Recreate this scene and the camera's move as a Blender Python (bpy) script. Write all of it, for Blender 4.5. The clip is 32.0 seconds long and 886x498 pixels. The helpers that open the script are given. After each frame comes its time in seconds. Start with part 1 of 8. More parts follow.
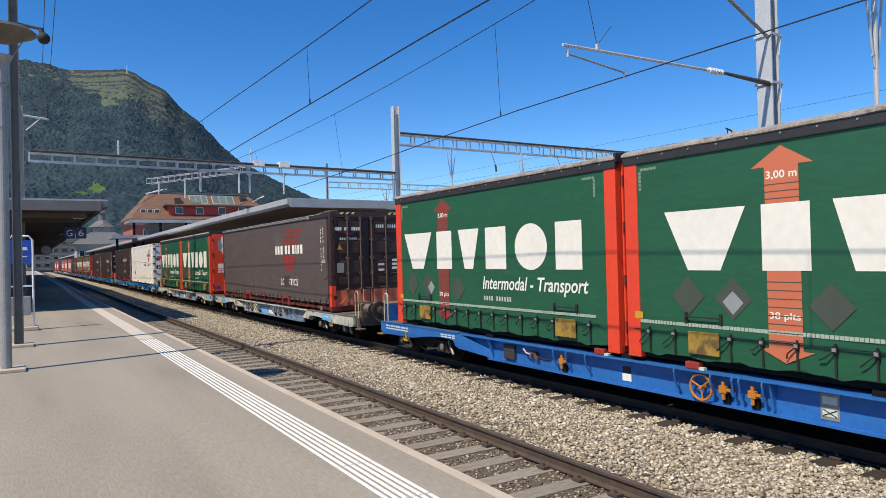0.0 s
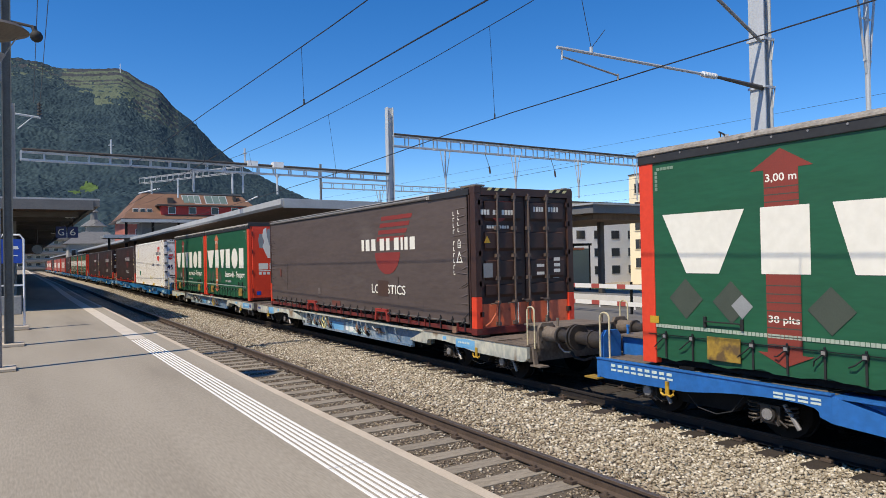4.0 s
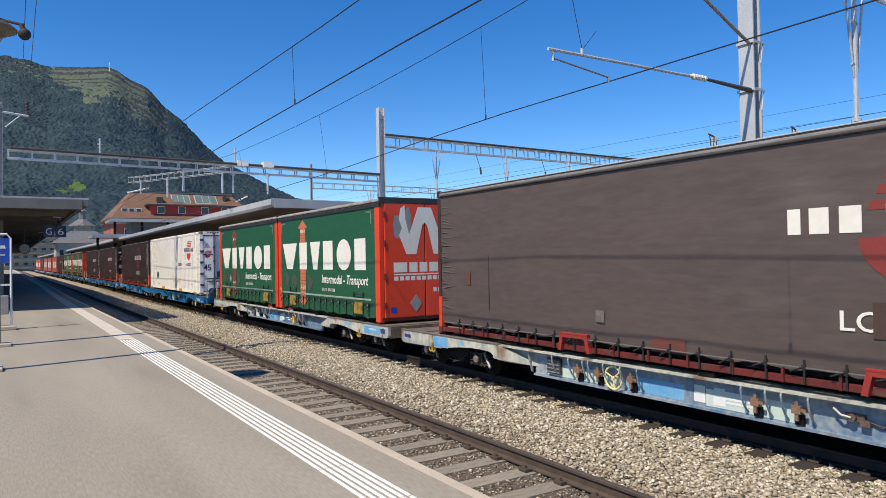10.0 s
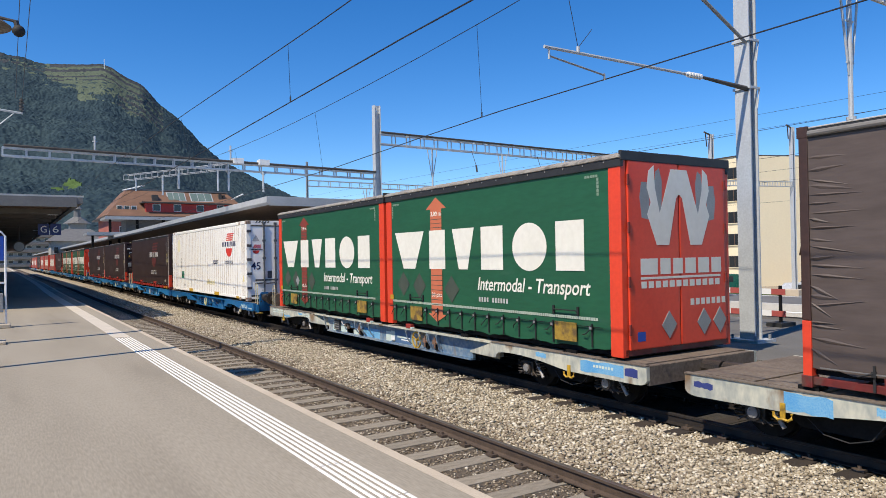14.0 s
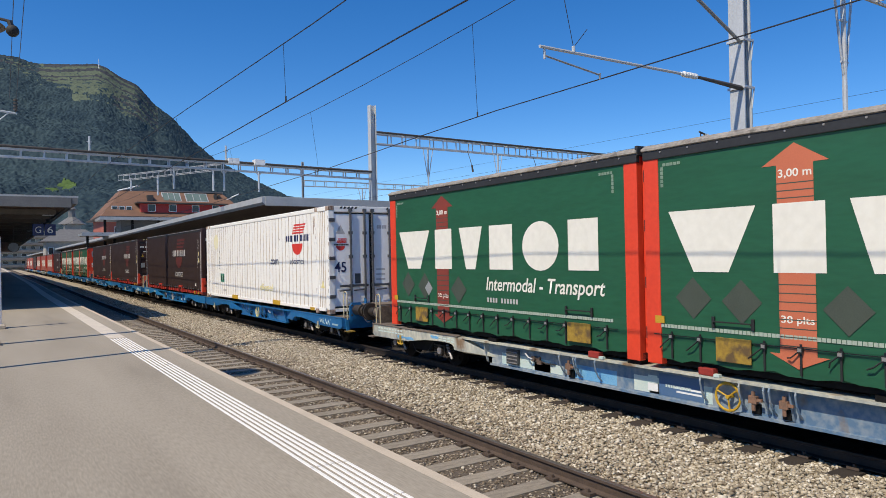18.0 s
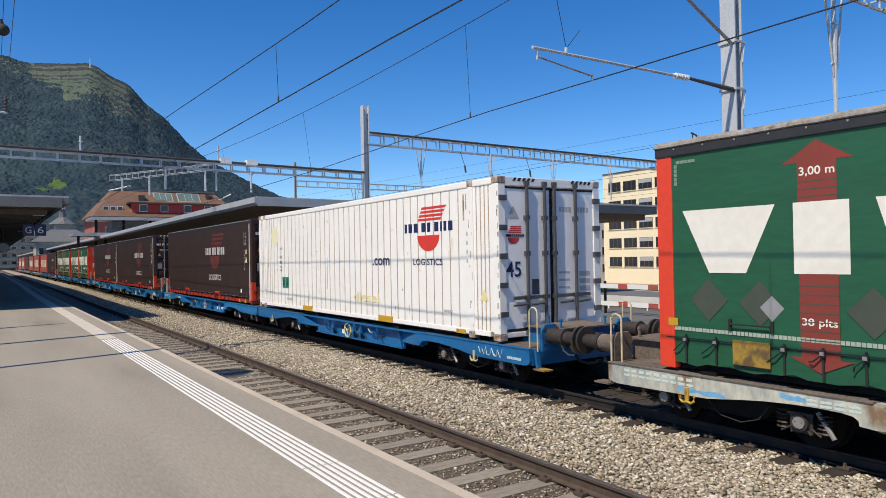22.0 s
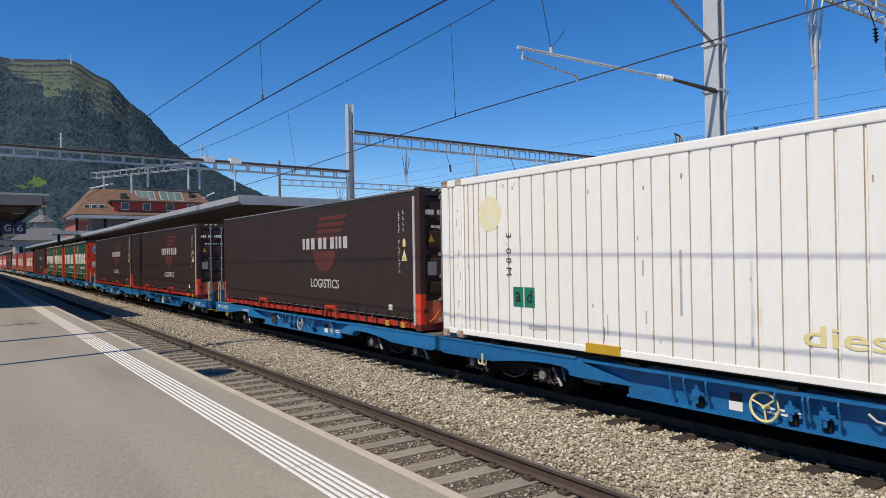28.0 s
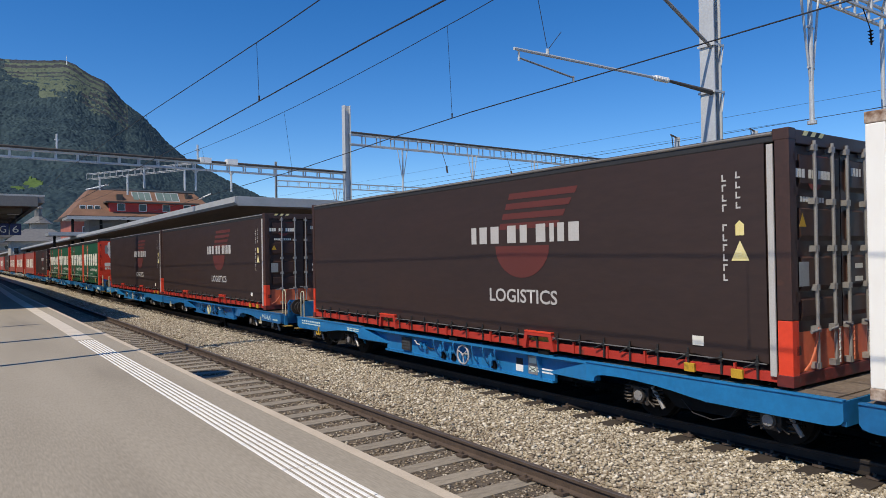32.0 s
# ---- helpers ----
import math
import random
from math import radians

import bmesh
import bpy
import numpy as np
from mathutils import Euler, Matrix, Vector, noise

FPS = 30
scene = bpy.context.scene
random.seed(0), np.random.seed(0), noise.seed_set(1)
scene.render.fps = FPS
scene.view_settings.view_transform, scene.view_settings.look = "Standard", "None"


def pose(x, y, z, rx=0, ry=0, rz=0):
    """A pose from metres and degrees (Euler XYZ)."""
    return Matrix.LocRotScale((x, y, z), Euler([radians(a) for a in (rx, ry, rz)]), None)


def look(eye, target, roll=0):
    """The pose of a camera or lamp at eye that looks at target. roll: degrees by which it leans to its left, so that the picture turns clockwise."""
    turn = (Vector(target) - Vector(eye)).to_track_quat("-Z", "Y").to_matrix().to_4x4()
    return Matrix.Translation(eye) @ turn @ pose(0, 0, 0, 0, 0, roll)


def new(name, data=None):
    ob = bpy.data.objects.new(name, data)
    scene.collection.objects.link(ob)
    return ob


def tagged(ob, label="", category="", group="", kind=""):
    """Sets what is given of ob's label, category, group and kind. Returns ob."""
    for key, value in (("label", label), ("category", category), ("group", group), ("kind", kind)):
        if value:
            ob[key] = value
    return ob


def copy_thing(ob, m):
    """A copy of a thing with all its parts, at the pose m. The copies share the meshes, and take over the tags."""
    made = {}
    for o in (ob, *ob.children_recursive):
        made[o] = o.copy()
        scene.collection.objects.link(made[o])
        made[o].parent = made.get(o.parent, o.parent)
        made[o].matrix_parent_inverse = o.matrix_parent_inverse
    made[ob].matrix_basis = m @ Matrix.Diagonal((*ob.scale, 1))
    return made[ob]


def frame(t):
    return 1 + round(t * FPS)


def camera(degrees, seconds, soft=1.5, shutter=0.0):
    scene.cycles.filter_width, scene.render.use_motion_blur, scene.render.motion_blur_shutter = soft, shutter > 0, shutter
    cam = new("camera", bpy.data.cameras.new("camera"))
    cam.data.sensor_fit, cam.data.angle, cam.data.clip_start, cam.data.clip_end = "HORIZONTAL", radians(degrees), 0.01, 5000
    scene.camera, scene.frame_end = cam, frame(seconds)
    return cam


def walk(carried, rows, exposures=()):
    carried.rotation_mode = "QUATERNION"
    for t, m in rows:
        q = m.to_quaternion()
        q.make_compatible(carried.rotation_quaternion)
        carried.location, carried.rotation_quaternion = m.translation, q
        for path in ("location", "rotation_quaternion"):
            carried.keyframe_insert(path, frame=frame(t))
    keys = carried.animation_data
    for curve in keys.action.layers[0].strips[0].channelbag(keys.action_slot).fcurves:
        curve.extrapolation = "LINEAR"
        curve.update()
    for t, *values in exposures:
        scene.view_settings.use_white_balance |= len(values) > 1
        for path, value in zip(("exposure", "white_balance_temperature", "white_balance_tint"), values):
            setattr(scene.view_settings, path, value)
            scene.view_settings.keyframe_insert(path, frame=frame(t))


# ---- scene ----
# ---- camera: it stands on the platform and pans slowly towards the train ----
EYE = Vector((0.0, 0.0, 1.88))
cam = camera(65.310, 32.0, soft=0.75)
# seconds, heading (degrees from the track, negative to the right), tilt, lean
TURNS = [
    (0, -31.109, 0.577, -1.450), (1, -31.228, 0.609, -1.391), (2, -31.365, 0.652, -1.300),
    (3, -31.509, 0.659, -1.214), (3.5, -31.587, 0.667, -1.166), (5.5, -31.828, 0.758, -1.020),
    (6, -31.896, 0.752, -1.039), (7, -32.025, 0.784, -0.994), (8, -32.171, 0.774, -1.018),
    (9, -32.328, 0.757, -0.989), (10, -32.429, 0.732, -0.952), (11, -32.524, 0.672, -0.977),
    (12, -32.606, 0.621, -0.994), (13, -32.679, 0.587, -0.969), (14, -32.755, 0.545, -0.959),
    (14.5, -32.791, 0.516, -0.978), (16.5, -32.956, 0.480, -1.024), (17, -33.000, 0.496, -1.045),
    (18, -33.092, 0.521, -1.074), (19, -33.202, 0.519, -1.093), (20, -33.334, 0.528, -1.036),
    (21, -33.504, 0.526, -1.039), (22, -33.689, 0.558, -1.038), (23, -33.909, 0.572, -0.994),
    (23.5, -34.067, 0.560, -0.986), (24, -34.226, 0.540, -0.994), (24.5, -34.369, 0.518, -1.015),
    (25, -34.491, 0.502, -1.024), (25.5, -34.588, 0.504, -0.998), (27.5, -34.890, 0.492, -0.943),
    (28, -34.944, 0.476, -0.917), (29, -35.028, 0.492, -0.884), (30, -35.091, 0.506, -0.902),
    (31, -35.137, 0.541, -0.919), (32, -35.221, 0.564, -0.940),
]


def camera_pose(yaw, tilt, lean):
    yaw, tilt, lean = radians(yaw), radians(tilt), radians(lean)
    f = Vector((-math.sin(yaw) * math.cos(tilt), math.cos(yaw) * math.cos(tilt), math.sin(tilt)))
    r = Vector((math.cos(yaw), math.sin(yaw), 0))
    u = r.cross(f)
    r, u = r * math.cos(lean) + u * math.sin(lean), u * math.cos(lean) - r * math.sin(lean)
    m = Matrix((r, u, -f)).transposed().to_4x4()
    m.translation = EYE
    return m


walk(cam, [(t, camera_pose(a, b, c)) for t, a, b, c in TURNS],
     [(0, 0.05), (6, -0.05), (8, -0.05), (10, 0.06), (14, 0.08), (18, -0.10), (24, -0.10), (28, -0.28), (29, -0.24), (31, -0.16), (32, -0.18)])

# how far the train still has to run, second by second, relative to where it is at 13 s
RUN = [25.419, 23.484, 21.536, 19.579, 17.616, 15.650, 13.684, 11.720, 9.757, 7.799, 5.844, 3.894, 1.948, 0.007, -1.931, -3.865, -5.795, -7.723, -9.649, -11.572, -13.493, -15.412, -17.329, -19.243, -21.152, -23.056, -24.953, -26.845, -28.745, -30.655, -32.565, -34.475, -36.380]

# ---- light: clear summer day, sun high on the platform side ----
SUN_WAY = Vector((1.0, 0.26, -1.38)).normalized()
world = bpy.data.worlds.new("sky")
scene.world = world
world.use_nodes = True
_n = world.node_tree.nodes
_sky = _n.new("ShaderNodeTexSky")
_sky.sky_type, _sky.sun_disc = "NISHITA", False
_sky.sun_elevation = math.asin(-SUN_WAY.z)
_sky.sun_rotation = math.atan2(-SUN_WAY.x, -SUN_WAY.y)
_sky.altitude, _sky.air_density, _sky.dust_density, _sky.ozone_density = 1500, 1.0, 0.0, 4.0
_n["Background"].inputs[1].default_value = 0.155
_sat = _n.new("ShaderNodeHueSaturation")
_sat.inputs["Saturation"].default_value = 1.32
_sat.inputs["Hue"].default_value = 0.506
world.node_tree.links.new(_sky.outputs[0], _sat.inputs["Color"])
world.node_tree.links.new(_sat.outputs[0], _n["Background"].inputs[0])
sun = new("sun", bpy.data.lights.new("sun", "SUN"))
sun.data.energy, sun.data.angle, sun.data.color = 5.2, radians(0.53), (1.0, 0.895, 0.725)
sun.matrix_world = look(-SUN_WAY * 50, (0, 0, 0))
scene.view_settings.exposure = 0.0


# ---- materials ----
def surf(name, a, b=None, rough=0.6, metal=0.0, scale=3.0, fine=60.0, bump=0.0, spot=None, spot_at=0.62, spot_scale=1.5,
         stretch=(1, 1, 1), vary=0.0, bump_scale=None, spec=0.5):
    """Two-scale worn surface in object metres; spot: colour of dirt or wear patches."""
    m = bpy.data.materials.new(name)
    m.use_nodes = True
    t = m.node_tree
    bs = t.nodes["Principled BSDF"]
    bs.inputs["Metallic"].default_value = metal
    bs.inputs["Specular IOR Level"].default_value = spec
    co = t.nodes.new("ShaderNodeTexCoord")
    mp = t.nodes.new("ShaderNodeMapping")
    mp.inputs["Scale"].default_value = stretch
    t.links.new(co.outputs["Object"], mp.inputs[0])

    def noise_tex(s, d):
        n = t.nodes.new("ShaderNodeTexNoise")
        n.inputs["Scale"].default_value, n.inputs["Detail"].default_value = s, d
        t.links.new(mp.outputs[0], n.inputs["Vector"])
        return n

    def mix(fac, x, y):
        k = t.nodes.new("ShaderNodeMix")
        k.data_type = "RGBA"
        t.links.new(fac, k.inputs[0])
        for s, v in ((6, x), (7, y)):
            if isinstance(v, tuple):
                k.inputs[s].default_value = (*v, 1)
            else:
                t.links.new(v, k.inputs[s])
        return k.outputs[2]

    def ramp(fac, lo, hi):
        r = t.nodes.new("ShaderNodeMapRange")
        r.inputs[1].default_value, r.inputs[2].default_value = lo, hi
        t.links.new(fac, r.inputs[0])
        return r.outputs[0]

    b = b or tuple(c * 0.82 for c in a)
    big, small = noise_tex(scale, 5), noise_tex(fine, 3)
    add = t.nodes.new("ShaderNodeMath")
    add.operation = "ADD"
    t.links.new(ramp(big.outputs[0], 0.3, 0.7), add.inputs[0])
    t.links.new(ramp(small.outputs[0], 0.3, 0.7), add.inputs[1])
    col = mix(ramp(add.outputs[0], 0.4, 1.6), a, b)
    if spot:
        sp = noise_tex(spot_scale, 8)
        col = mix(ramp(sp.outputs[0], spot_at, spot_at + 0.08), col, spot)
    if vary:
        oi = t.nodes.new("ShaderNodeObjectInfo")
        hsv = t.nodes.new("ShaderNodeHueSaturation")
        t.links.new(col, hsv.inputs["Color"])
        r = t.nodes.new("ShaderNodeMapRange")
        r.inputs[3].default_value, r.inputs[4].default_value = 1 - vary, 1 + vary
        t.links.new(oi.outputs["Random"], r.inputs[0])
        t.links.new(r.outputs[0], hsv.inputs["Value"])
        col = hsv.outputs[0]
    t.links.new(col, bs.inputs["Base Color"])
    r2 = t.nodes.new("ShaderNodeMapRange")
    r2.inputs[3].default_value, r2.inputs[4].default_value = max(rough - 0.12, 0.02), min(rough + 0.12, 1)
    t.links.new(big.outputs[0], r2.inputs[0])
    t.links.new(r2.outputs[0], bs.inputs["Roughness"])
    if bump:
        bp = t.nodes.new("ShaderNodeBump")
        bp.inputs["Strength"].default_value, bp.inputs["Distance"].default_value = 1.0, bump
        src = noise_tex(bump_scale, 4) if bump_scale else small
        t.links.new(src.outputs[0], bp.inputs["Height"])
        t.links.new(bp.outputs[0], bs.inputs["Normal"])
    return m


ASPHALT = surf("platform_asphalt", (0.352, 0.310, 0.246), (0.258, 0.225, 0.177), 0.88, scale=0.9, fine=55, bump=0.0012, spot=(0.245, 0.215, 0.172), spot_at=0.60, spot_scale=0.9, stretch=(1, 0.14, 1), spec=0.25)
KERB = surf("kerb_concrete", (0.54, 0.455, 0.35), (0.44, 0.37, 0.285), 0.85, scale=2, fine=60, bump=0.004)
PAINT_WHITE = surf("road_paint", (0.80, 0.78, 0.74), (0.70, 0.68, 0.63), 0.7, scale=4, fine=40, spot=(0.5, 0.47, 0.43), spot_at=0.66, spot_scale=6)
PAINT_WARM = surf("warm_paint", (0.62, 0.55, 0.45), (0.52, 0.46, 0.38), 0.75, scale=2, fine=30)
CONCRETE = surf("sleeper_concrete", (0.31, 0.27, 0.215), (0.19, 0.163, 0.128), 0.9, scale=5, fine=50, bump=0.006, vary=0.12, stretch=(1, 4, 4), spot=(0.16, 0.13, 0.10), spot_scale=3)
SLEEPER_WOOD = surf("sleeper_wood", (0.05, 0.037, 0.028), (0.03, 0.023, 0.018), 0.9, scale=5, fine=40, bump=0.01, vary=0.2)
RAIL = surf("rusty_rail", (0.125, 0.090, 0.067), (0.080, 0.058, 0.045), 0.7, metal=0.3, scale=6, fine=60, bump=0.002)
RAIL_TOP = surf("worn_rail_head", (0.25, 0.21, 0.175), (0.17, 0.135, 0.11), 0.45, metal=0.7, scale=6, fine=50)
EARTH = surf("ballast_bed", (0.43, 0.36, 0.26), (0.26, 0.215, 0.155), 0.95, scale=9, fine=42, bump=0.05, bump_scale=22)
STEEL = surf("galvanised_steel", (0.52, 0.545, 0.565), (0.42, 0.44, 0.46), 0.5, metal=0.1, scale=2, fine=25)
STEEL_OLD = surf("weathered_steel", (0.34, 0.34, 0.33), (0.26, 0.26, 0.26), 0.6, metal=0.3, scale=2, fine=25)
POLE_DARK = surf("dark_bronze_paint", (0.075, 0.062, 0.052), (0.055, 0.047, 0.04), 0.55, scale=3, fine=30)
WIRE = surf("copper_wire", (0.05, 0.05, 0.055), (0.035, 0.035, 0.04), 0.5, metal=0.5)
# black for dark steel; on the running gear it also paints in the shade
DARK = surf("shade_black_steel", (0.010, 0.0095, 0.009), (0.005, 0.005, 0.005), 0.75, scale=5, fine=30, spec=0.2)
RUBBER = surf("rubber", (0.02, 0.02, 0.02), None, 0.8)
def stone_material(name, tones):
    m = bpy.data.materials.new(name)
    m.use_nodes = True
    t = m.node_tree
    geo = t.nodes.new("ShaderNodeNewGeometry")
    ramp = t.nodes.new("ShaderNodeValToRGB")
    e = ramp.color_ramp.elements
    e[0].position, e[0].color = 0.0, (*tones[0], 1)
    e[1].position, e[1].color = 1.0, (*tones[4], 1)
    for p, c in zip((0.15, 0.5, 0.8), tones[1:4]):
        k = e.new(p)
        k.color = (*c, 1)
    t.links.new(geo.outputs["Random Per Island"], ramp.inputs[0])
    n = t.nodes.new("ShaderNodeTexNoise")
    n.inputs["Scale"].default_value = 70
    k = t.nodes.new("ShaderNodeMix")
    k.data_type, k.blend_type = "RGBA", "MULTIPLY"
    k.inputs[0].default_value = 0.2
    t.links.new(ramp.outputs[0], k.inputs[6])
    t.links.new(n.outputs[0], k.inputs[7])
    bs = t.nodes["Principled BSDF"]
    t.links.new(k.outputs[2], bs.inputs["Base Color"])
    bs.inputs["Roughness"].default_value = 0.9
    return m


STONE = stone_material("ballast_stone", ((0.17, 0.134, 0.088), (0.31, 0.256, 0.178), (0.46, 0.392, 0.285), (0.57, 0.498, 0.378), (0.80, 0.73, 0.60)))
RUST_STONE = stone_material("rusty_ballast_stone", ((0.08, 0.058, 0.040), (0.18, 0.138, 0.094), (0.29, 0.232, 0.165), (0.41, 0.345, 0.26), (0.66, 0.60, 0.49)))
GLASS_DARK = surf("window_glass", (0.03, 0.035, 0.04), (0.02, 0.025, 0.03), 0.12, scale=0.4, spec=0.6)


# ---- helpers for shapes ----
def box(bm, x0, x1, y0, y1, z0, z1):
    v = [bm.verts.new(p) for p in ((x0, y0, z0), (x1, y0, z0), (x1, y1, z0), (x0, y1, z0), (x0, y0, z1), (x1, y0, z1), (x1, y1, z1), (x0, y1, z1))]
    for f in ((0, 3, 2, 1), (4, 5, 6, 7), (0, 1, 5, 4), (1, 2, 6, 5), (2, 3, 7, 6), (3, 0, 4, 7)):
        bm.faces.new([v[i] for i in f])
    return v


def bevel(bm, w, segments=2):
    bmesh.ops.bevel(bm, geom=list(bm.edges), offset=w, segments=segments, affect="EDGES", clamp_overlap=True, profile=0.6)


def prism(bm, outline, axis, a, b):
    """A closed outline of (u, v) pushed along axis from a to b: x: (y, z), y: (x, z), z: (x, y)."""
    def at(u, v, w):
        return {"x": (w, u, v), "y": (u, w, v), "z": (u, v, w)}[axis]
    lo = [bm.verts.new(at(u, v, a)) for u, v in outline]
    hi = [bm.verts.new(at(u, v, b)) for u, v in outline]
    n = len(outline)
    bm.faces.new(lo), bm.faces.new(hi)
    for i in range(n):
        bm.faces.new((lo[i], lo[(i + 1) % n], hi[(i + 1) % n], hi[i]))


def rod(bm, p, q, r, n=8, r2=None):
    p, q = Vector(p), Vector(q)
    d = (q - p).normalized()
    s = d.orthogonal().normalized()
    t = d.cross(s)
    r2 = r if r2 is None else r2
    lo = [bm.verts.new(p + (s * math.cos(a) + t * math.sin(a)) * r) for a in (2 * math.pi * i / n for i in range(n))]
    hi = [bm.verts.new(q + (s * math.cos(a) + t * math.sin(a)) * r2) for a in (2 * math.pi * i / n for i in range(n))]
    bm.faces.new(lo), bm.faces.new(hi)
    for i in range(n):
        bm.faces.new((lo[i], lo[(i + 1) % n], hi[(i + 1) % n], hi[i]))


def ring(bm, centre, axis, big, small, n=24, k=6):
    """A torus, for hand wheels."""
    axis = Vector(axis).normalized()
    s = axis.orthogonal().normalized()
    t = axis.cross(s)
    rows = []
    for i in range(n):
        a = 2 * math.pi * i / n
        o = s * math.cos(a) + t * math.sin(a)
        rows.append([bm.verts.new(Vector(centre) + o * (big + small * math.cos(b)) + axis * small * math.sin(b)) for b in (2 * math.pi * j / k for j in range(k))])
    for i in range(n):
        for j in range(k):
            bm.faces.new((rows[i][j], rows[(i + 1) % n][j], rows[(i + 1) % n][(j + 1) % k], rows[i][(j + 1) % k]))


def mesh_of(bm, name, material, smooth=False):
    bmesh.ops.recalc_face_normals(bm, faces=bm.faces[:])
    me = bpy.data.meshes.new(name)
    bm.to_mesh(me)
    bm.free()
    me.materials.append(material)
    if smooth:
        for p in me.polygons:
            p.use_smooth = True
    return me


def part(name, bm, material, parent=None, label="", smooth=False):
    ob = new(name, mesh_of(bm, name, material, smooth) if isinstance(bm, bmesh.types.BMesh) else bm)
    if parent:
        ob.parent = parent
    if label:
        tagged(ob, label)
    return ob


def boxes(name, material, parent, *dims, label="", w=0.0):
    bm = bmesh.new()
    for d in dims:
        box(bm, *d)
    if w:
        bevel(bm, w, 1)
    return part(name, bm, material, parent, label)


def thing(name, m, label, category, group="", kind=""):
    ob = tagged(new(name), label, category, group, kind)
    ob.matrix_basis = m
    return ob


def raw(name, verts, faces, material, parent=None, smooth=False):
    me = bpy.data.meshes.new(name)
    me.from_pydata(verts, [], faces)
    me.materials.append(material)
    if smooth:
        for p in me.polygons:
            p.use_smooth = True
    ob = new(name, me)
    if parent:
        ob.parent = parent
    return ob


# ---- plan: everything follows the track, almost straight, then easing a little to the right ----
TRACK_A, TRACK_B = 4.70, 9.30       # track centres; the train stands on B
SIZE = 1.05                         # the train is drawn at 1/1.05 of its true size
RAIL_Z = -0.55
EDGE = 3.21                         # platform edge


def bend(y):
    f = min(max((y - 40) / 40.0, 0.0), 1.0)
    return 0.28 * f * f * (3 - 2 * f)


def slope(y):
    f = min(max((y - 40) / 40.0, 0.0), 1.0)
    return 0.28 * 6 * f * (1 - f) / 40.0


def on_track(x, y, z):
    return Matrix.Translation((x + bend(y), y, z)) @ Matrix.Rotation(-math.atan(slope(y)), 4, "Z")


STATIONS = [-14 + 4 * i for i in range(13)] + [40 + 6 * i for i in range(12)] + [115 + 20 * i for i in range(18)]


def sweep(bm, outline, stations=STATIONS, closed=True):
    """An (x, z) outline drawn along the bend."""
    rows = [[bm.verts.new((u + bend(y), y, v)) for u, v in outline] for y in stations]
    n = len(outline)
    for a, b in zip(rows, rows[1:]):
        for i in range(n if closed else n - 1):
            bm.faces.new((a[i], a[(i + 1) % n], b[(i + 1) % n], b[i]))
    if closed:
        bm.faces.new(rows[0]), bm.faces.new(rows[-1])


def tube(bm, pts, r, n=5):
    """One connected thin tube through the points."""
    rows = []
    for i, p in enumerate(pts):
        d = (pts[min(i + 1, len(pts) - 1)] - pts[max(i - 1, 0)]).normalized()
        s = d.orthogonal().normalized() if abs(d.z) > 0.9 else Vector((d.y, -d.x, 0)).normalized()
        t = d.cross(s)
        rows.append([bm.verts.new(p + (s * math.cos(a) + t * math.sin(a)) * r) for a in (2 * math.pi * k / n for k in range(n))])
    for a, b in zip(rows, rows[1:]):
        for k in range(n):
            bm.faces.new((a[k], a[(k + 1) % n], b[(k + 1) % n], b[k]))
    bm.faces.new(rows[0]), bm.faces.new(rows[-1])


def swept(name, outline, material, parent=None, label="", stations=STATIONS):
    bm = bmesh.new()
    sweep(bm, outline, stations)
    return part(name, bm, material, parent, label)

# ---- ground ----
def build_ground():
    bm = bmesh.new()
    xs = [-4200, -400, -60, -12, 2.6, 5.0, 7.0, 9.2, 10.7, 20, 34, 46, 58, 75, 300, 4200]
    zs = [-3, -3, -0.9, -0.9, -0.76, -0.76, -0.75, -0.76, -0.8, -0.8, -0.9, -1.6, -2.4, -3.0, -3.0, -3.0]
    ys = [-4200, -300, -40] + [-14 + 8 * i for i in range(20)] + [200, 320, 480, 1000, 4200]
    g = [[bm.verts.new((x + (bend(y) if 2 < x < 20 else 0), y, z)) for x, z in zip(xs, zs)] for y in ys]
    for i in range(len(ys) - 1):
        for j in range(len(xs) - 1):
            bm.faces.new((g[i][j], g[i][j + 1], g[i + 1][j + 1], g[i + 1][j]))
    tagged(part("ground", bm, EARTH), "pale grey-brown gravel ground around the tracks", "ground", kind="structure")


build_ground()


def rail_outline(x):
    h = [(-0.07, 0.0), (0.07, 0.0), (0.07, 0.014), (0.012, 0.03), (0.012, 0.115), (0.034, 0.125), (0.034, 0.155), (-0.034, 0.155), (-0.034, 0.125), (-0.012, 0.115), (-0.012, 0.03), (-0.07, 0.014)]
    return [(x + u, RAIL_Z - 0.16 + v) for u, v in h]


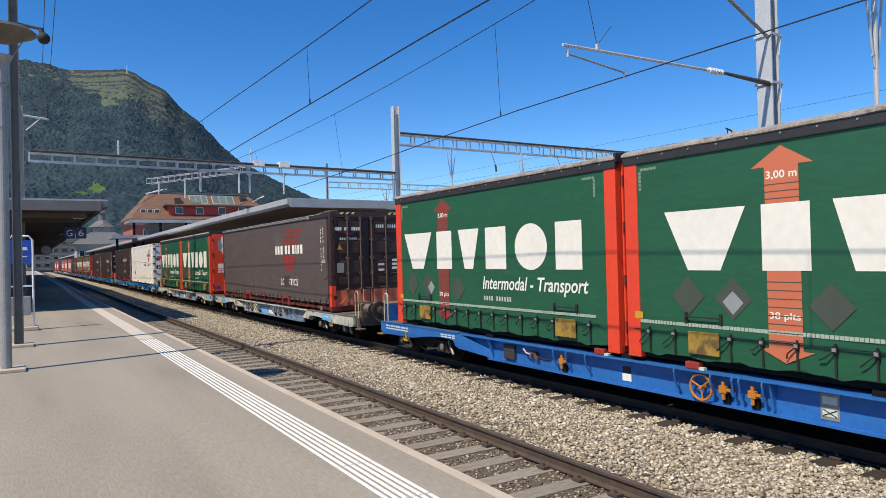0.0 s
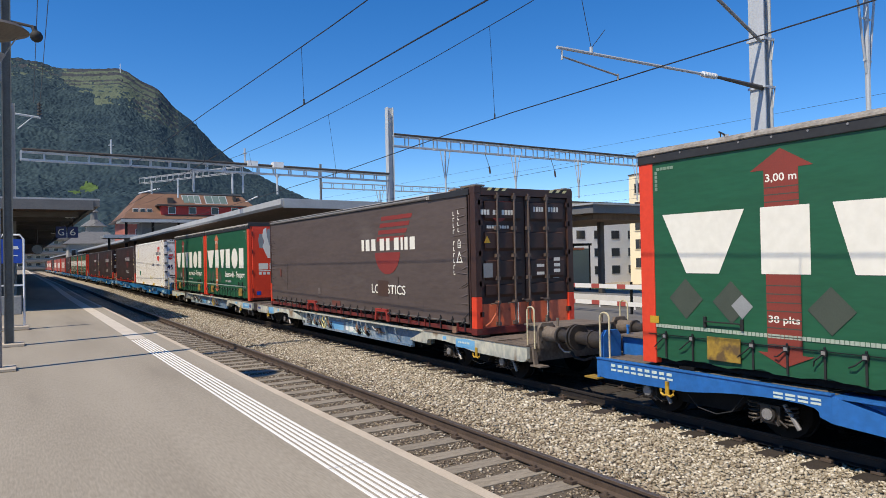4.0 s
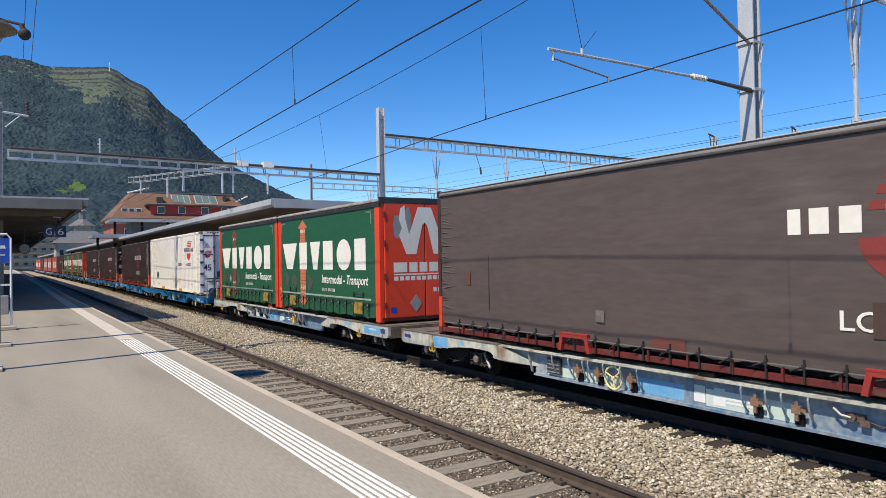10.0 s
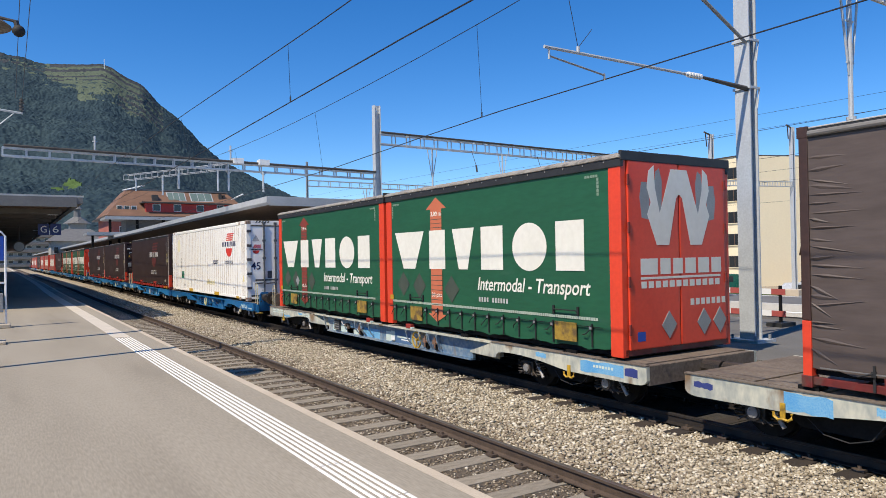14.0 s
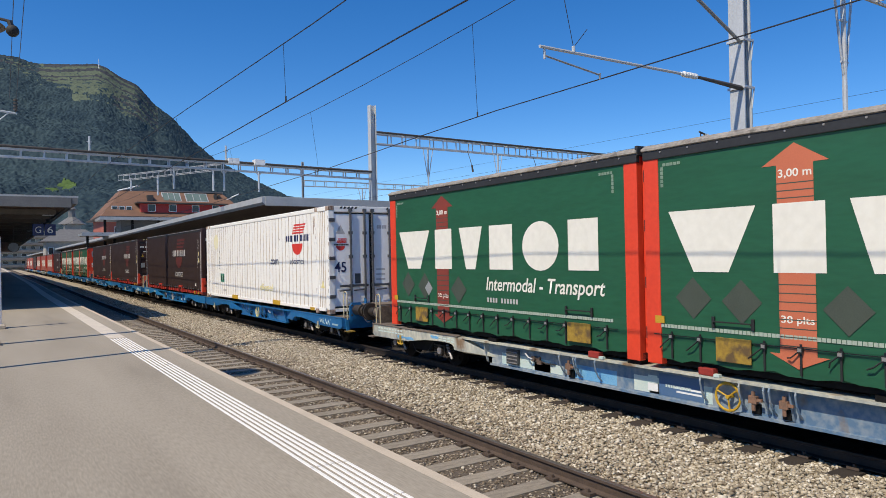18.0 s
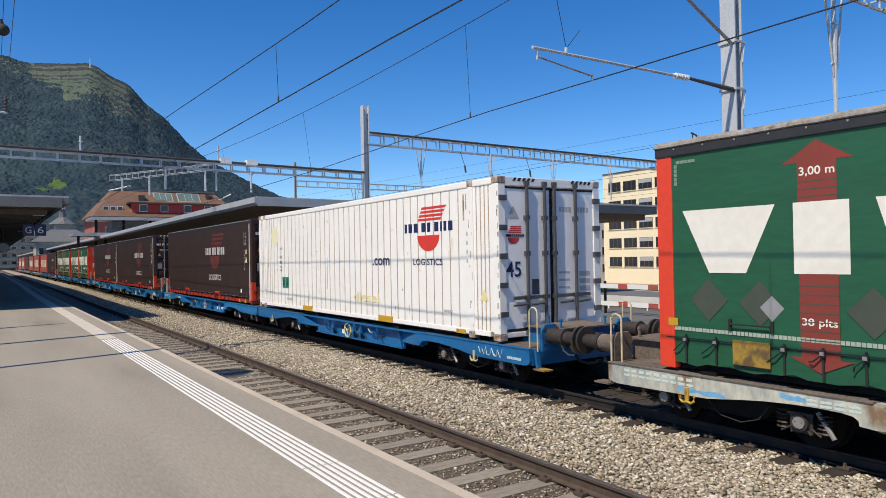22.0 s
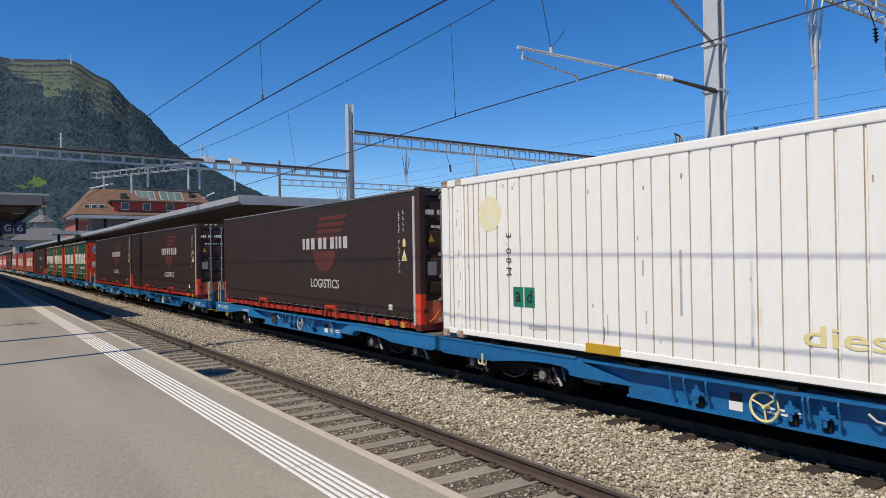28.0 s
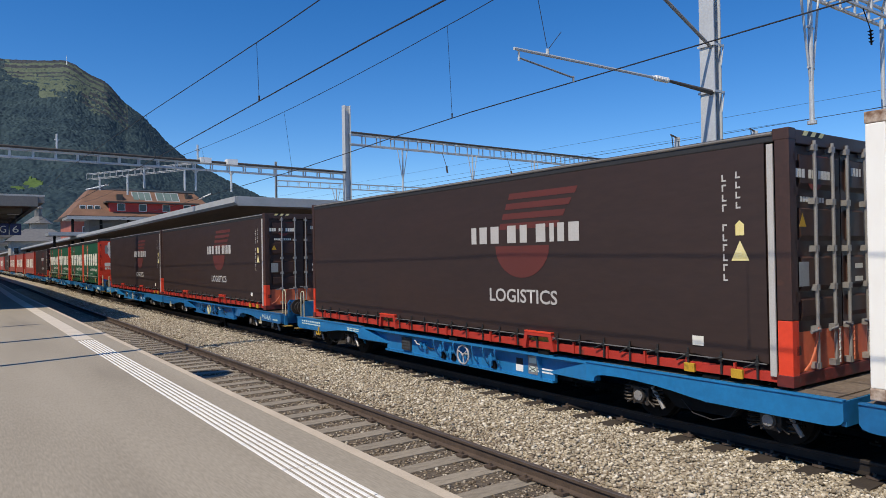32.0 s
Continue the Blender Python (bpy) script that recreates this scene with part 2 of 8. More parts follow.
def build_track(name, xc, sleeper_mat, label, rail_mat=RAIL):
    t = tagged(new(name), label, "railway track", kind="structure")
    for s in (-0.7525, 0.7525):
        r = swept("rail", rail_outline(xc + s), rail_mat, t)
        bm = bmesh.new()
        sweep(bm, [(xc + s - 0.030, RAIL_Z - 0.005), (xc + s + 0.030, RAIL_Z - 0.005), (xc + s + 0.027, RAIL_Z), (xc + s - 0.027, RAIL_Z)])
        part("running_surface", bm, RAIL_TOP if rail_mat is RAIL else rail_mat, r, "worn bright rail head")
    bm = bmesh.new()
    prism(bm, [(-1.3, -0.2), (1.3, -0.2), (1.3, -0.02), (1.26, 0.0), (0.95, 0.0), (0.9, -0.01), (-0.9, -0.01), (-0.95, 0.0), (-1.26, 0.0), (-1.3, -0.02)], "y", -0.13, 0.13)
    me = mesh_of(bm, "sleeper", sleeper_mat)
    bm = bmesh.new()
    for s in (-0.7525, 0.7525):
        for d in (-0.12, 0.12):
            box(bm, s + d - 0.045, s + d + 0.045, -0.07, 0.07, 0, 0.03)
            rod(bm, (s + d, 0, 0.02), (s + d, 0, 0.065), 0.022, 6)
    clips = mesh_of(bm, "rail_clip", RAIL)
    for i in range(150):
        y = -9 + 0.60 * i
        ob = new("sleeper", me)
        ob.parent = t
        ob.matrix_basis = on_track(xc + random.uniform(-0.02, 0.02), y, RAIL_Z - 0.165) @ Matrix.Rotation(radians(random.uniform(-0.7, 0.7)), 4, "Z")
        c = new("rail_clip", clips)
        c.parent = ob
    return t


# the train's shade is put into this near-black rail colour
SHADE_RAIL = surf("shaded_rail", (0.040, 0.032, 0.027), (0.025, 0.021, 0.019), 0.6, metal=0.3, scale=6, fine=60)
build_track("track_platform_side", TRACK_A, CONCRETE, "railway track with brown rails on grey concrete sleepers")
build_track("track_under_train", TRACK_B, SLEEPER_WOOD, "railway track with rails darkened for train shade on wooden sleepers", SHADE_RAIL)


# ---- platform ----
def build_platform():
    p = swept("platform", [(-9.0, -0.9), (EDGE - 0.12, -0.9), (EDGE - 0.12, 0.0), (-9.0, 0.0)], ASPHALT)
    tagged(p, "warm grey asphalt station platform", "platform", kind="structure")
    k = swept("platform_kerb", [(EDGE - 0.12, -0.9), (EDGE - 0.03, -0.9), (EDGE - 0.03, -0.16), (EDGE, -0.13), (EDGE, -0.012), (EDGE - 0.012, 0.003), (EDGE - 0.12, 0.003)], KERB)
    tagged(k, "pale concrete platform edge kerb", "kerb", kind="structure")
    s = swept("edge_stripe", [(2.36, -0.02), (2.73, -0.02), (2.73, 0.004), (2.36, 0.004)], PAINT_WARM, stations=[18.6] + [y for y in STATIONS if y > 20])
    tagged(s, "pale painted safety stripe along the platform", "floor marking", kind="structure")
    t = tagged(new("tactile_strip"), "white ribbed tactile guide lines on the platform", "tactile paving", kind="structure")
    bm = bmesh.new()
    prism(bm, [(-0.017, -0.01), (0.017, -0.01), (0.017, 0.004), (0.012, 0.0075), (-0.012, 0.0075), (-0.017, 0.004)], "y", 0.0, 1.035)
    me = mesh_of(bm, "tactile_line", PAINT_WHITE)
    for i in range(19):
        for j in range(6):
            ob = new("tactile_line", me)
            ob.parent = t
            ob.location = (2.375 + 0.0655 * j, 18.45 - 1.05 * (i + 1) + random.uniform(-0.004, 0.004), 0)


build_platform()


# ---- ballast between the tracks: a low bank covered with loose stones ----
def bank(x):
    return np.interp(x, [3.2, 3.35, 5.35, 5.50, 5.58, 6.1, 7.5, 7.9, 8.25, 8.8], [-0.76, -0.755, -0.755, -0.745, -0.705, -0.675, -0.685, -0.722, -0.745, -0.77])


BROWN_BED = surf("rust_stained_ballast", (0.15, 0.118, 0.085), (0.07, 0.055, 0.042), 0.95, scale=9, fine=42, bump=0.05, bump_scale=25)
# oil stain, with the shade below the train painted into the same colour
OILY_SHADE = surf("oily_shaded_ballast", (0.055, 0.047, 0.038), (0.028, 0.024, 0.02), 0.9, scale=7, fine=35, bump=0.04, bump_scale=22)


def stone_heap(name, p, rng, material, label):
    n = len(p)
    octa = np.array([(1, 0, 0), (-1, 0, 0), (0, 1, 0), (0, -1, 0), (0, 0, 1), (0, 0, -1)], float)
    tri = np.array([(0, 2, 4), (2, 1, 4), (1, 3, 4), (3, 0, 4), (2, 0, 5), (1, 2, 5), (3, 1, 5), (0, 3, 5)])
    v = octa[None] * rng.uniform(0.55, 1.35, (n, 6, 1)) + rng.normal(0, 0.22, (n, 6, 3))
    q = rng.normal(size=(n, 4))
    q /= np.linalg.norm(q, axis=1, keepdims=True)
    w, a, b2, c = q.T
    R = np.stack([np.stack([1 - 2 * (b2 * b2 + c * c), 2 * (a * b2 - c * w), 2 * (a * c + b2 * w)], 1), np.stack([2 * (a * b2 + c * w), 1 - 2 * (a * a + c * c), 2 * (b2 * c - a * w)], 1), np.stack([2 * (a * c - b2 * w), 2 * (b2 * c + a * w), 1 - 2 * (a * a + b2 * b2)], 1)], 1)
    v = np.einsum("nij,nkj->nki", R, v)
    v[:, :, 2] *= 0.62
    v = v * p[:, None, 3:4] + p[:, None, :3]
    f = (tri[None] + (np.arange(n) * 6)[:, None, None]).reshape(-1, 3)
    me = bpy.data.meshes.new(name)
    me.vertices.add(n * 6)
    me.vertices.foreach_set("co", v.ravel())
    me.loops.add(len(f) * 3)
    me.loops.foreach_set("vertex_index", f.ravel().astype(np.int32))
    me.polygons.add(len(f))
    me.polygons.foreach_set("loop_start", np.arange(0, len(f) * 3, 3, dtype=np.int32))
    me.update(calc_edges=True)
    me.materials.append(material)
    tagged(new(name, me), label, "ballast", kind="stuff")



def build_ballast():
    xs = [5.46, 5.52, 5.60, 5.9, 6.3, 6.8, 7.2, 7.5, 7.9, 8.25, 8.6]
    b = swept("ballast_bank", [(x, float(bank(x)) + 0.001) for x in xs] + [(8.6, -1.0), (5.46, -1.0)], EARTH)
    tagged(b, "low bank of pale ballast between the tracks", "ballast", kind="structure")
    b = swept("oily_track_bed", [(8.61, -0.765), (10.1, -0.765), (10.1, -0.735), (8.61, -0.735)], OILY_SHADE)
    tagged(b, "oil-stained ballast darkened further for the shade under the train", "ballast", kind="structure")
    b = swept("brown_track_bed", [(3.22, -0.765), (5.44, -0.765), (5.44, -0.742), (3.22, -0.742)], BROWN_BED)
    tagged(b, "brown gravel between the sleepers beside the platform", "ballast", kind="structure")
    rng = np.random.default_rng(7)
    sets = []
    for n, x0, x1, y0, y1, r0, r1 in ((46000, 5.56, 8.5, 2.6, 20, 0.016, 0.046), (19000, 5.56, 8.5, 20, 42, 0.020, 0.046), (6000, 5.56, 8.5, 42, 80, 0.03, 0.06), (15000, 3.3, 5.42, 3.5, 18, 0.013, 0.030), (7000, 3.3, 5.42, 18, 40, 0.018, 0.034)):
        x, y = rng.uniform(x0, x1, n), rng.uniform(y0, y1, n)
        if x1 < 5.5 or x0 > 9:
            # loose stones lie in the gaps between the sleepers
            ph = ((y + 9) / 0.60) % 1.0
            keep = (ph > 0.24) & (ph < 0.76)
            x, y = x[keep], y[keep]
        else:
            # wooden sleeper ends of the far track stay clear
            ph = ((y + 9) / 0.60) % 1.0
            keep = (x < 8.02 + 0.05 * np.sin(y * 5.1)) | ((ph > 0.23) & (ph < 0.77))
            x, y = x[keep], y[keep]
        r = r0 + (r1 - r0) * rng.beta(1.6, 2.6, len(x))
        z = bank(x) + rng.uniform(-0.30, 0.75, len(x)) * r + (0.012 if x1 < 5.5 else 0)
        sets.append(np.stack([x + np.array([bend(v) for v in y]), y, z, r], 1))
    p = np.concatenate(sets)
    # stones beside the near rail are stained brown by its rust
    rusty = (p[:, 0] < 5.5) | (p[:, 0] < 5.7 + rng.exponential(0.34, len(p)))
    stone_heap("ballast_stones", p[~rusty], rng, STONE, "loose beige and grey ballast stones")
    stone_heap("rusty_ballast_stones", p[rusty], rng, RUST_STONE, "rust-brown ballast stones along the near rail")


build_ballast()

# ---- catenary: masts, portals and wires ----
ROOF_GREY = surf("canopy_fascia", (0.40, 0.41, 0.42), (0.33, 0.34, 0.35), 0.6, scale=1.5, fine=20)
ROOF_DARK = surf("canopy_edge", (0.16, 0.155, 0.15), (0.12, 0.12, 0.12), 0.6, scale=1.5, fine=20)
WOOD_SOFFIT = surf("canopy_soffit_boards", (0.15, 0.092, 0.052), (0.10, 0.062, 0.036), 0.7, scale=1.5, fine=14, stretch=(8, 0.6, 1))
SIGN_BLUE = surf("sign_blue", (0.012, 0.03, 0.16), (0.01, 0.025, 0.13), 0.4)
INFO_BLUE = surf("info_blue", (0.015, 0.07, 0.42), (0.012, 0.06, 0.36), 0.35)
WHITE = surf("white_enamel", (0.80, 0.80, 0.79), (0.74, 0.74, 0.72), 0.4, scale=4)


MAST_GREY = surf("grey_green_mast_paint", (0.15, 0.155, 0.145), (0.11, 0.11, 0.10), 0.55, scale=3, fine=30, spot=(0.12, 0.075, 0.05), spot_at=0.64, spot_scale=2)
LAMP_DISH = surf("lamp_dish", (0.13, 0.115, 0.098), (0.09, 0.08, 0.07), 0.5, scale=3, fine=30)
FAR_ASPHALT = surf("far_platform_asphalt", (0.15, 0.142, 0.13), (0.11, 0.104, 0.095), 0.9, scale=0.6, fine=30)
CANOPY_WALL = surf("grey_brown_render", (0.20, 0.185, 0.17), (0.16, 0.15, 0.14), 0.85, scale=0.6, fine=9)


def h_beam(bm, x, y, z0, z1, flange=0.30, depth=0.30, t=0.022):
    """Upright H section: flanges face the track and the far side."""
    a, f, h = depth / 2, flange / 2, t / 2
    half = [(-a, -f), (-a + t, -f), (-a + t, -h), (a - t, -h), (a - t, -f), (a, -f)]
    prism(bm, [(x + u, y + v) for u, v in half + [(-u, -v) for u, v in half]], "z", z0, z1)


def ladder(bm, p, q, depth, width, step, r=0.035):
    """A square box girder of two ladders, from p to q (lower chords)."""
    p, q = Vector(p), Vector(q)
    along = (q - p)
    side = Vector((-along.y, along.x, 0)).normalized() * width / 2
    up = Vector((0, 0, depth))
    for s in (-1, 1):
        for u in (0, 1):
            a, b = p + side * s + up * u, q + side * s + up * u
            rod(bm, a, b, r, 4)
    n = max(int(along.length / step), 2)
    for i in range(n + 1):
        o = p + along * (i / n)
        for s in (-1, 1):
            rod(bm, o + side * s, o + side * s + up, r * 0.8, 4)
        rod(bm, o - side + up, o + side + up, r * 0.7, 4)
        rod(bm, o - side, o + side, r * 0.7, 4)
        if i < n:
            o2 = p + along * ((i + 1) / n)
            rod(bm, o - side + up, o2 + side + up, r * 0.6, 4)


def hanger(bm, x, y, top, low, spread=0.45):
    """The V-shaped hanging post under a portal beam."""
    rod(bm, (x, y, top), (x, y, low), 0.06, 8)
    rod(bm, (x - spread, y, top), (x - 0.05, y, low + 1.0), 0.03, 6)
    rod(bm, (x + spread, y, top), (x + 0.05, y, low + 1.0), 0.03, 6)


# near mast with its cantilever, standing on the far platform
def build_near_mast():
    my = 8.6
    t = thing("catenary_mast", pose(13.07, my, 0.0), "tall grey galvanised catenary mast on the far platform", "catenary mast", "catenary masts")
    bm = bmesh.new()
    h_beam(bm, 0, 0, 0.05, 9.3, 0.34, 0.26, 0.03)
    part("mast", bm, STEEL, t)
    boxes("base_plate", STEEL, t, (-0.32, 0.32, -0.35, 0.35, 0, 0.06))
    for dx in (-0.24, 0.24):
        for dy in (-0.26, 0.26):
            bm = bmesh.new()
            rod(bm, (dx, dy, 0.05), (dx, dy, 0.15), 0.03, 6)
            part("anchor_bolt", bm, STEEL_OLD, t)
    for z in (5.22, 6.2):
        bm = bmesh.new()
        box(bm, -0.165, 0.165, -0.20, -0.172, z - 0.025, z + 0.025)
        box(bm, -0.165, -0.132, -0.172, 0.20, z - 0.025, z + 0.025)
        rod(bm, (0.19, -0.18, z + 0.03), (0.10, -0.18, z - 0.42), 0.015, 6)
        part("clamp", bm, STEEL, t)
    bm = bmesh.new()
    rod(bm, (-0.13, -0.1, 5.20), (-1.60, -0.1, 5.255), 0.055, 8, 0.03)
    part("cantilever_bracket", bm, POLE_DARK, t)
    bm = bmesh.new()
    for i in range(5):
        rod(bm, (-1.60 - 0.08 * i, -0.1, 5.255), (-1.60 - 0.08 * i - 0.055, -0.1, 5.255), 0.055, 10)
    rod(bm, (-1.58, -0.1, 5.255), (-2.06, -0.1, 5.255), 0.035, 8)
    part("insulator", bm, WHITE, t, "white ribbed insulator")
    bm = bmesh.new()
    rod(bm, (-2.05, -0.1, 5.255), (-5.58, -0.1, 5.25), 0.028, 8)
    rod(bm, (-5.48, -0.1, 5.25), (-5.48, -0.1, 5.06), 0.02, 8)
    rod(bm, (-4.83, -0.1, 5.25), (-4.83, -0.1, 5.36), 0.03, 8)
    part("cantilever_tube", bm, STEEL, t)
    bm = bmesh.new()
    rod(bm, (-5.46, -0.1, 5.11), (-4.20, -0.08, 4.96), 0.016, 6)
    rod(bm, (-4.20, -0.08, 4.99), (-4.20, -0.08, 4.88), 0.02, 6)
    part("steady_arm", bm, STEEL_OLD, t)
    bm = bmesh.new()
    rod(bm, (-0.13, -0.1, 6.15), (-4.4, -0.1, 8.15), 0.035, 8)
    part("top_stay", bm, STEEL_OLD, t)
    bm = bmesh.new()
    rod(bm, (-5.28, -0.1, 7.2), (-4.83, -0.1, 5.34), 0.006, 5)
    rod(bm, (-4.4, 0.0, 5.75), (-4.83, -0.1, 5.34), 0.006, 5)
    part("hanger_wire", bm, WIRE, t)
    # beam over all the tracks, from this mast to both sides
    g = thing("catenary_beam", pose(0, my, 8.25), "grey lattice beam across the tracks with hanging post", "catenary beam")
    bm = bmesh.new()
    ladder(bm, (13.5, 0, 0), (30, 0, 0), 0.5, 0.42, 0.8, 0.045)
    part("lattice_beam", bm, STEEL, g)
    bm = bmesh.new()
    hanger(bm, 17.25, 0, 0.0, -3.2)
    rod(bm, (17.25, 0, -3.2), (17.25, 0, -3.28), 0.11, 10)
    for z in (-0.9, -1.9):
        rod(bm, (17.1, 0, z), (17.4, 0, z), 0.03, 6)
    part("hanging_post", bm, STEEL, g)
    bm = bmesh.new()
    rod(bm, (21.2, 0, 0), (21.2, 0, -3.6), 0.06, 8)
    part("hanging_post", bm, STEEL, g)
    bm = bmesh.new()
    rod(bm, (19.6, -0.2, 0), (19.9, -0.25, -0.55), 0.015, 5)
    rod(bm, (19.9, -0.25, -0.55), (19.95, -0.25, -0.95), 0.025, 8)
    for k in range(4):
        rod(bm, (19.905 + 0.012 * k, -0.25, -0.58 - 0.09 * k), (19.91 + 0.012 * k, -0.25, -0.62 - 0.09 * k), 0.075, 10, 0.03)
    part("hanging_insulator", bm, DARK, g)


build_near_mast()


def build_portals():
    # portal from the platform to the mast beyond the train
    t = thing("catenary_portal", pose(0.1, 38.6, 0), "grey steel catenary portal spanning the tracks", "catenary portal", "catenary portals")
    bm = bmesh.new()
    h_beam(bm, -0.2, 0, 0, 9.6, 0.18, 0.18)
    part("mast", bm, STEEL_OLD, t)
    bm = bmesh.new()
    h_beam(bm, 20.75, 1.6, -0.7, 11.75, 0.42, 0.42)
    part("mast", bm, STEEL, t)
    bm = bmesh.new()
    ladder(bm, (0.1, 0, 6.95), (20.6, 1.6, 6.92), 0.38, 0.3, 0.95, 0.055)
    part("lattice_beam", bm, STEEL, t)
    bm = bmesh.new()
    ladder(bm, (20.9, 1.6, 9.25), (52, 3.5, 9.45), 0.66, 0.45, 1.15, 0.05)
    part("lattice_beam", bm, STEEL, t)
    for x0, y0, z0, x1, y1, z1 in ((0.15, -0.22, 7.42, 20.55, 1.38, 7.38), (20.95, 1.32, 9.99, 52, 3.2, 10.19)):
        bm = bmesh.new()
        rod(bm, (x0, y0, z0), (x1, y1, z1), 0.065, 6)
        part("feeder_cable", bm, POLE_DARK, t, "dark feeder cable along the beam")
    for x, z0, low in ((25.2, 9.25, 6.3), (31.3, 9.3, 6.3), (37.5, 9.35, 6.3), (44, 9.4, 6.3)):
        bm = bmesh.new()
        hanger(bm, x, 1.9, z0, low, 0.4)
        part("hanging_post", bm, STEEL, t)
    for x in (8.2, 10.9, 12.9):
        bm = bmesh.new()
        hanger(bm, x, 0.8, 6.95, 5.75, 0.22)
        part("hanging_post", bm, STEEL, t)
    for x in (4.1, 11.0):
        bm = bmesh.new()
        rod(bm, (x, 0.7, 7.3), (x, 0.7, 8.3), 0.05, 6)
        rod(bm, (x - 0.12, 0.7, 8.0), (x + 0.12, 0.7, 8.0), 0.03, 6)
        part("wire_post", bm, STEEL, t)
    for x in (11.4, 12.9):
        boxes("switch_box", WHITE, t, (x - 0.3, x + 0.3, 0.5, 1.0, 7.3, 7.6))
    for x in (28.4, 34.5):
        bm = bmesh.new()
        rod(bm, (x, 1.7, 9.3), (x + 0.3, 1.6, 8.3), 0.02, 5)
        rod(bm, (x + 0.3, 1.6, 8.3), (x + 0.38, 1.6, 7.8), 0.07, 7)
        part("hanging_insulator", bm, POLE_DARK, t)
    bm = bmesh.new()
    rod(bm, (-0.1, -0.1, 9.1), (0.95, -0.1, 9.0), 0.05, 6)
    rod(bm, (0.0, -0.1, 8.4), (0.6, -0.1, 9.0), 0.03, 6)
    part("feeder_bracket", bm, STEEL, t)
    bm = bmesh.new()
    rod(bm, (0.9, -0.1, 9.05), (0.9, -0.1, 9.75), 0.04, 8)
    for k in range(4):
        rod(bm, (0.9, -0.1, 9.15 + 0.15 * k), (0.9, -0.1, 9.22 + 0.15 * k), 0.11, 10)
    part("feeder_insulator", bm, POLE_DARK, t, "dark ribbed insulator")
    # portal behind it
    t = thing("catenary_portal", pose(23.1, 58, 0), "slim grey catenary portal behind the far platform", "catenary portal", "catenary portals")
    bm = bmesh.new()
    h_beam(bm, 0, 0, -0.7, 10.4, 0.17, 0.17)
    part("mast", bm, STEEL_OLD, t)
    bm = bmesh.new()
    ladder(bm, (0.1, 0, 8.25), (26, 0.8, 8.35), 0.5, 0.35, 1.0, 0.04)
    part("lattice_beam", bm, STEEL, t)
    for x in (6, 13, 20):
        bm = bmesh.new()
        hanger(bm, x, 0.3, 8.25, 5.8, 0.4)
        part("hanging_post", bm, STEEL, t)
    # slanting lattice boom further off
    t = thing("catenary_portal", pose(0, 0, 0), "pale lattice catenary beam on posts far along the tracks", "catenary portal", "catenary portals")
    bm = bmesh.new()
    ladder(bm, (8.63, 60.0, 8.3), (13.9, 51.0, 8.42), 0.4, 0.5, 0.62, 0.024)
    part("lattice_beam", bm, ROOF_GREY, t)
    for x, y, low in ((9.2, 59, 7.4), (10.7, 56.4, 6.9), (13.6, 51.5, 6.9)):
        bm = bmesh.new()
        rod(bm, (x, y, 8.45), (x, y, low), 0.07, 6)
        part("post", bm, STEEL, t)
    # slim masts beyond the far tracks
    for x, y, top in ((33.0, 23.9, 8.3), (38.3, 22.4, 8.9)):
        t = thing("catenary_mast", pose(x, y, -0.8), "slim galvanised catenary mast beyond the far tracks", "catenary mast", "catenary masts")
        bm = bmesh.new()
        h_beam(bm, 0, 0, 0.3, top + 0.8, 0.22, 0.22)
        part("mast", bm, STEEL, t)
        boxes("foundation", KERB, t, (-0.5, 0.5, -0.5, 0.5, -0.7, 0.42), w=0.03)
        bm = bmesh.new()
        rod(bm, (0, 0, top + 0.75), (-0.7, -0.1, top + 0.85), 0.05, 6)
        rod(bm, (-0.6, -0.1, top + 0.8), (-0.35, 0, top + 0.1), 0.03, 6)
        part("bracket", bm, POLE_DARK, t)
    t = thing("catenary_beam", pose(33.0, 23.9, 5.5), "thin lattice cross beam between slim masts", "catenary beam")
    bm = bmesh.new()
    ladder(bm, (0.1, 0, 0), (5.2, -1.5, 0), 0.26, 0.2, 0.35, 0.025)
    part("lattice_beam", bm, STEEL, t)


build_portals()


def wire_between(bm, pts, r):
    for a, b in zip(pts, pts[1:]):
        rod(bm, a, b, r, 5)


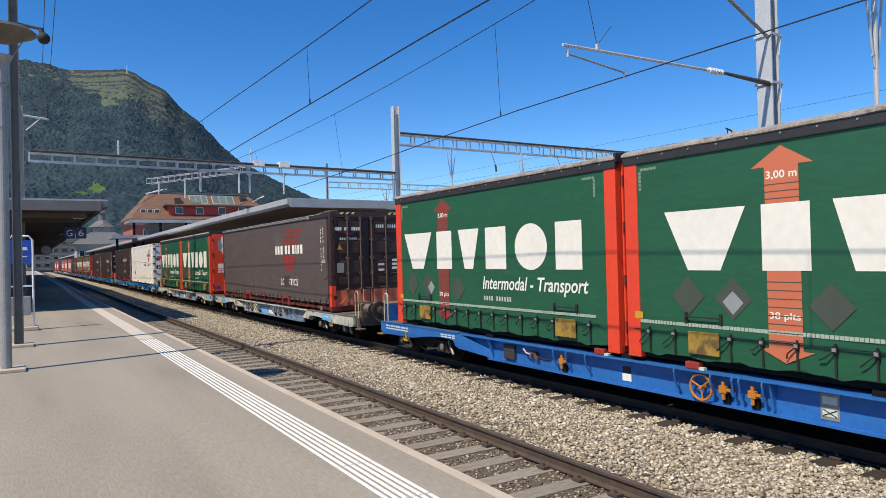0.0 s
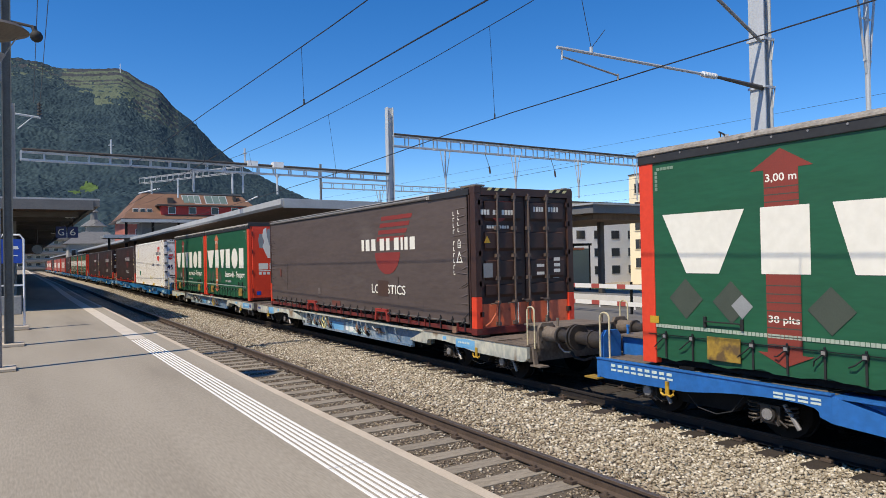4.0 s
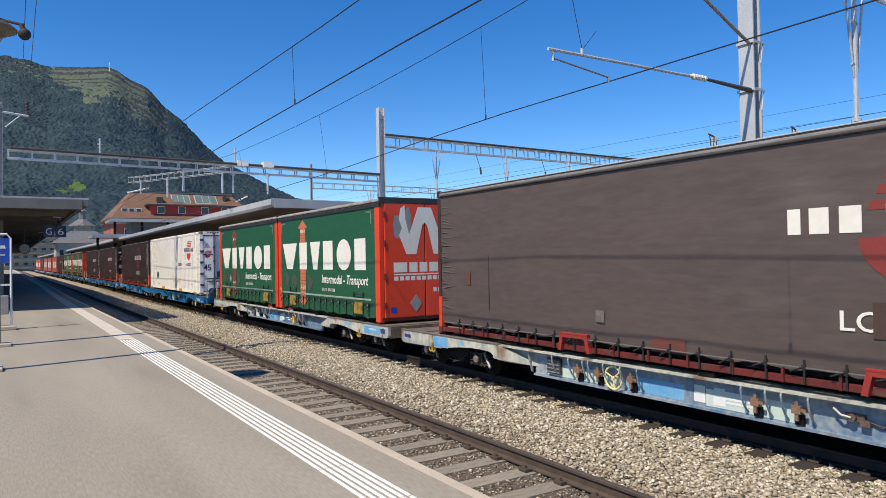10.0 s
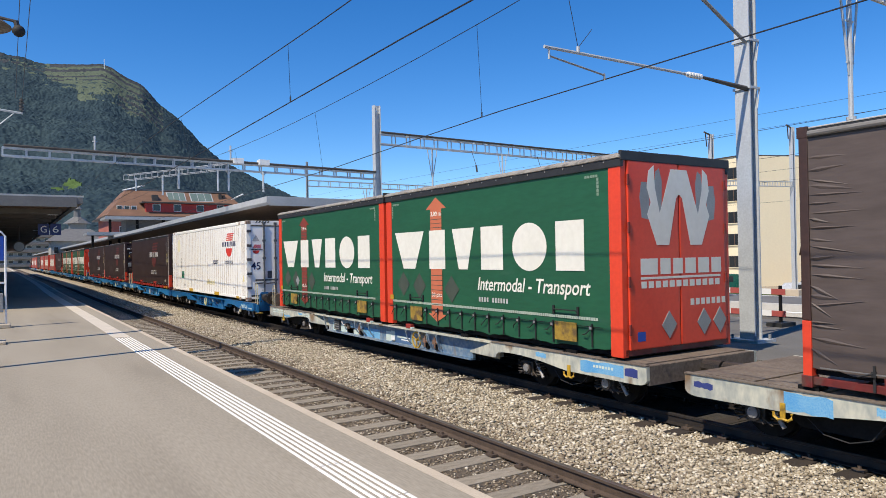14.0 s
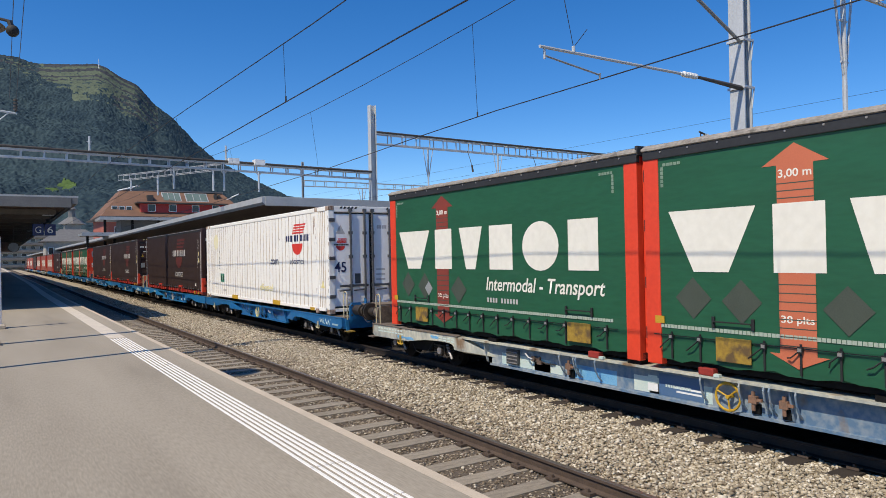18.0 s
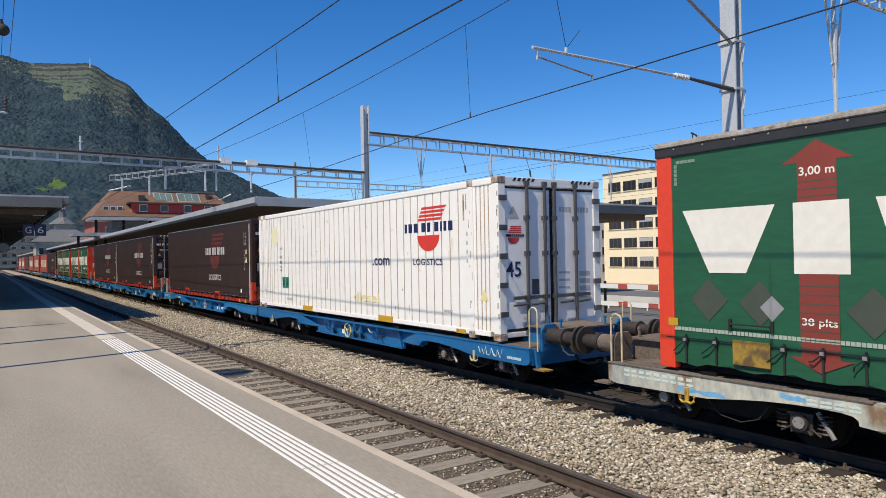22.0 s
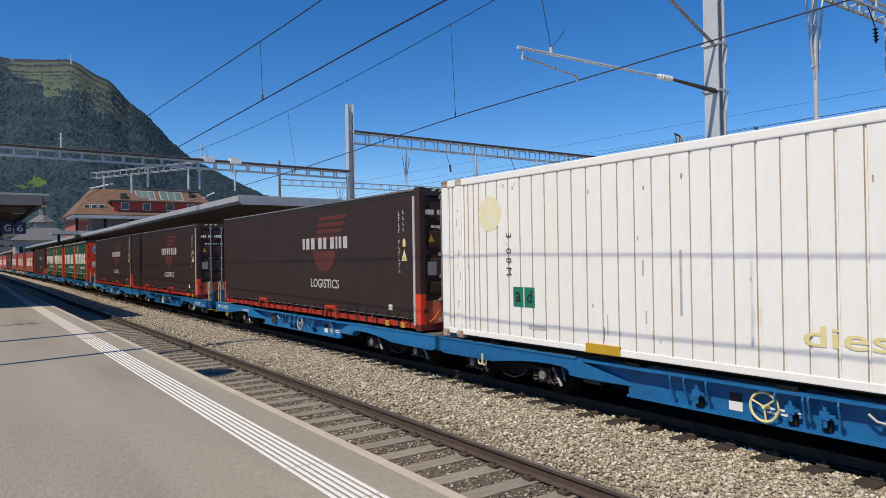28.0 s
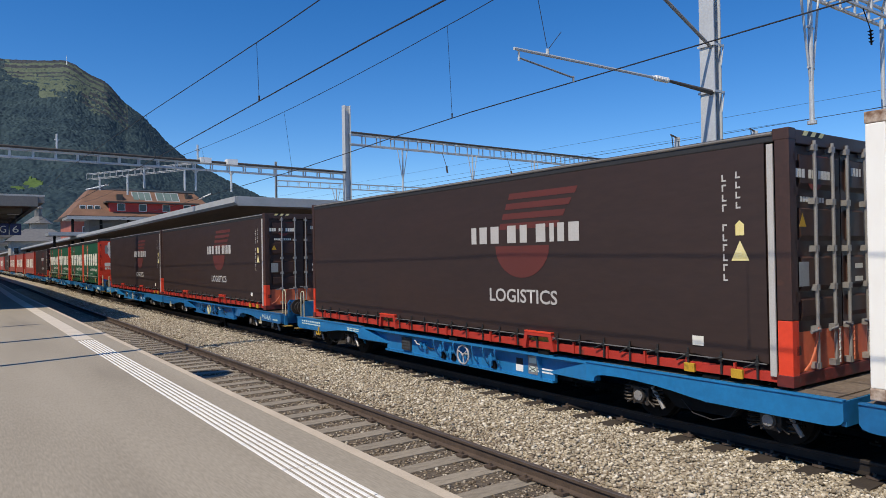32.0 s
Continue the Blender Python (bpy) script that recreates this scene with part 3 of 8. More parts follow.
def build_wires():
    spans = [-45, 8.6, 38.9, 68, 98, 130, 165, 200]

    def run(x, heights, name, r, stagger=0.18):
        """heights: (y, z) along the wire."""
        hy, hz = zip(*heights)
        pts = []
        for k, (a, b) in enumerate(zip(spans, spans[1:])):
            for i in range(10):
                f = i / 10
                y = a + (b - a) * f
                st = stagger * ((1 - f) * (-1) ** k + f * (-1) ** (k + 1))
                pts.append(Vector((x + st + bend(y), y, float(np.interp(y, hy, hz)))))
        bm = bmesh.new()
        tube(bm, pts, r)
        tagged(part(name, bm, WIRE), "thin dark overhead line wire along the track", "overhead wire", "overhead wires")
        return pts

    def hung(top, sag):
        return [(a + (b - a) * i / 10, top - sag * 4 * (i / 10) * (1 - i / 10)) for a, b in zip(spans, spans[1:]) for i in range(10)]

    c1 = run(4.97, hung(4.98, 0.02), "contact_wire", 0.0115, 0.11)
    m1 = run(4.69, [(0, 6.09), (12.3, 6.10), (21, 6.24), (38, 6.4)], "messenger_wire", 0.0105, -0.24)
    c2 = run(9.2, [(0, 4.95), (8, 4.90), (12.5, 4.93), (20.5, 4.77), (60, 4.74)], "contact_wire", 0.0115, 0.28)
    m2 = run(8.92, hung(7.12, 0.41), "messenger_wire", 0.009, 0.03)
    for c, m, ys in ((c1, m1, (4.0, 13.1, 22.0, 31.0)), (c2, m2, (3.0, 12.3, 21.6, 31.0))):
        for y in ys:
            i = max(k for k in range(len(c)) if c[k].y <= y)
            f = (y - c[i].y) / (c[i + 1].y - c[i].y)
            lo, hi = c[i].lerp(c[i + 1], f), m[i].lerp(m[i + 1], f)
            bm = bmesh.new()
            rod(bm, lo + Vector((0, 0, 0.1)), hi, 0.005, 4)
            rod(bm, lo, lo + Vector((0, 0, 0.11)), 0.018, 5)
            tagged(part("dropper", bm, WIRE), "thin dropper wire with a small clamp", "overhead wire", "droppers")
    # wires running off to the right-hand tracks
    for x, z, dz in ((17.25, 5.1, 0.0), (21.2, 4.9, 0.0), (30.5, 7.6, 0.1), (30.5, 6.9, 0.1), (35.5, 6.2, 0.0), (35.5, 5.6, 0.0), (41, 4.9, 0.0)):
        bm = bmesh.new()
        tube(bm, [Vector((x, -40 + 8 * i, z + dz * i)) for i in range(20)], 0.007)
        tagged(part("contact_wire", bm, WIRE), "thin overhead wire over the far tracks", "overhead wire", "overhead wires")
    # feeder lines above the platform roof
    for x in (0.35, 0.62):
        bm = bmesh.new()
        tube(bm, [Vector((x + 0.1, 8, 9.9)), Vector((x + 0.25, 24, 9.7)), Vector((x + 0.4, 38.5, 9.7))], 0.012)
        tagged(part("feeder_wire", bm, WIRE), "dark feeder wire above the platform", "overhead wire", "overhead wires")


build_wires()


# ---- canopies ----
def build_canopies():
    ys = [32.4, 35] + [y for y in STATIONS if 36 < y < 190]
    t = thing("platform_canopy", Matrix(), "long flat platform canopy with wooden soffit and dark fascia", "canopy", kind="structure")
    swept("roof_edge", [(-8.9, 4.56), (3.02, 4.56), (3.02, 4.63), (-8.9, 4.63)], ROOF_GREY, t, "pale metal roof edge", ys)
    swept("fascia", [(2.77, 4.29), (3.0, 4.31), (3.0, 4.558), (2.77, 4.558)], ROOF_DARK, t, "dark fascia board", ys)
    swept("soffit", [(-8.9, 4.10), (2.74, 4.34), (2.74, 4.38), (-8.9, 4.22)], WOOD_SOFFIT, t, "brown boarded soffit", ys)
    boxes("end_fascia", ROOF_DARK, t, (-8.9, 2.76, 32.37, 32.5, 4.15, 4.555))
    for i in range(14):
        y = 34.0 + 3.4 * i
        boxes("cross_beam", POLE_DARK, t, (-8.8 + bend(y), 2.3 + bend(y), y - 0.12, y + 0.12, 3.93, 4.16), w=0.01)
    for i in range(9):
        y = 36 + 10 * i
        boxes("column", POLE_DARK, t, (-0.6 + bend(y), -0.35 + bend(y), y - 0.15, y + 0.15, 0, 4.0), w=0.02)
    for i in range(6):
        y = 36 + 9 * i
        boxes("light", WHITE, t, (1.9 + bend(y), 2.35 + bend(y), y - 0.1, y + 0.1, 4.02, 4.14))
    ys = [32.8, 35] + [y for y in STATIONS if 36 < y < 330]
    t = thing("far_platform_canopy", Matrix(), "long flat canopy of the far platform with light grey fascia", "canopy", kind="structure")
    swept("fascia", [(10.98, 4.62), (11.12, 4.5), (11.12, 4.86), (10.98, 4.90)], ROOF_GREY, t, "pale grey metal fascia", ys)
    swept("roof", [(11.1, 4.80), (18.2, 4.74), (18.2, 4.86), (11.1, 4.92)], ROOF_GREY, t, "", ys)
    swept("soffit", [(11.14, 4.48), (18.1, 4.28), (18.1, 4.4), (11.14, 4.56)], WOOD_SOFFIT, t, "brown boarded soffit", ys)
    boxes("end_fascia", ROOF_GREY, t, (11.13, 18.2, 32.76, 32.88, 4.46, 4.86))
    for i in range(10):
        y = 36 + 10 * i
        boxes("column", POLE_DARK, t, (14.4 + bend(y), 14.7 + bend(y), y - 0.15, y + 0.15, 0, 4.4), w=0.02)
    # added out of view, like the canopy's far depth, to block light
    w = boxes("station_wall", CANOPY_WALL, None, (-9.3, -9.0, 32.4, 190, 0, 4.6))
    tagged(w, "added unseen wall that keeps the covered platform dark", "wall", kind="structure")
    p = swept("far_platform", [(10.95, -0.9), (17.6, -0.9), (17.6, 0.0), (10.95, 0.0)], FAR_ASPHALT)
    tagged(p, "grey asphalt of the far platform behind the train", "platform", kind="structure")


build_canopies()


def text_mesh(name, words, width, height, material, thick=0.004, shear=0.0, weight=0.0):
    """Flat built-in lettering, fitted to width x height, standing in the xz plane, its middle at the origin."""
    cu = bpy.data.curves.new(name, "FONT")
    cu.body, cu.shear, cu.offset = words, shear, weight
    cu.align_x, cu.align_y, cu.resolution_u = "CENTER", "CENTER", 3
    ob = bpy.data.objects.new(name, cu)
    scene.collection.objects.link(ob)
    me = bpy.data.meshes.new_from_object(ob.evaluated_get(bpy.context.evaluated_depsgraph_get()))
    bpy.data.objects.remove(ob)
    bpy.data.curves.remove(cu)
    co = np.empty(len(me.vertices) * 3)
    me.vertices.foreach_get("co", co)
    co = co.reshape(-1, 3)
    lo, hi = co.min(0), co.max(0)
    q = np.zeros_like(co)
    q[:, 0] = ((co[:, 0] - lo[0]) / (hi[0] - lo[0]) - 0.5) * width
    q[:, 2] = ((co[:, 1] - lo[1]) / (hi[1] - lo[1]) - 0.5) * height
    me.vertices.foreach_set("co", q.ravel())
    me.materials.clear()
    me.materials.append(material)
    me.update()
    return me


FACE_CAMERA_SIDE = Matrix.Rotation(-math.pi / 2, 4, "Z")   # turns xz lettering to face -x, read from the platform


# ---- platform furniture ----
def build_platform_things():
    t = thing("platform_pole", pose(-0.17, 19.1, 0), "tall dark steel mast with a dome camera", "pole")
    bm = bmesh.new()
    h_beam(bm, 0, 0, 0.05, 10.4, 0.20, 0.20, 0.025)
    part("post", bm, MAST_GREY, t)
    boxes("base", KERB, t, (-0.32, 0.3, -0.3, 0.3, 0, 0.07), w=0.01)
    bm = bmesh.new()
    rod(bm, (0.08, -0.05, 7.62), (0.56, -0.1, 7.55), 0.035, 7)
    rod(bm, (0.56, -0.1, 7.56), (0.6, -0.1, 7.42), 0.06, 8)
    part("camera_bracket", bm, POLE_DARK, t)
    bm = bmesh.new()
    bmesh.ops.create_uvsphere(bm, u_segments=12, v_segments=8, radius=0.14)
    bmesh.ops.translate(bm, verts=bm.verts, vec=(0.62, -0.1, 7.33))
    part("camera_dome", bm, RUBBER, t, "black dome camera", True)
    t = thing("platform_lamp", pose(-0.33, 14.75, -0.0), "grey platform lamp post with a round dish head", "lamp post")
    bm = bmesh.new()
    rod(bm, (0, 0, 0.0), (0, 0, 4.4), 0.088, 16)
    rod(bm, (0, 0, 4.4), (0, 0, 4.62), 0.105, 16)
    rod(bm, (0, 0, 5.2), (0, 0, 5.55), 0.125, 16)
    rod(bm, (0, 0, 4.62), (0, 0, 5.2), 0.085, 16)
    part("post", bm, STEEL_OLD, t, "", False)
    bm = bmesh.new()
    rod(bm, (0, 0, 6.13), (0, 0, 6.20), 0.58, 24, 0.5)
    rod(bm, (0, 0, 5.98), (0, 0, 6.13), 0.26, 24, 0.58)
    part("dish", bm, LAMP_DISH, t, "brownish round reflector dish")
    bm = bmesh.new()
    rod(bm, (0, 0, 5.55), (0, 0, 5.7), 0.12, 14, 0.2)
    for k in range(3):
        a = 2.1 * k
        rod(bm, (0.15 * math.cos(a), 0.15 * math.sin(a), 5.65), (0.4 * math.cos(a), 0.4 * math.sin(a), 6.1), 0.012, 5)
    part("lamp_cage", bm, STEEL_OLD, t)
    boxes("foot", KERB, t, (-0.3, 0.3, -0.28, 0.28, 0, 0.06), w=0.01)
    # information board
    t = thing("information_board", pose(-0.07, 23.8, 0), "blue information board in a white tubular frame", "sign")
    boxes("foot", KERB, t, (-0.45, 0.36, -0.3, 0.3, 0, 0.12), w=0.02)
    bm = bmesh.new()
    pts = [Vector((-0.36, 0, 0.1)), Vector((-0.36, 0, 2.65)), Vector((-0.28, 0, 2.78)), Vector((0.14, 0, 2.78)), Vector((0.24, 0, 2.65)), Vector((0.24, 0, 0.1))]
    tube(bm, pts, 0.03, 8)
    part("frame", bm, WHITE, t)
    boxes("panel", INFO_BLUE, t, (-0.33, 0.20, -0.015, 0.015, 1.95, 2.66))
    boxes("pictogram", WHITE, t, (-0.2, 0.12, -0.022, -0.0155, 2.36, 2.39), (-0.14, -0.02, -0.022, -0.0155, 2.39, 2.5), (-0.02, 0.10, -0.022, -0.0155, 2.39, 2.45), label="white pictogram bars")
    boxes("writing_bar", WHITE, t, (-0.22, 0.1, -0.022, -0.0155, 2.16, 2.19), (-0.22, -0.02, -0.022, -0.0155, 2.08, 2.105))
    boxes("ticket_box", STEEL_OLD, t, (-0.34, 0.18, -0.1, 0.1, 0.45, 1.0), w=0.02)
    boxes("crossbar", WHITE, t, (-0.36, 0.24, -0.02, 0.02, 1.28, 1.33))
    # sector sign and clock under the canopy
    t = thing("sector_sign", pose(2.07, 38, 3.45), "dark blue sector and track sign under the canopy", "sign")
    for x, ch in ((-0.25, "G"), (0.25, "6")):
        boxes("panel", SIGN_BLUE, t, (x - 0.23, x + 0.23, -0.08, 0.08, -0.27, 0.27), w=0.01)
        ob = part("letter", text_mesh("letter", ch, 0.25, 0.32, WHITE), WHITE, t, "white letter")
        ob.matrix_basis = Matrix.Translation((x, -0.085, 0))
    for x in (-0.25, 0.25):
        bm = bmesh.new()
        rod(bm, (x, 0, 0.26), (x, 0, 0.75), 0.02, 6)
        part("rod", bm, POLE_DARK, t)
    t = thing("station_clock", pose(0.95, 44, 2.75), "round station clock hanging under the canopy", "clock")
    bm = bmesh.new()
    rod(bm, (0, -0.1, 0), (0, 0.1, 0), 0.28, 24)
    part("case", bm, POLE_DARK, t)
    bm = bmesh.new()
    rod(bm, (0, -0.115, 0), (0, -0.1, 0), 0.24, 24)
    part("face", bm, ROOF_GREY, t)
    bm = bmesh.new()
    rod(bm, (0, 0, 0.34), (0, 0, 1.1), 0.03, 6)
    part("rod", bm, POLE_DARK, t)


build_platform_things()

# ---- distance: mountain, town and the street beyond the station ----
# forest and meadow base colours carry a blue tint for distance haze
HAZY_FOREST = surf("hazy_forest", (0.043, 0.068, 0.075), (0.018, 0.034, 0.048), 0.95, scale=0.008, fine=0.09, spec=0.1)
HAZY_MEADOW = surf("hazy_alpine_meadow", (0.114, 0.137, 0.092), (0.078, 0.100, 0.074), 0.95, scale=0.01, fine=0.06, spec=0.1)
ROCK = surf("rock_band", (0.115, 0.114, 0.104), (0.05, 0.058, 0.058), 0.95, scale=0.02, fine=0.1, spec=0.1)
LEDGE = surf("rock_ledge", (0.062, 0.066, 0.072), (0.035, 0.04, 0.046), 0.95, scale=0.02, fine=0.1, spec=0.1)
BRIGHT_MEADOW = surf("valley_meadow", (0.085, 0.135, 0.04), (0.065, 0.105, 0.032), 0.95, scale=0.02, fine=0.1, spec=0.1)


def build_mountain():
    prof = [(-70, 5), (-45, 8), (-25, 11.5), (-12, 13.2), (-4, 14.1), (0.2, 14.42), (1.24, 14.36), (2.13, 14.16), (2.78, 14.02), (3.77, 14.10), (5.08, 14.22), (6.7, 14.42), (7.3, 14.22), (8.25, 13.62), (9.4, 13.16),
            (10.16, 12.32), (10.6, 11.78), (11.58, 11.16), (12.69, 10.03), (13.64, 8.95), (15.12, 7.72), (16.85, 6.85), (19.04, 5.71), (20.4, 5.1), (24, 3.8), (28, 2.8), (36, 2.0)]
    az_k, el_k = [p[0] for p in prof], [p[1] for p in prof]
    azs = np.concatenate([np.linspace(-70, -2, 60), np.linspace(-1.8, 26, 520), np.linspace(26.5, 36, 20)])
    n_r = 230
    verts = []
    for a in azs:
        ridge_el = float(np.mean(np.interp([a - 0.2, a - 0.1, a, a + 0.1, a + 0.2], az_k, el_k)))
        for j in range(n_r):
            f = j / (n_r - 1)
            el = ridge_el * (f ** 0.92)
            r = 1000 + 2700 * f ** 1.15
            x, y = r * math.sin(radians(a)), r * math.cos(radians(a))
            z = r * math.tan(radians(el)) - 3 + 4.88 * f
            k = noise.fractal(Vector((x * 0.0022, y * 0.0022, 0.0)), 0.9, 2.1, 5)
            z += k * 40 * min(1, 5 * f * (1 - f)) * min(1, ridge_el / 8)
            rough_n = noise.noise(Vector((x * 0.045, y * 0.045, z * 0.045))) + 0.9 * noise.noise(Vector((x * 0.11, y * 0.11, z * 0.11)))
            verts.append([x, y, z, a, el, rough_n, k])
    v = np.array(verts)
    wood = np.ones(len(v), int)
    wobble = np.array([noise.noise(Vector((p[0] * 0.006, p[1] * 0.006, p[2] * 0.02))) + 0.5 * noise.noise(Vector((p[0] * 0.02, p[1] * 0.02, p[2] * 0.05))) for p in verts])
    fine = np.array([noise.noise(Vector((p[0] * 0.05, p[1] * 0.05, p[2] * 0.09))) + 0.6 * noise.noise(Vector((p[0] * 0.13, p[1] * 0.13, p[2] * 0.2))) for p in verts])
    a = v[:, 3]
    el = np.degrees(np.arctan2(v[:, 2] - 1.88, np.hypot(v[:, 0], v[:, 1])))
    ridge = np.interp(a, az_k, el_k)
    below = ridge - el
    top = (a > 2.9 - 0.8 * wobble) & (a < 10.6) & (below + wobble * 0.9 < 2.0 - 0.12 * (a - 6) ** 2) & (below < 2.7)
    wood[top] = 0
    lo = below + 0.07 * wobble
    ledge = ((lo < 0.2) & (a > 3.2)) | ((lo > 0.36) & (lo < 0.55)) | ((lo > 0.83) & (lo < 0.93)) | ((lo > 1.1) & (lo < 1.17) & (wobble > -0.1))
    wood[top & ledge] = 4
    # trees scattered over the meadow, closer together further down and towards the sides
    wood[top & (fine + 0.30 * below + 0.10 * abs(a - 6.6) > 0.92)] = 1
    wood[(a > 5.0) & (a < 7.6) & (below > 1.7) & (below < 2.7) & (wobble + 0.6 * fine > 0.12)] = 0
    wood[(a > -3) & (a < 3.2) & (below < 1.5) & (wobble + 0.8 * fine > 0.42)] = 0
    wood[(a > -3) & (a < 2.9) & (below < 0.9) & (np.sin(below * 14 + wobble * 2) > 0.75) & (fine > -0.1)] = 4
    crag = (a > 7.9 - 0.9 * wobble - 0.3 * (below - 1.5)) & (a < 10.8) & (below > 0.9 - 0.25 * (a - 7.4)) & (below < 2.7 - 0.35 * abs(a - 8.6))
    streak = np.sin((below + wobble * 0.22) * 13)
    wood[crag & (streak > 0.1) & (fine > -0.15)] = 0
    wood[crag & (streak < -0.45) & (fine > -0.35)] = 4
    wood[crag & (streak > -0.45) & (streak < -0.1) & (fine > 0.2)] = 2
    wood[crag & (fine > 0.55)] = 1
    d = ((a - 4.6) / 0.62) ** 2 + ((el - 5.5) / 0.40) ** 2 + wobble * 0.5 + fine * 0.9
    wood[d < 0.9] = 3
    d = ((a - 3.7) / 0.5) ** 2 + ((el - 5.15) / 0.2) ** 2 + wobble * 0.8 + fine * 0.9
    wood[d < 0.8] = 3
    lift = np.where(wood == 1, 5.5, 2.0)
    v[:, 2] += np.where(wood == 3, 4.0 + 2.0 * v[:, 5], v[:, 5] * lift)
    na = len(azs)
    faces, mats = [], []
    for i in range(na - 1):
        for j in range(n_r - 1):
            p = i * n_r + j
            faces.append((p, p + n_r, p + n_r + 1, p + 1))
            mats.append(int(wood[p]))
    # far side
    base = len(v)
    back = [(x * 1.1, y * 1.1, -3.0) for x, y in v[n_r - 1::n_r, :2]]
    faces += [(i * n_r + n_r - 1, (i + 1) * n_r + n_r - 1, base + i + 1, base + i) for i in range(na - 1)]
    mats += [1] * (na - 1)
    me = bpy.data.meshes.new("mountain")
    me.from_pydata([tuple(p[:3]) for p in v] + back, [], faces)
    for m in (HAZY_MEADOW, HAZY_FOREST, ROCK, BRIGHT_MEADOW, LEDGE):
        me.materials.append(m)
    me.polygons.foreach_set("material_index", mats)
    tagged(new("mountain", me), "forested mountain with rock bands and summit meadow", "mountain", kind="structure")
    t = thing("summit_antenna", pose(3640 * math.sin(radians(6.8)), 3640 * math.cos(radians(6.8)), 915), "thin white transmitter mast on the summit", "antenna")
    bm = bmesh.new()
    rod(bm, (0, 0, -15), (0, 0, 20), 2.0, 6)
    rod(bm, (0, 0, 20), (0, 0, 46), 1.1, 6)
    part("mast", bm, WHITE, t)


build_mountain()

PALE_KERB = surf("pale_concrete_edge", (0.58, 0.565, 0.53), (0.50, 0.485, 0.45), 0.85, scale=2, fine=30)
LAMP_ORANGE = surf("orange_display", (0.75, 0.20, 0.06), (0.65, 0.17, 0.05), 0.4)
GREY_WALL = surf("old_grey_render", (0.40, 0.375, 0.335), (0.33, 0.31, 0.275), 0.9, scale=0.3, fine=5)
SHED_TILE = surf("old_shed_tiles", (0.17, 0.098, 0.062), (0.10, 0.062, 0.042), 0.9, scale=1.2, fine=9, spot=(0.12, 0.115, 0.07), spot_scale=0.8)
TILE_BROWN = surf("brown_roof_tiles", (0.205, 0.108, 0.066), (0.145, 0.078, 0.05), 0.85, scale=0.6, fine=8, stretch=(1, 1, 3))
RED_WALL = surf("red_render", (0.50, 0.055, 0.045), (0.42, 0.045, 0.04), 0.8, scale=0.4, fine=6)
PINK_WALL = surf("weathered_red_render", (0.38, 0.12, 0.085), (0.30, 0.09, 0.07), 0.85, scale=0.4, fine=6)
CREAM = surf("cream_render", (0.83, 0.72, 0.50), (0.79, 0.68, 0.47), 0.9, scale=0.15, fine=4)
OFFWHITE = surf("offwhite_render", (0.78, 0.77, 0.74), (0.70, 0.69, 0.66), 0.9, scale=0.2, fine=4)
GRASS = surf("rough_grass", (0.10, 0.14, 0.035), (0.06, 0.085, 0.025), 0.95, scale=0.6, fine=9, bump=0.05)
TOWN_ROAD = surf("street_asphalt", (0.16, 0.155, 0.15), (0.13, 0.125, 0.12), 0.9, scale=0.4, fine=20)
FADED_RED = surf("faded_barrier_red", (0.42, 0.09, 0.075), (0.34, 0.07, 0.06), 0.6, scale=5)
LEAF = surf("shrub_leaf", (0.07, 0.12, 0.025), (0.035, 0.065, 0.015), 0.7, scale=2, fine=12)


def window_on(t, m, w, h, material=None):
    """A framed window: m puts its middle on the wall, local -y looks out."""
    f = part("window", bmesh_box(-w / 2, w / 2, -0.03, 0.1, -h / 2, h / 2), material or WHITE, t)
    f.matrix_basis = m
    part("pane", bmesh_box(-w / 2 + 0.08, w / 2 - 0.08, -0.045, 0.0, -h / 2 + 0.08, h / 2 - 0.08), GLASS_DARK, f)
    return f


def bmesh_box(*d):
    bm = bmesh.new()
    box(bm, *d)
    return bm


SKYLIGHT_GLASS = surf("skylight_glass", (0.16, 0.21, 0.18), (0.11, 0.15, 0.13), 0.15, scale=0.5, spec=0.6)


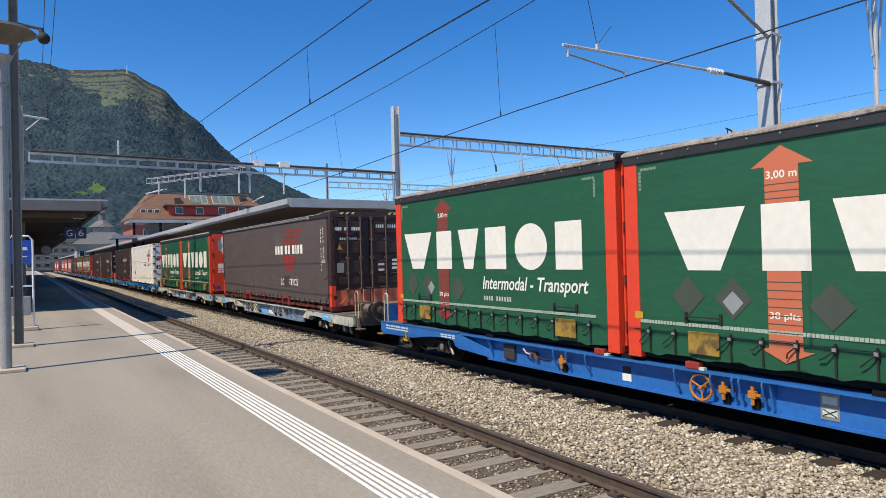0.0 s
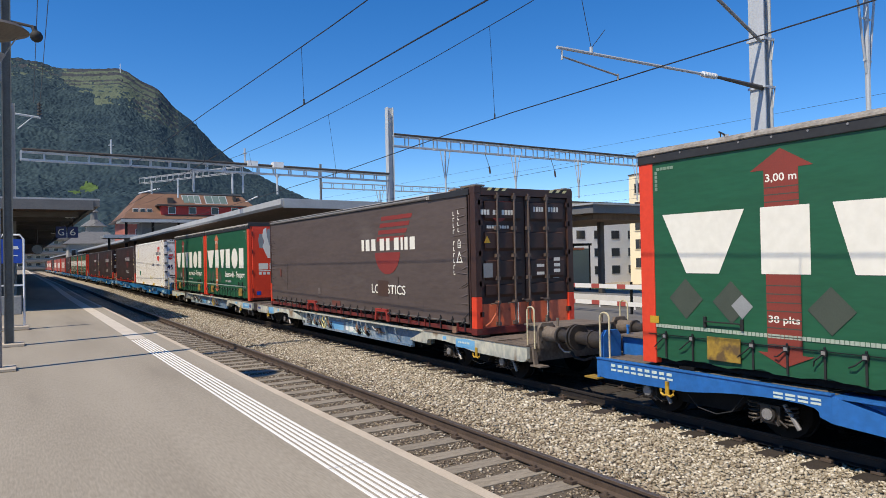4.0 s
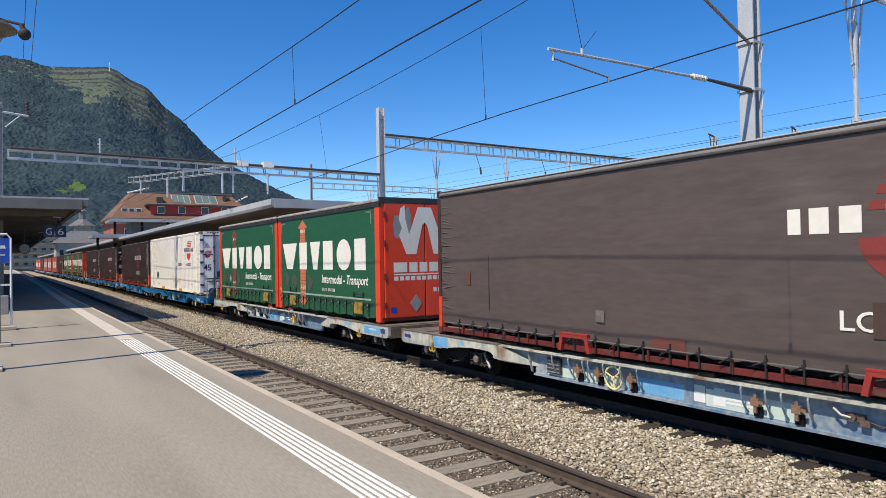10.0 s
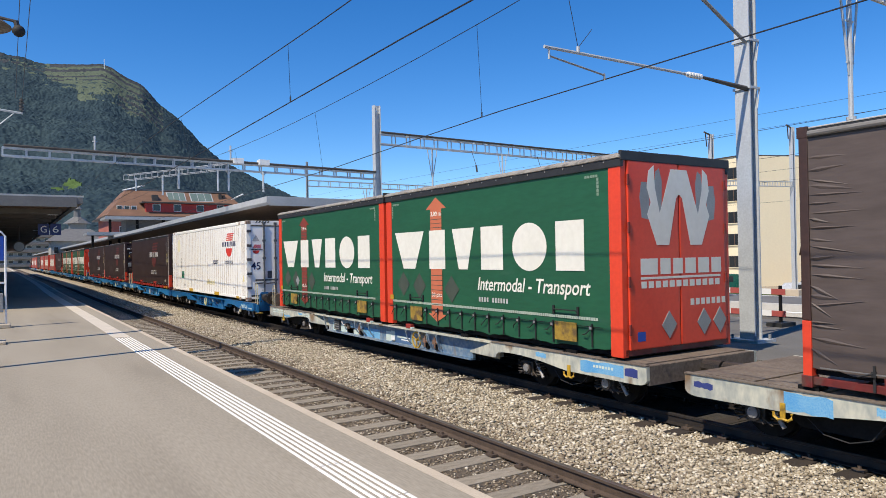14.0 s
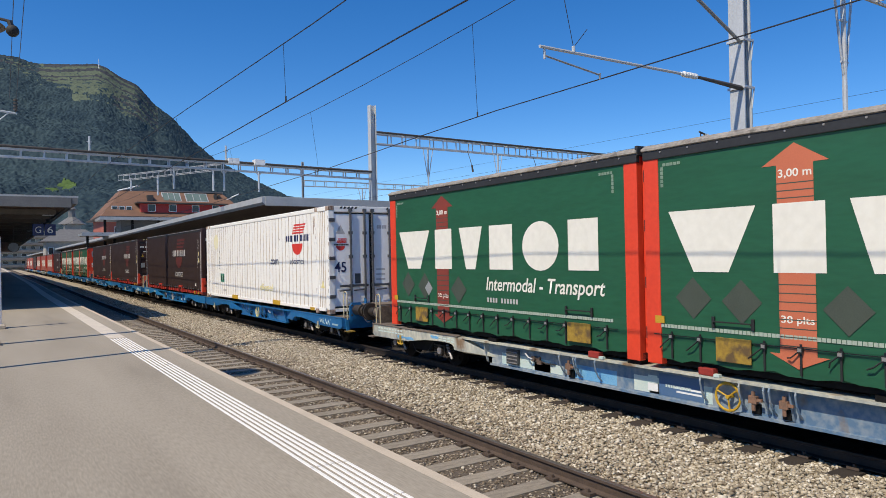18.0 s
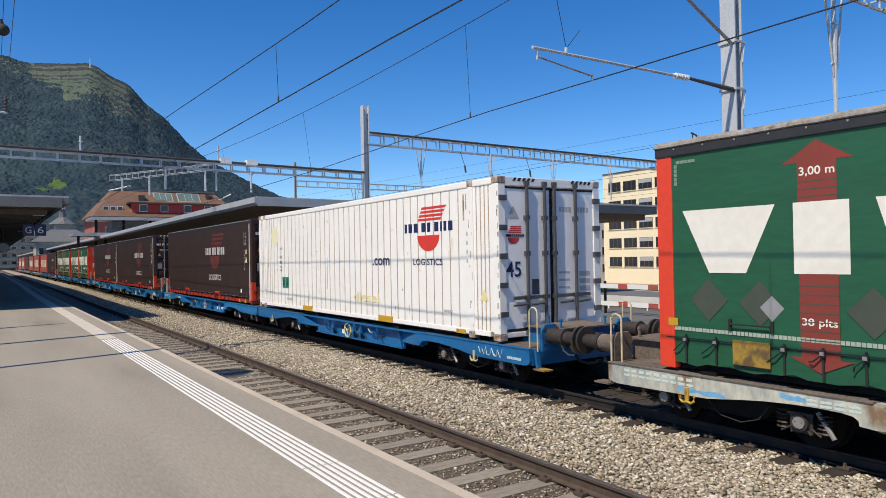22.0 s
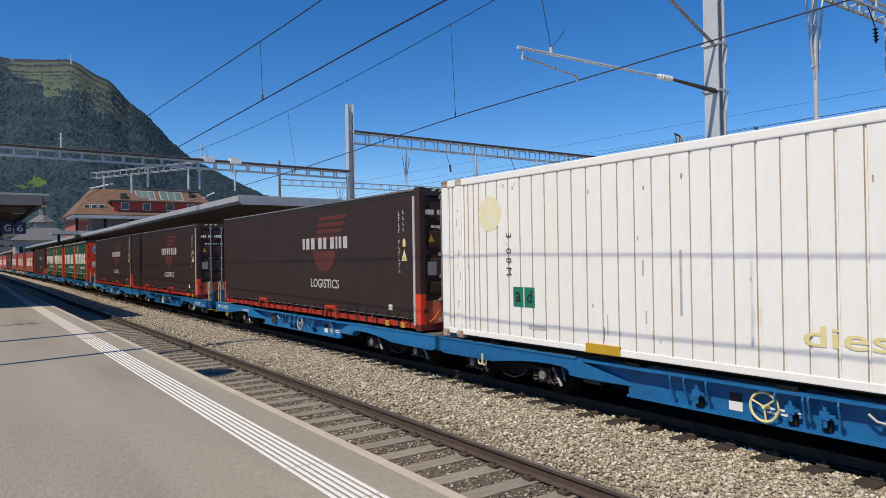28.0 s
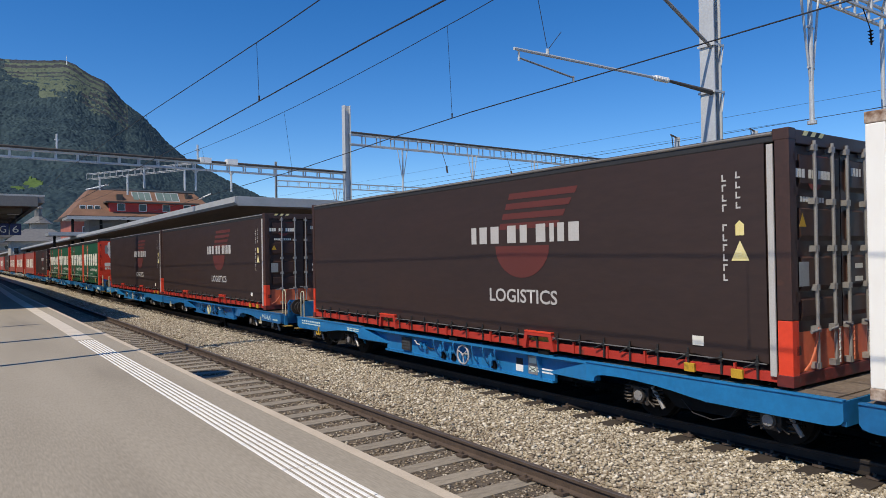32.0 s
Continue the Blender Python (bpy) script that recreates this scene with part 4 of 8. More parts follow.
def build_hotel():
    t = thing("hotel", pose(0, 115, -2), "red hotel with a brown mansard roof and skylights", "building")
    # walls, a wide mansard roof, a red dormer storey
    boxes("wall", PINK_WALL, t, (14.2, 35.0, 0.5, 14, 0, 10.7), label="weathered red wall")
    bm = bmesh.new()
    lo = [(13.6, -1.2, 10.7), (36.4, -1.2, 10.7), (36.4, 15, 10.7), (13.6, 15, 10.7)]
    hi = [(17.3, 4.2, 15.25), (32.9, 4.2, 15.05), (32.9, 11, 15.05), (17.3, 11, 15.25)]
    a, b = [bm.verts.new(p) for p in lo], [bm.verts.new(p) for p in hi]
    bm.faces.new(a), bm.faces.new(b)
    for i in range(4):
        bm.faces.new((a[i], a[(i + 1) % 4], b[(i + 1) % 4], b[i]))
    part("roof", bm, TILE_BROWN, t, "brown tiled mansard roof")
    boxes("eaves", POLE_DARK, t, (13.3, 36.6, -1.4, 15.2, 10.5, 10.7))
    boxes("ridge_cap", ROOF_DARK, t, (17.0, 33.0, 4.0, 4.5, 15.1, 15.32))
    boxes("dormer_storey", RED_WALL, t, (19.2, 31.9, -0.4, 5, 11.4, 12.75), label="bright red dormer storey")
    boxes("dormer_roof", POLE_DARK, t, (18.6, 32.4, -0.95, 5, 12.76, 12.98))
    for x in (20.8, 23.9, 27.4, 30.6):
        window_on(t, Matrix.Translation((x, -0.42, 12.1)), 1.15, 1.15)
    for x in (15.6, 16.6, 17.6):
        window_on(t, Matrix.Translation((x, 0.15, 11.95)), 0.8, 0.75)
    for x0, x1 in ((23.0, 25.9), (26.6, 30.2)):
        bm = bmesh.new()
        prism(bm, [(2.2, 13.45), (3.9, 14.95), (4.0, 14.86), (2.3, 13.36)], "x", x0, x1)
        sk = part("skylight", bm, ROOF_GREY, t, "large glazed skylight")
        for k in range(3):
            w = (x1 - x0 - 0.2) / 3
            bm = bmesh.new()
            prism(bm, [(2.28, 13.56), (3.78, 14.88), (3.8, 14.86), (2.3, 13.54)], "x", x0 + 0.1 + w * k + 0.05, x0 + 0.1 + w * (k + 1) - 0.05)
            part("pane", bm, SKYLIGHT_GLASS, sk)
    for x, y, w, z in ((20.6, 2.0, 0.9, 14.3), (31.2, 2.8, 0.5, 14.8), (31.9, 3.0, 0.4, 14.7)):
        boxes("chimney", POLE_DARK, t, (x, x + w, y, y + 0.8, 12.9, z))
    for x0, y0, x1, z0, z1 in ((16.6, 4.0, 19.8, 15.0, 15.9), (33.0, 3.0, 35.4, 13.8, 15.0)):
        bm = bmesh.new()
        rod(bm, (x0, y0, z0), (x1, y0, z1), 0.12, 6)
        part("roof_pipe", bm, WHITE, t, "white slanting roof beam")
    for i in range(7):
        window_on(t, Matrix.Translation((16.2 + 2.8 * i, 0.46, 8.4)), 1.2, 1.6)
    # flat-roofed hall in front of the hotel
    t = thing("station_hall", pose(0, 96, -2), "dark flat-roofed station hall before the red hotel", "building")
    boxes("roof", STEEL_OLD, t, (11.4, 27.0, 0, 6, 9.2, 9.5), label="grey flat roof")
    boxes("roof_edge", ROOF_GREY, t, (11.3, 27.1, -0.1, 0.0, 9.15, 9.55))
    boxes("wall", ROOF_DARK, t, (14.0, 27.0, 2.0, 6, 0, 9.2))
    for i in range(5):
        boxes("post", DARK, t, (11.8 + 3.2 * i, 12.1 + 3.2 * i, 0.4, 0.7, 0, 9.2))
    boxes("lower_roof", STEEL_OLD, t, (8.6, 18.0, -8, -3, 6.9, 7.2), label="grey flat roof")
    boxes("lower_roof_edge", ROOF_GREY, t, (8.5, 18.1, -8.1, -8.0, 6.85, 7.25))
    for i in range(4):
        boxes("post", DARK, t, (9.0 + 2.8 * i, 9.25 + 2.8 * i, -7.6, -7.35, 0, 6.9))
    # small tower and station houses at the end of the platforms
    t = thing("clock_tower", pose(15.4, 178, -2), "pale tower with a grey roof behind the station", "building")
    boxes("wall", GREY_WALL, t, (-1.7, 1.7, 0, 3.4, 0, 12.6))
    bm = bmesh.new()
    rod(bm, (0, 1.7, 12.6), (0, 1.7, 14.2), 3.0, 8, 0.9)
    rod(bm, (0, 1.7, 14.2), (0, 1.7, 16.0), 0.8, 8, 0.7)
    rod(bm, (0, 1.7, 16.0), (0, 1.7, 17.2), 1.1, 8, 0.1)
    part("roof", bm, ROOF_DARK, t)
    for x in (-0.9, 0.9):
        window_on(t, Matrix.Translation((x, -0.02, 10)), 0.9, 1.6)
    t = thing("station_house", pose(14.5, 170, -2), "pale station house with a hipped grey roof", "building")
    boxes("wall", GREY_WALL, t, (-5, 6, 0, 9, 0, 8.4))
    bm = bmesh.new()
    lo = [(-6, -1, 8.4), (7, -1, 8.4), (7, 10, 8.4), (-6, 10, 8.4)]
    hi = [(-2, 4, 11.2), (3, 4, 11.2), (3, 5, 11.2), (-2, 5, 11.2)]
    a, b = [bm.verts.new(p) for p in lo], [bm.verts.new(p) for p in hi]
    bm.faces.new(a), bm.faces.new(b)
    for i in range(4):
        bm.faces.new((a[i], a[(i + 1) % 4], b[(i + 1) % 4], b[i]))
    part("roof", bm, ROOF_DARK, t)
    for i in range(5):
        for z in (3, 6.4):
            window_on(t, Matrix.Translation((-4 + 2.2 * i, -0.02, z)), 1.0, 1.5)
    t = thing("apartment_block", pose(6.5, 330, -2), "far pale block with rows of balconies", "building")
    boxes("wall", GREY_WALL, t, (-7, 26, 0, 12, 0, 17))
    for k in range(5):
        boxes("balcony", CANOPY_WALL, t, (-7, 26, -1.6, 0, 2.2 + 3 * k, 3.2 + 3 * k))
        for i in range(10):
            window_on(t, Matrix.Translation((-5.4 + 3.2 * i, -0.02, 4.2 + 3 * k)), 1.8, 1.3)


build_hotel()


def wall_block(name, corners, z0, z1, material, parent):
    bm = bmesh.new()
    prism(bm, corners, "z", z0, z1)
    return part(name, bm, material, parent)


def build_right_side():
    # cream apartment house: long blank gable wall, window side to the left
    t = thing("cream_apartment_house", Matrix(), "cream rendered apartment house with a blank gable wall", "building")
    A, B = Vector((84, 56)), Vector((98.3, 50.6))
    u = (B - A).normalized()
    side = Vector((0.05, 1)).normalized()
    wall_block("wall", [tuple(A), tuple(B), tuple(B + side * 24), tuple(A + side * 24)], -3, 14.6, CREAM, t)
    wall_block("low_wing", [tuple(B), tuple(B + u * 3.4), tuple(B + u * 3.4 + side * 24), tuple(B + side * 24)], -3, 12.1, CREAM, t)
    wall_block("parapet", [tuple(A - u * 0.15), tuple(B + u * 0.1), tuple(B + u * 0.1 + side * 24), tuple(A - u * 0.15 + side * 24)], 14.6, 14.75, POLE_DARK, t)
    ang = math.atan2(side.y, side.x)
    face = Matrix.Rotation(ang - math.pi, 4, "Z")
    for k in range(5):
        for j in range(7):
            p = A + side * (1.9 + 3.25 * j)
            win = window_on(t, Matrix.Translation((p.x, p.y, 0.4 + 3.0 * k)) @ face, 2.7, 1.55, POLE_DARK)
            for u in (-0.45, 0.45):
                part("mullion", bmesh_box(u - 0.04, u + 0.04, -0.06, -0.02, -0.72, 0.72), WOOD_SOFFIT, win)
            part("sill", bmesh_box(-1.45, 1.45, -0.16, -0.02, -0.86, -0.78), CREAM, win)
            if j % 3 == 1:
                part("blind", bmesh_box(-1.3, 1.3, -0.075, -0.046, 0.15, 0.72), ROOF_GREY, win)
    # white house behind
    t = thing("white_apartment_house", pose(118, 46, -3), "white apartment house with dark windows and balconies", "building")
    t.matrix_basis = pose(114, 51.5, -3, 0, 0, -64)
    boxes("wall", OFFWHITE, t, (0, 30, 0, 12, 0, 14.6))
    boxes("roof_edge", POLE_DARK, t, (-0.2, 30.2, -0.2, 12.2, 14.6, 14.85))
    for k in range(5):
        for x in (2.2, 6.6, 14, 18, 25):
            window_on(t, Matrix.Translation((x, -0.02, 1.7 + 2.9 * k)), 2.0, 1.5)
        boxes("balcony", ROOF_GREY, t, (8.6, 12.6, -1.4, 0, 0.6 + 2.9 * k, 1.6 + 2.9 * k))
    # old shed
    t = thing("tiled_shed", pose(66.2, 36.4, -2.6, 0, 0, -55), "old dark shed with a brown tiled roof", "shed")
    boxes("wall", DARK, t, (0, 34, 0.8, 8, 0, 4.1))
    bm = bmesh.new()
    prism(bm, [(-0.6, 4.0), (4.2, 6.3), (9, 4.0), (9, 3.85), (4.2, 6.1), (-0.6, 3.85)], "x", -0.8, 35)
    roof = part("roof", bm, SHED_TILE, t, "brown tiled roof")
    bm = bmesh.new()
    prism(bm, [(0.0, 0.0), (0.36, 0.173), (0.36, 0.225), (0.0, 0.075)], "x", -0.8, 35)
    course = mesh_of(bm, "tile_course", SHED_TILE)
    for i in range(13):
        c = new("tile_course", course)
        c.parent = roof
        c.location = (0, -0.6 + 0.36 * i, 4.0 + 0.1725 * i)
    for i in range(9):
        boxes("post", POLE_DARK, t, (0.2 + 4 * i, 0.45 + 4 * i, 0.2, 0.45, 0, 3.9))
    bm = bmesh.new()
    for i in range(260):
        p = Vector((random.uniform(-1.0, 0.9) ** 1, random.uniform(0.2, 4.4), 0))
        p.z = 4.4 + p.y * 0.46 + random.uniform(-0.1, 0.45) * (1.2 - 0.6 * p.x)
        r = random.uniform(0.08, 0.2)
        bm.faces.new([bm.verts.new(p + Vector((random.uniform(-r, r), random.uniform(-r, r), random.uniform(-r, r)))) for _ in range(3)])
    tagged(part("roof_creeper", bm, LEAF, t, "greenery growing over the roof"), kind="stuff")
    boxes("wall_marking", ROOF_GREY, t, (9, 9.5, 0.76, 0.79, 1.2, 2.6), (10, 11.6, 0.76, 0.79, 1.0, 1.5), (12, 12.5, 0.76, 0.79, 1.1, 2.7), (13, 15, 0.76, 0.79, 1.9, 2.4), label="pale painted bars")
    # shrubs in front of the shed
    for k, (x, y, s) in enumerate(((60.0, 28.6, 1.5), (61.5, 27.0, 1.2), (57.5, 30.4, 0.7))):
        t = thing("shrub", pose(x, y, -2.3), "green leafy shrub beside the old shed", "shrub", "shrubs")
        bm = bmesh.new()
        for i in range(6):
            rod(bm, (0, 0, 0), (random.uniform(-0.8, 0.8) * s, random.uniform(-0.8, 0.8) * s, 1.4 * s), 0.05, 5, 0.02)
        part("stem", bm, SLEEPER_WOOD, t)
        bm = bmesh.new()
        for i in range(900):
            d = Vector((random.gauss(0, 0.55), random.gauss(0, 0.55), random.gauss(0, 0.5))) * s
            p = d + Vector((0, 0, 1.5 * s))
            if p.z < 0.1:
                continue
            r = 0.16
            bm.faces.new([bm.verts.new(p + Vector((random.uniform(-r, r), random.uniform(-r, r), random.uniform(-r, r)))) for _ in range(3)])
        part("crown", bm, LEAF, t)
    # third platform with white edge, seen between the wagons
    p = swept("third_platform", [(22.9, -0.9), (27.0, -0.9), (27.0, 0.0), (22.9, 0.0)], TOWN_ROAD, stations=[-14, 10, 32])
    tagged(p, "grey asphalt of the third platform", "platform", kind="structure")
    for x0, x1 in ((22.86, 23.05), (26.6, 26.8)):
        s = swept("third_platform_edge", [(x0, -0.42), (x1, -0.42), (x1, 0.006), (x0, 0.006)], PALE_KERB, stations=[-14, 10, 32])
        tagged(s, "white painted platform edge", "kerb", kind="structure")
    s = swept("grass_strip", [(40, -1.5), (52, -2.3), (52, -1.75), (40, -1.0)], GRASS, stations=[-14, 10, 40, 70])
    tagged(s, "strip of rough grass beside the street", "grass", kind="structure")
    bm = bmesh.new()
    for i in range(5000):
        x, y = random.uniform(40, 52), random.uniform(5, 45)
        z = -1.0 - (x - 40) * 0.0625
        h = random.uniform(0.1, 0.5)
        w = 0.04
        bm.faces.new([bm.verts.new(q) for q in ((x, y - w, z), (x, y + w, z), (x + random.uniform(-0.1, 0.1), y + random.uniform(-0.1, 0.1), z + h))])
    tagged(part("grass_tufts", bm, GRASS), "tufts of tall dry grass", "grass", kind="stuff")
    for x in (29.3, 30.8, 19.0, 20.5):
        s = swept("far_rail", [(x - 0.035, -0.75), (x + 0.035, -0.75), (x + 0.035, -0.55), (x - 0.035, -0.55)], RAIL, stations=[-14, 10, 32, 60])
        tagged(s, "brown steel rail of a far track", "rail", kind="structure")
    # red and white barrier boards on the far platform
    t = thing("barrier_fence", pose(16.2, 9.6, 0), "red and white barrier boards on dark posts", "barrier")
    for y in (0.25, 2.9, 5.6, 8.3, 11.0, 13.7):
        boxes("post", DARK, t, (-0.03, 0.03, y - 0.03, y + 0.03, 0, 1.0))
    for z in (0.24, 0.78):
        for i in range(12):
            y0 = 0.1 + 1.14 * i
            boxes("board_red", FADED_RED, t, (-0.05, -0.03, y0, y0 + 0.36, z, z + 0.14))
            boxes("board_white", WHITE, t, (-0.05, -0.03, y0 + 0.36, y0 + 1.14, z, z + 0.14))
    boxes("foot", RUBBER, t, (-0.3, 0.3, 0.05, 0.45, 0, 0.1))
    t = thing("boom_barrier", pose(33.5, 16.4, -0.2, 0, 0, 4), "red and white striped boom barrier at the far tracks", "barrier")
    for z in (0.1, 0.42):
        for i in range(12):
            boxes("boom_red" if i % 2 else "boom_white", FADED_RED if i % 2 else WHITE, t, (-0.04, 0.04, -5 + 0.6 * i, -4.4 + 0.6 * i, z, z + 0.08))
    for y in (-4.6, 2.0):
        boxes("post", WHITE, t, (-0.06, 0.06, y - 0.06, y + 0.06, -0.6, 0.6))
    # canopy and shelter of the third platform
    t = thing("third_platform_canopy", Matrix(), "dark flat canopy of the third platform on steel posts", "canopy", kind="structure")
    boxes("fascia", ROOF_DARK, t, (21.6, 27.6, 22.4, 90, 3.72, 4.08), label="dark grey fascia")
    boxes("roof_edge", ROOF_GREY, t, (21.5, 27.7, 22.3, 90.1, 4.083, 4.16))
    boxes("soffit", WOOD_SOFFIT, t, (22.0, 27.2, 22.8, 89.6, 3.45, 3.717), label="brown soffit")
    for i in range(7):
        boxes("column", POLE_DARK, t, (24.1, 24.35, 24.5 + 5 * i, 24.75 + 5 * i, 0, 3.446), w=0.02)
    t = thing("waiting_shelter", pose(24.9, 27.0, 0), "glazed waiting shelter with dark frame under the canopy", "shelter")
    boxes("roof", DARK, t, (-0.9, 0.9, -0.1, 5.1, 2.35, 2.47))
    for x in (-0.85, 0.85):
        for k in range(5):
            boxes("post", DARK, t, (x - 0.03, x + 0.03, 1.23 * k, 0.06 + 1.23 * k, 0, 2.349))
        for k in range(4):
            boxes("pane", SKYLIGHT_GLASS, t, (x - 0.01, x + 0.01, 0.065 + 1.23 * k, 1.225 + 1.23 * k, 0.2, 2.2), label="greenish glass pane")
    boxes("pane", SKYLIGHT_GLASS, t, (-0.8, 0.8, 0.02, 0.04, 0.2, 2.2), label="greenish glass pane")
    boxes("bench", TILE_BROWN, t, (-0.2, 0.25, 0.4, 4.6, 0.42, 0.48))
    boxes("display", LAMP_ORANGE, t, (-0.55, 0.35, -0.12, -0.105, 2.12, 2.25), label="orange display strip")
    t = thing("platform_lamp", pose(24.6, 17.6, 0), "dark platform lamp post with round dish head", "lamp post", "far lamps")
    bm = bmesh.new()
    rod(bm, (0, 0, 0), (0, 0, 4.0), 0.06, 10)
    part("post", bm, POLE_DARK, t)
    bm = bmesh.new()
    rod(bm, (0, 0, 3.7), (0, 0, 4.1), 0.13, 12)
    rod(bm, (0, 0, 4.1), (0, 0, 4.25), 0.25, 16, 0.42)
    rod(bm, (0, 0, 4.25), (0, 0, 4.3), 0.42, 16, 0.3)
    part("dish", bm, STEEL_OLD, t)
    bm = bmesh.new()
    for s in (-1, 1):
        rod(bm, (0, 0, 2.9), (0, s * 0.3, 2.85), 0.03, 6)
        rod(bm, (0, s * 0.3, 2.7), (0, s * 0.3, 2.9), 0.09, 8)
    part("loudspeaker", bm, STEEL_OLD, t)
    # white office house behind the canopies
    t = thing("white_office_house", pose(84, 86, -3), "white rendered house with rows of grey windows", "building")
    boxes("wall", OFFWHITE, t, (-14, 14, 0, 12, 0, 13.5))
    boxes("roof_edge", POLE_DARK, t, (-14.2, 14.2, -0.2, 12.2, 13.5, 13.75))
    for k in range(4):
        for i in range(7):
            window_on(t, Matrix.Translation((-12 + 4 * i, -0.02, 2.2 + 3.0 * k)), 2.0, 1.5, ROOF_GREY)
    # railing on the far platform
    t = thing("platform_railing", pose(21.5, 12, -0.7), "thin pale metal railing beside the far tracks", "railing")
    bm = bmesh.new()
    for z in (0.55, 0.25):
        rod(bm, (0, -12, z), (0, 14, z), 0.03, 6)
    for i in range(14):
        rod(bm, (0, -12 + 2 * i, 0), (0, -12 + 2 * i, 0.55), 0.03, 6)
    part("rail", bm, WHITE, t)


build_right_side()


def build_cars():
    paint = {"green_van": ((0.015, 0.12, 0.085), 5.0, 2.0, 2.1, 63.0, 44.8), "silver_car": ((0.55, 0.56, 0.57), 4.3, 1.75, 1.45, 62.6, 35.8), "dark_car": ((0.04, 0.045, 0.055), 4.4, 1.75, 1.45, 66.2, 36.3)}
    for name, (c, L, W, H, x, y) in paint.items():
        body = surf(name + "_paint", c, None, 0.25)
        t = thing("van" if "van" in name else "car", pose(x, y, -2.62, 0, 0, -22), {"green_van": "dark green parked delivery van", "silver_car": "silver parked hatchback car", "dark_car": "dark blue parked estate car"}[name], "van" if "van" in name else "car", "parked vehicles")
        bm = bmesh.new()
        if "van" in name:
            o = [(-L / 2, 0.35), (L / 2, 0.35), (L / 2, 0.9), (L / 2 - 0.5, 1.15), (L / 2 - 1.1, H), (-L / 2 + 0.1, H), (-L / 2, 1.6)]
        else:
            o = [(-L / 2, 0.3), (L / 2, 0.3), (L / 2, 0.75), (L / 2 - 1.1, 0.92), (L / 2 - 1.8, H), (-L / 2 + 0.9, H), (-L / 2 + 0.1, 0.95)]
        prism(bm, o, "y", -W / 2, W / 2)
        bevel(bm, 0.06, 2)
        part("body", bm, body, t)
        for s in (-1, 1):
            boxes("window", GLASS_DARK, t, (-L / 2 + 0.9, L / 2 - 1.7, s * W / 2 - 0.01, s * W / 2 + 0.012, H * 0.62, H * 0.9))
        for sx in (-1, 1):
            for sy in (-1, 1):
                bm = bmesh.new()
                rod(bm, (sx * L * 0.3, sy * (W / 2 - 0.2), 0.32), (sx * L * 0.3, sy * (W / 2 + 0.01), 0.32), 0.32, 16)
                w = part("wheel", bm, RUBBER, t)
                bm = bmesh.new()
                rod(bm, (sx * L * 0.3, sy * (W / 2), 0.32), (sx * L * 0.3, sy * (W / 2 + 0.02), 0.32), 0.19, 12)
                part("rim", bm, STEEL, w)


build_cars()

# ---- the train ----
MOVING, SPINNING = [], []
GREEN = surf("green_tarpaulin", (0.016, 0.100, 0.046), (0.0125, 0.081, 0.037), 0.5, scale=0.7, fine=9, bump=0.010, bump_scale=1.6, stretch=(1, 0.5, 2.2), spot=(0.030, 0.100, 0.055), spot_at=0.68, spot_scale=1.2)
BROWN_OLD = surf("faded_brown_tarpaulin", (0.102, 0.076, 0.066), (0.077, 0.057, 0.049), 0.55, scale=0.7, fine=7, bump=0.014, bump_scale=1.6, stretch=(1, 0.45, 1.9), spot=(0.112, 0.088, 0.077), spot_at=0.60, spot_scale=0.7)
RAIL_GREY = surf("worn_grey_rail", (0.22, 0.205, 0.19), (0.15, 0.14, 0.13), 0.5, scale=3, fine=18, stretch=(1, 0.3, 2))
PLATE_GREY = surf("dark_grey_plate", (0.055, 0.056, 0.058), (0.035, 0.036, 0.038), 0.6, scale=6, fine=20)
BROWN = surf("dark_brown_tarpaulin", (0.038, 0.0205, 0.0155), (0.029, 0.016, 0.0125), 0.55, scale=0.6, fine=7, bump=0.009, bump_scale=1.5, stretch=(1, 0.5, 2.0))
BROWN_STEEL = surf("brown_container_steel", (0.058, 0.027, 0.020), (0.042, 0.021, 0.016), 0.5, scale=2, fine=20, spot=(0.09, 0.035, 0.02), spot_at=0.68, spot_scale=4)
RED_STEEL = surf("orange_red_steel", (0.74, 0.062, 0.024), (0.66, 0.052, 0.021), 0.42, scale=1.5, fine=15, spot=(0.40, 0.06, 0.035), spot_at=0.7, spot_scale=3)
RED_FRAME = surf("dusty_red_frame", (0.155, 0.019, 0.015), (0.09, 0.015, 0.012), 0.6, scale=2, fine=15, spot=(0.10, 0.045, 0.035), spot_at=0.55, spot_scale=3)
REEFER = surf("white_reefer_panel", (0.87, 0.85, 0.80), (0.83, 0.80, 0.74), 0.42, scale=0.8, fine=8, stretch=(1, 1, 0.35), spot=(0.66, 0.60, 0.50), spot_at=0.68, spot_scale=2.2)
REEFER_DOOR = surf("grey_white_door", (0.88, 0.87, 0.85), (0.84, 0.83, 0.81), 0.4, scale=1.2, fine=10, spot=(0.5, 0.48, 0.46), spot_at=0.72, spot_scale=4)
RUST = surf("rusty_white_steel", (0.55, 0.46, 0.38), (0.16, 0.08, 0.045), 0.8, scale=5, fine=18, bump=0.004)
LETTER = surf("cream_lettering", (0.80, 0.77, 0.68), (0.73, 0.70, 0.61), 0.5, scale=1.0, fine=8)
LETTER_GREY = surf("grey_lettering", (0.50, 0.48, 0.46), (0.42, 0.40, 0.38), 0.5, scale=2)
LETTER_NAVY = surf("navy_lettering", (0.012, 0.022, 0.085), None, 0.5)
BRAND_RED = surf("signal_red_print", (0.66, 0.045, 0.03), (0.58, 0.04, 0.028), 0.5)
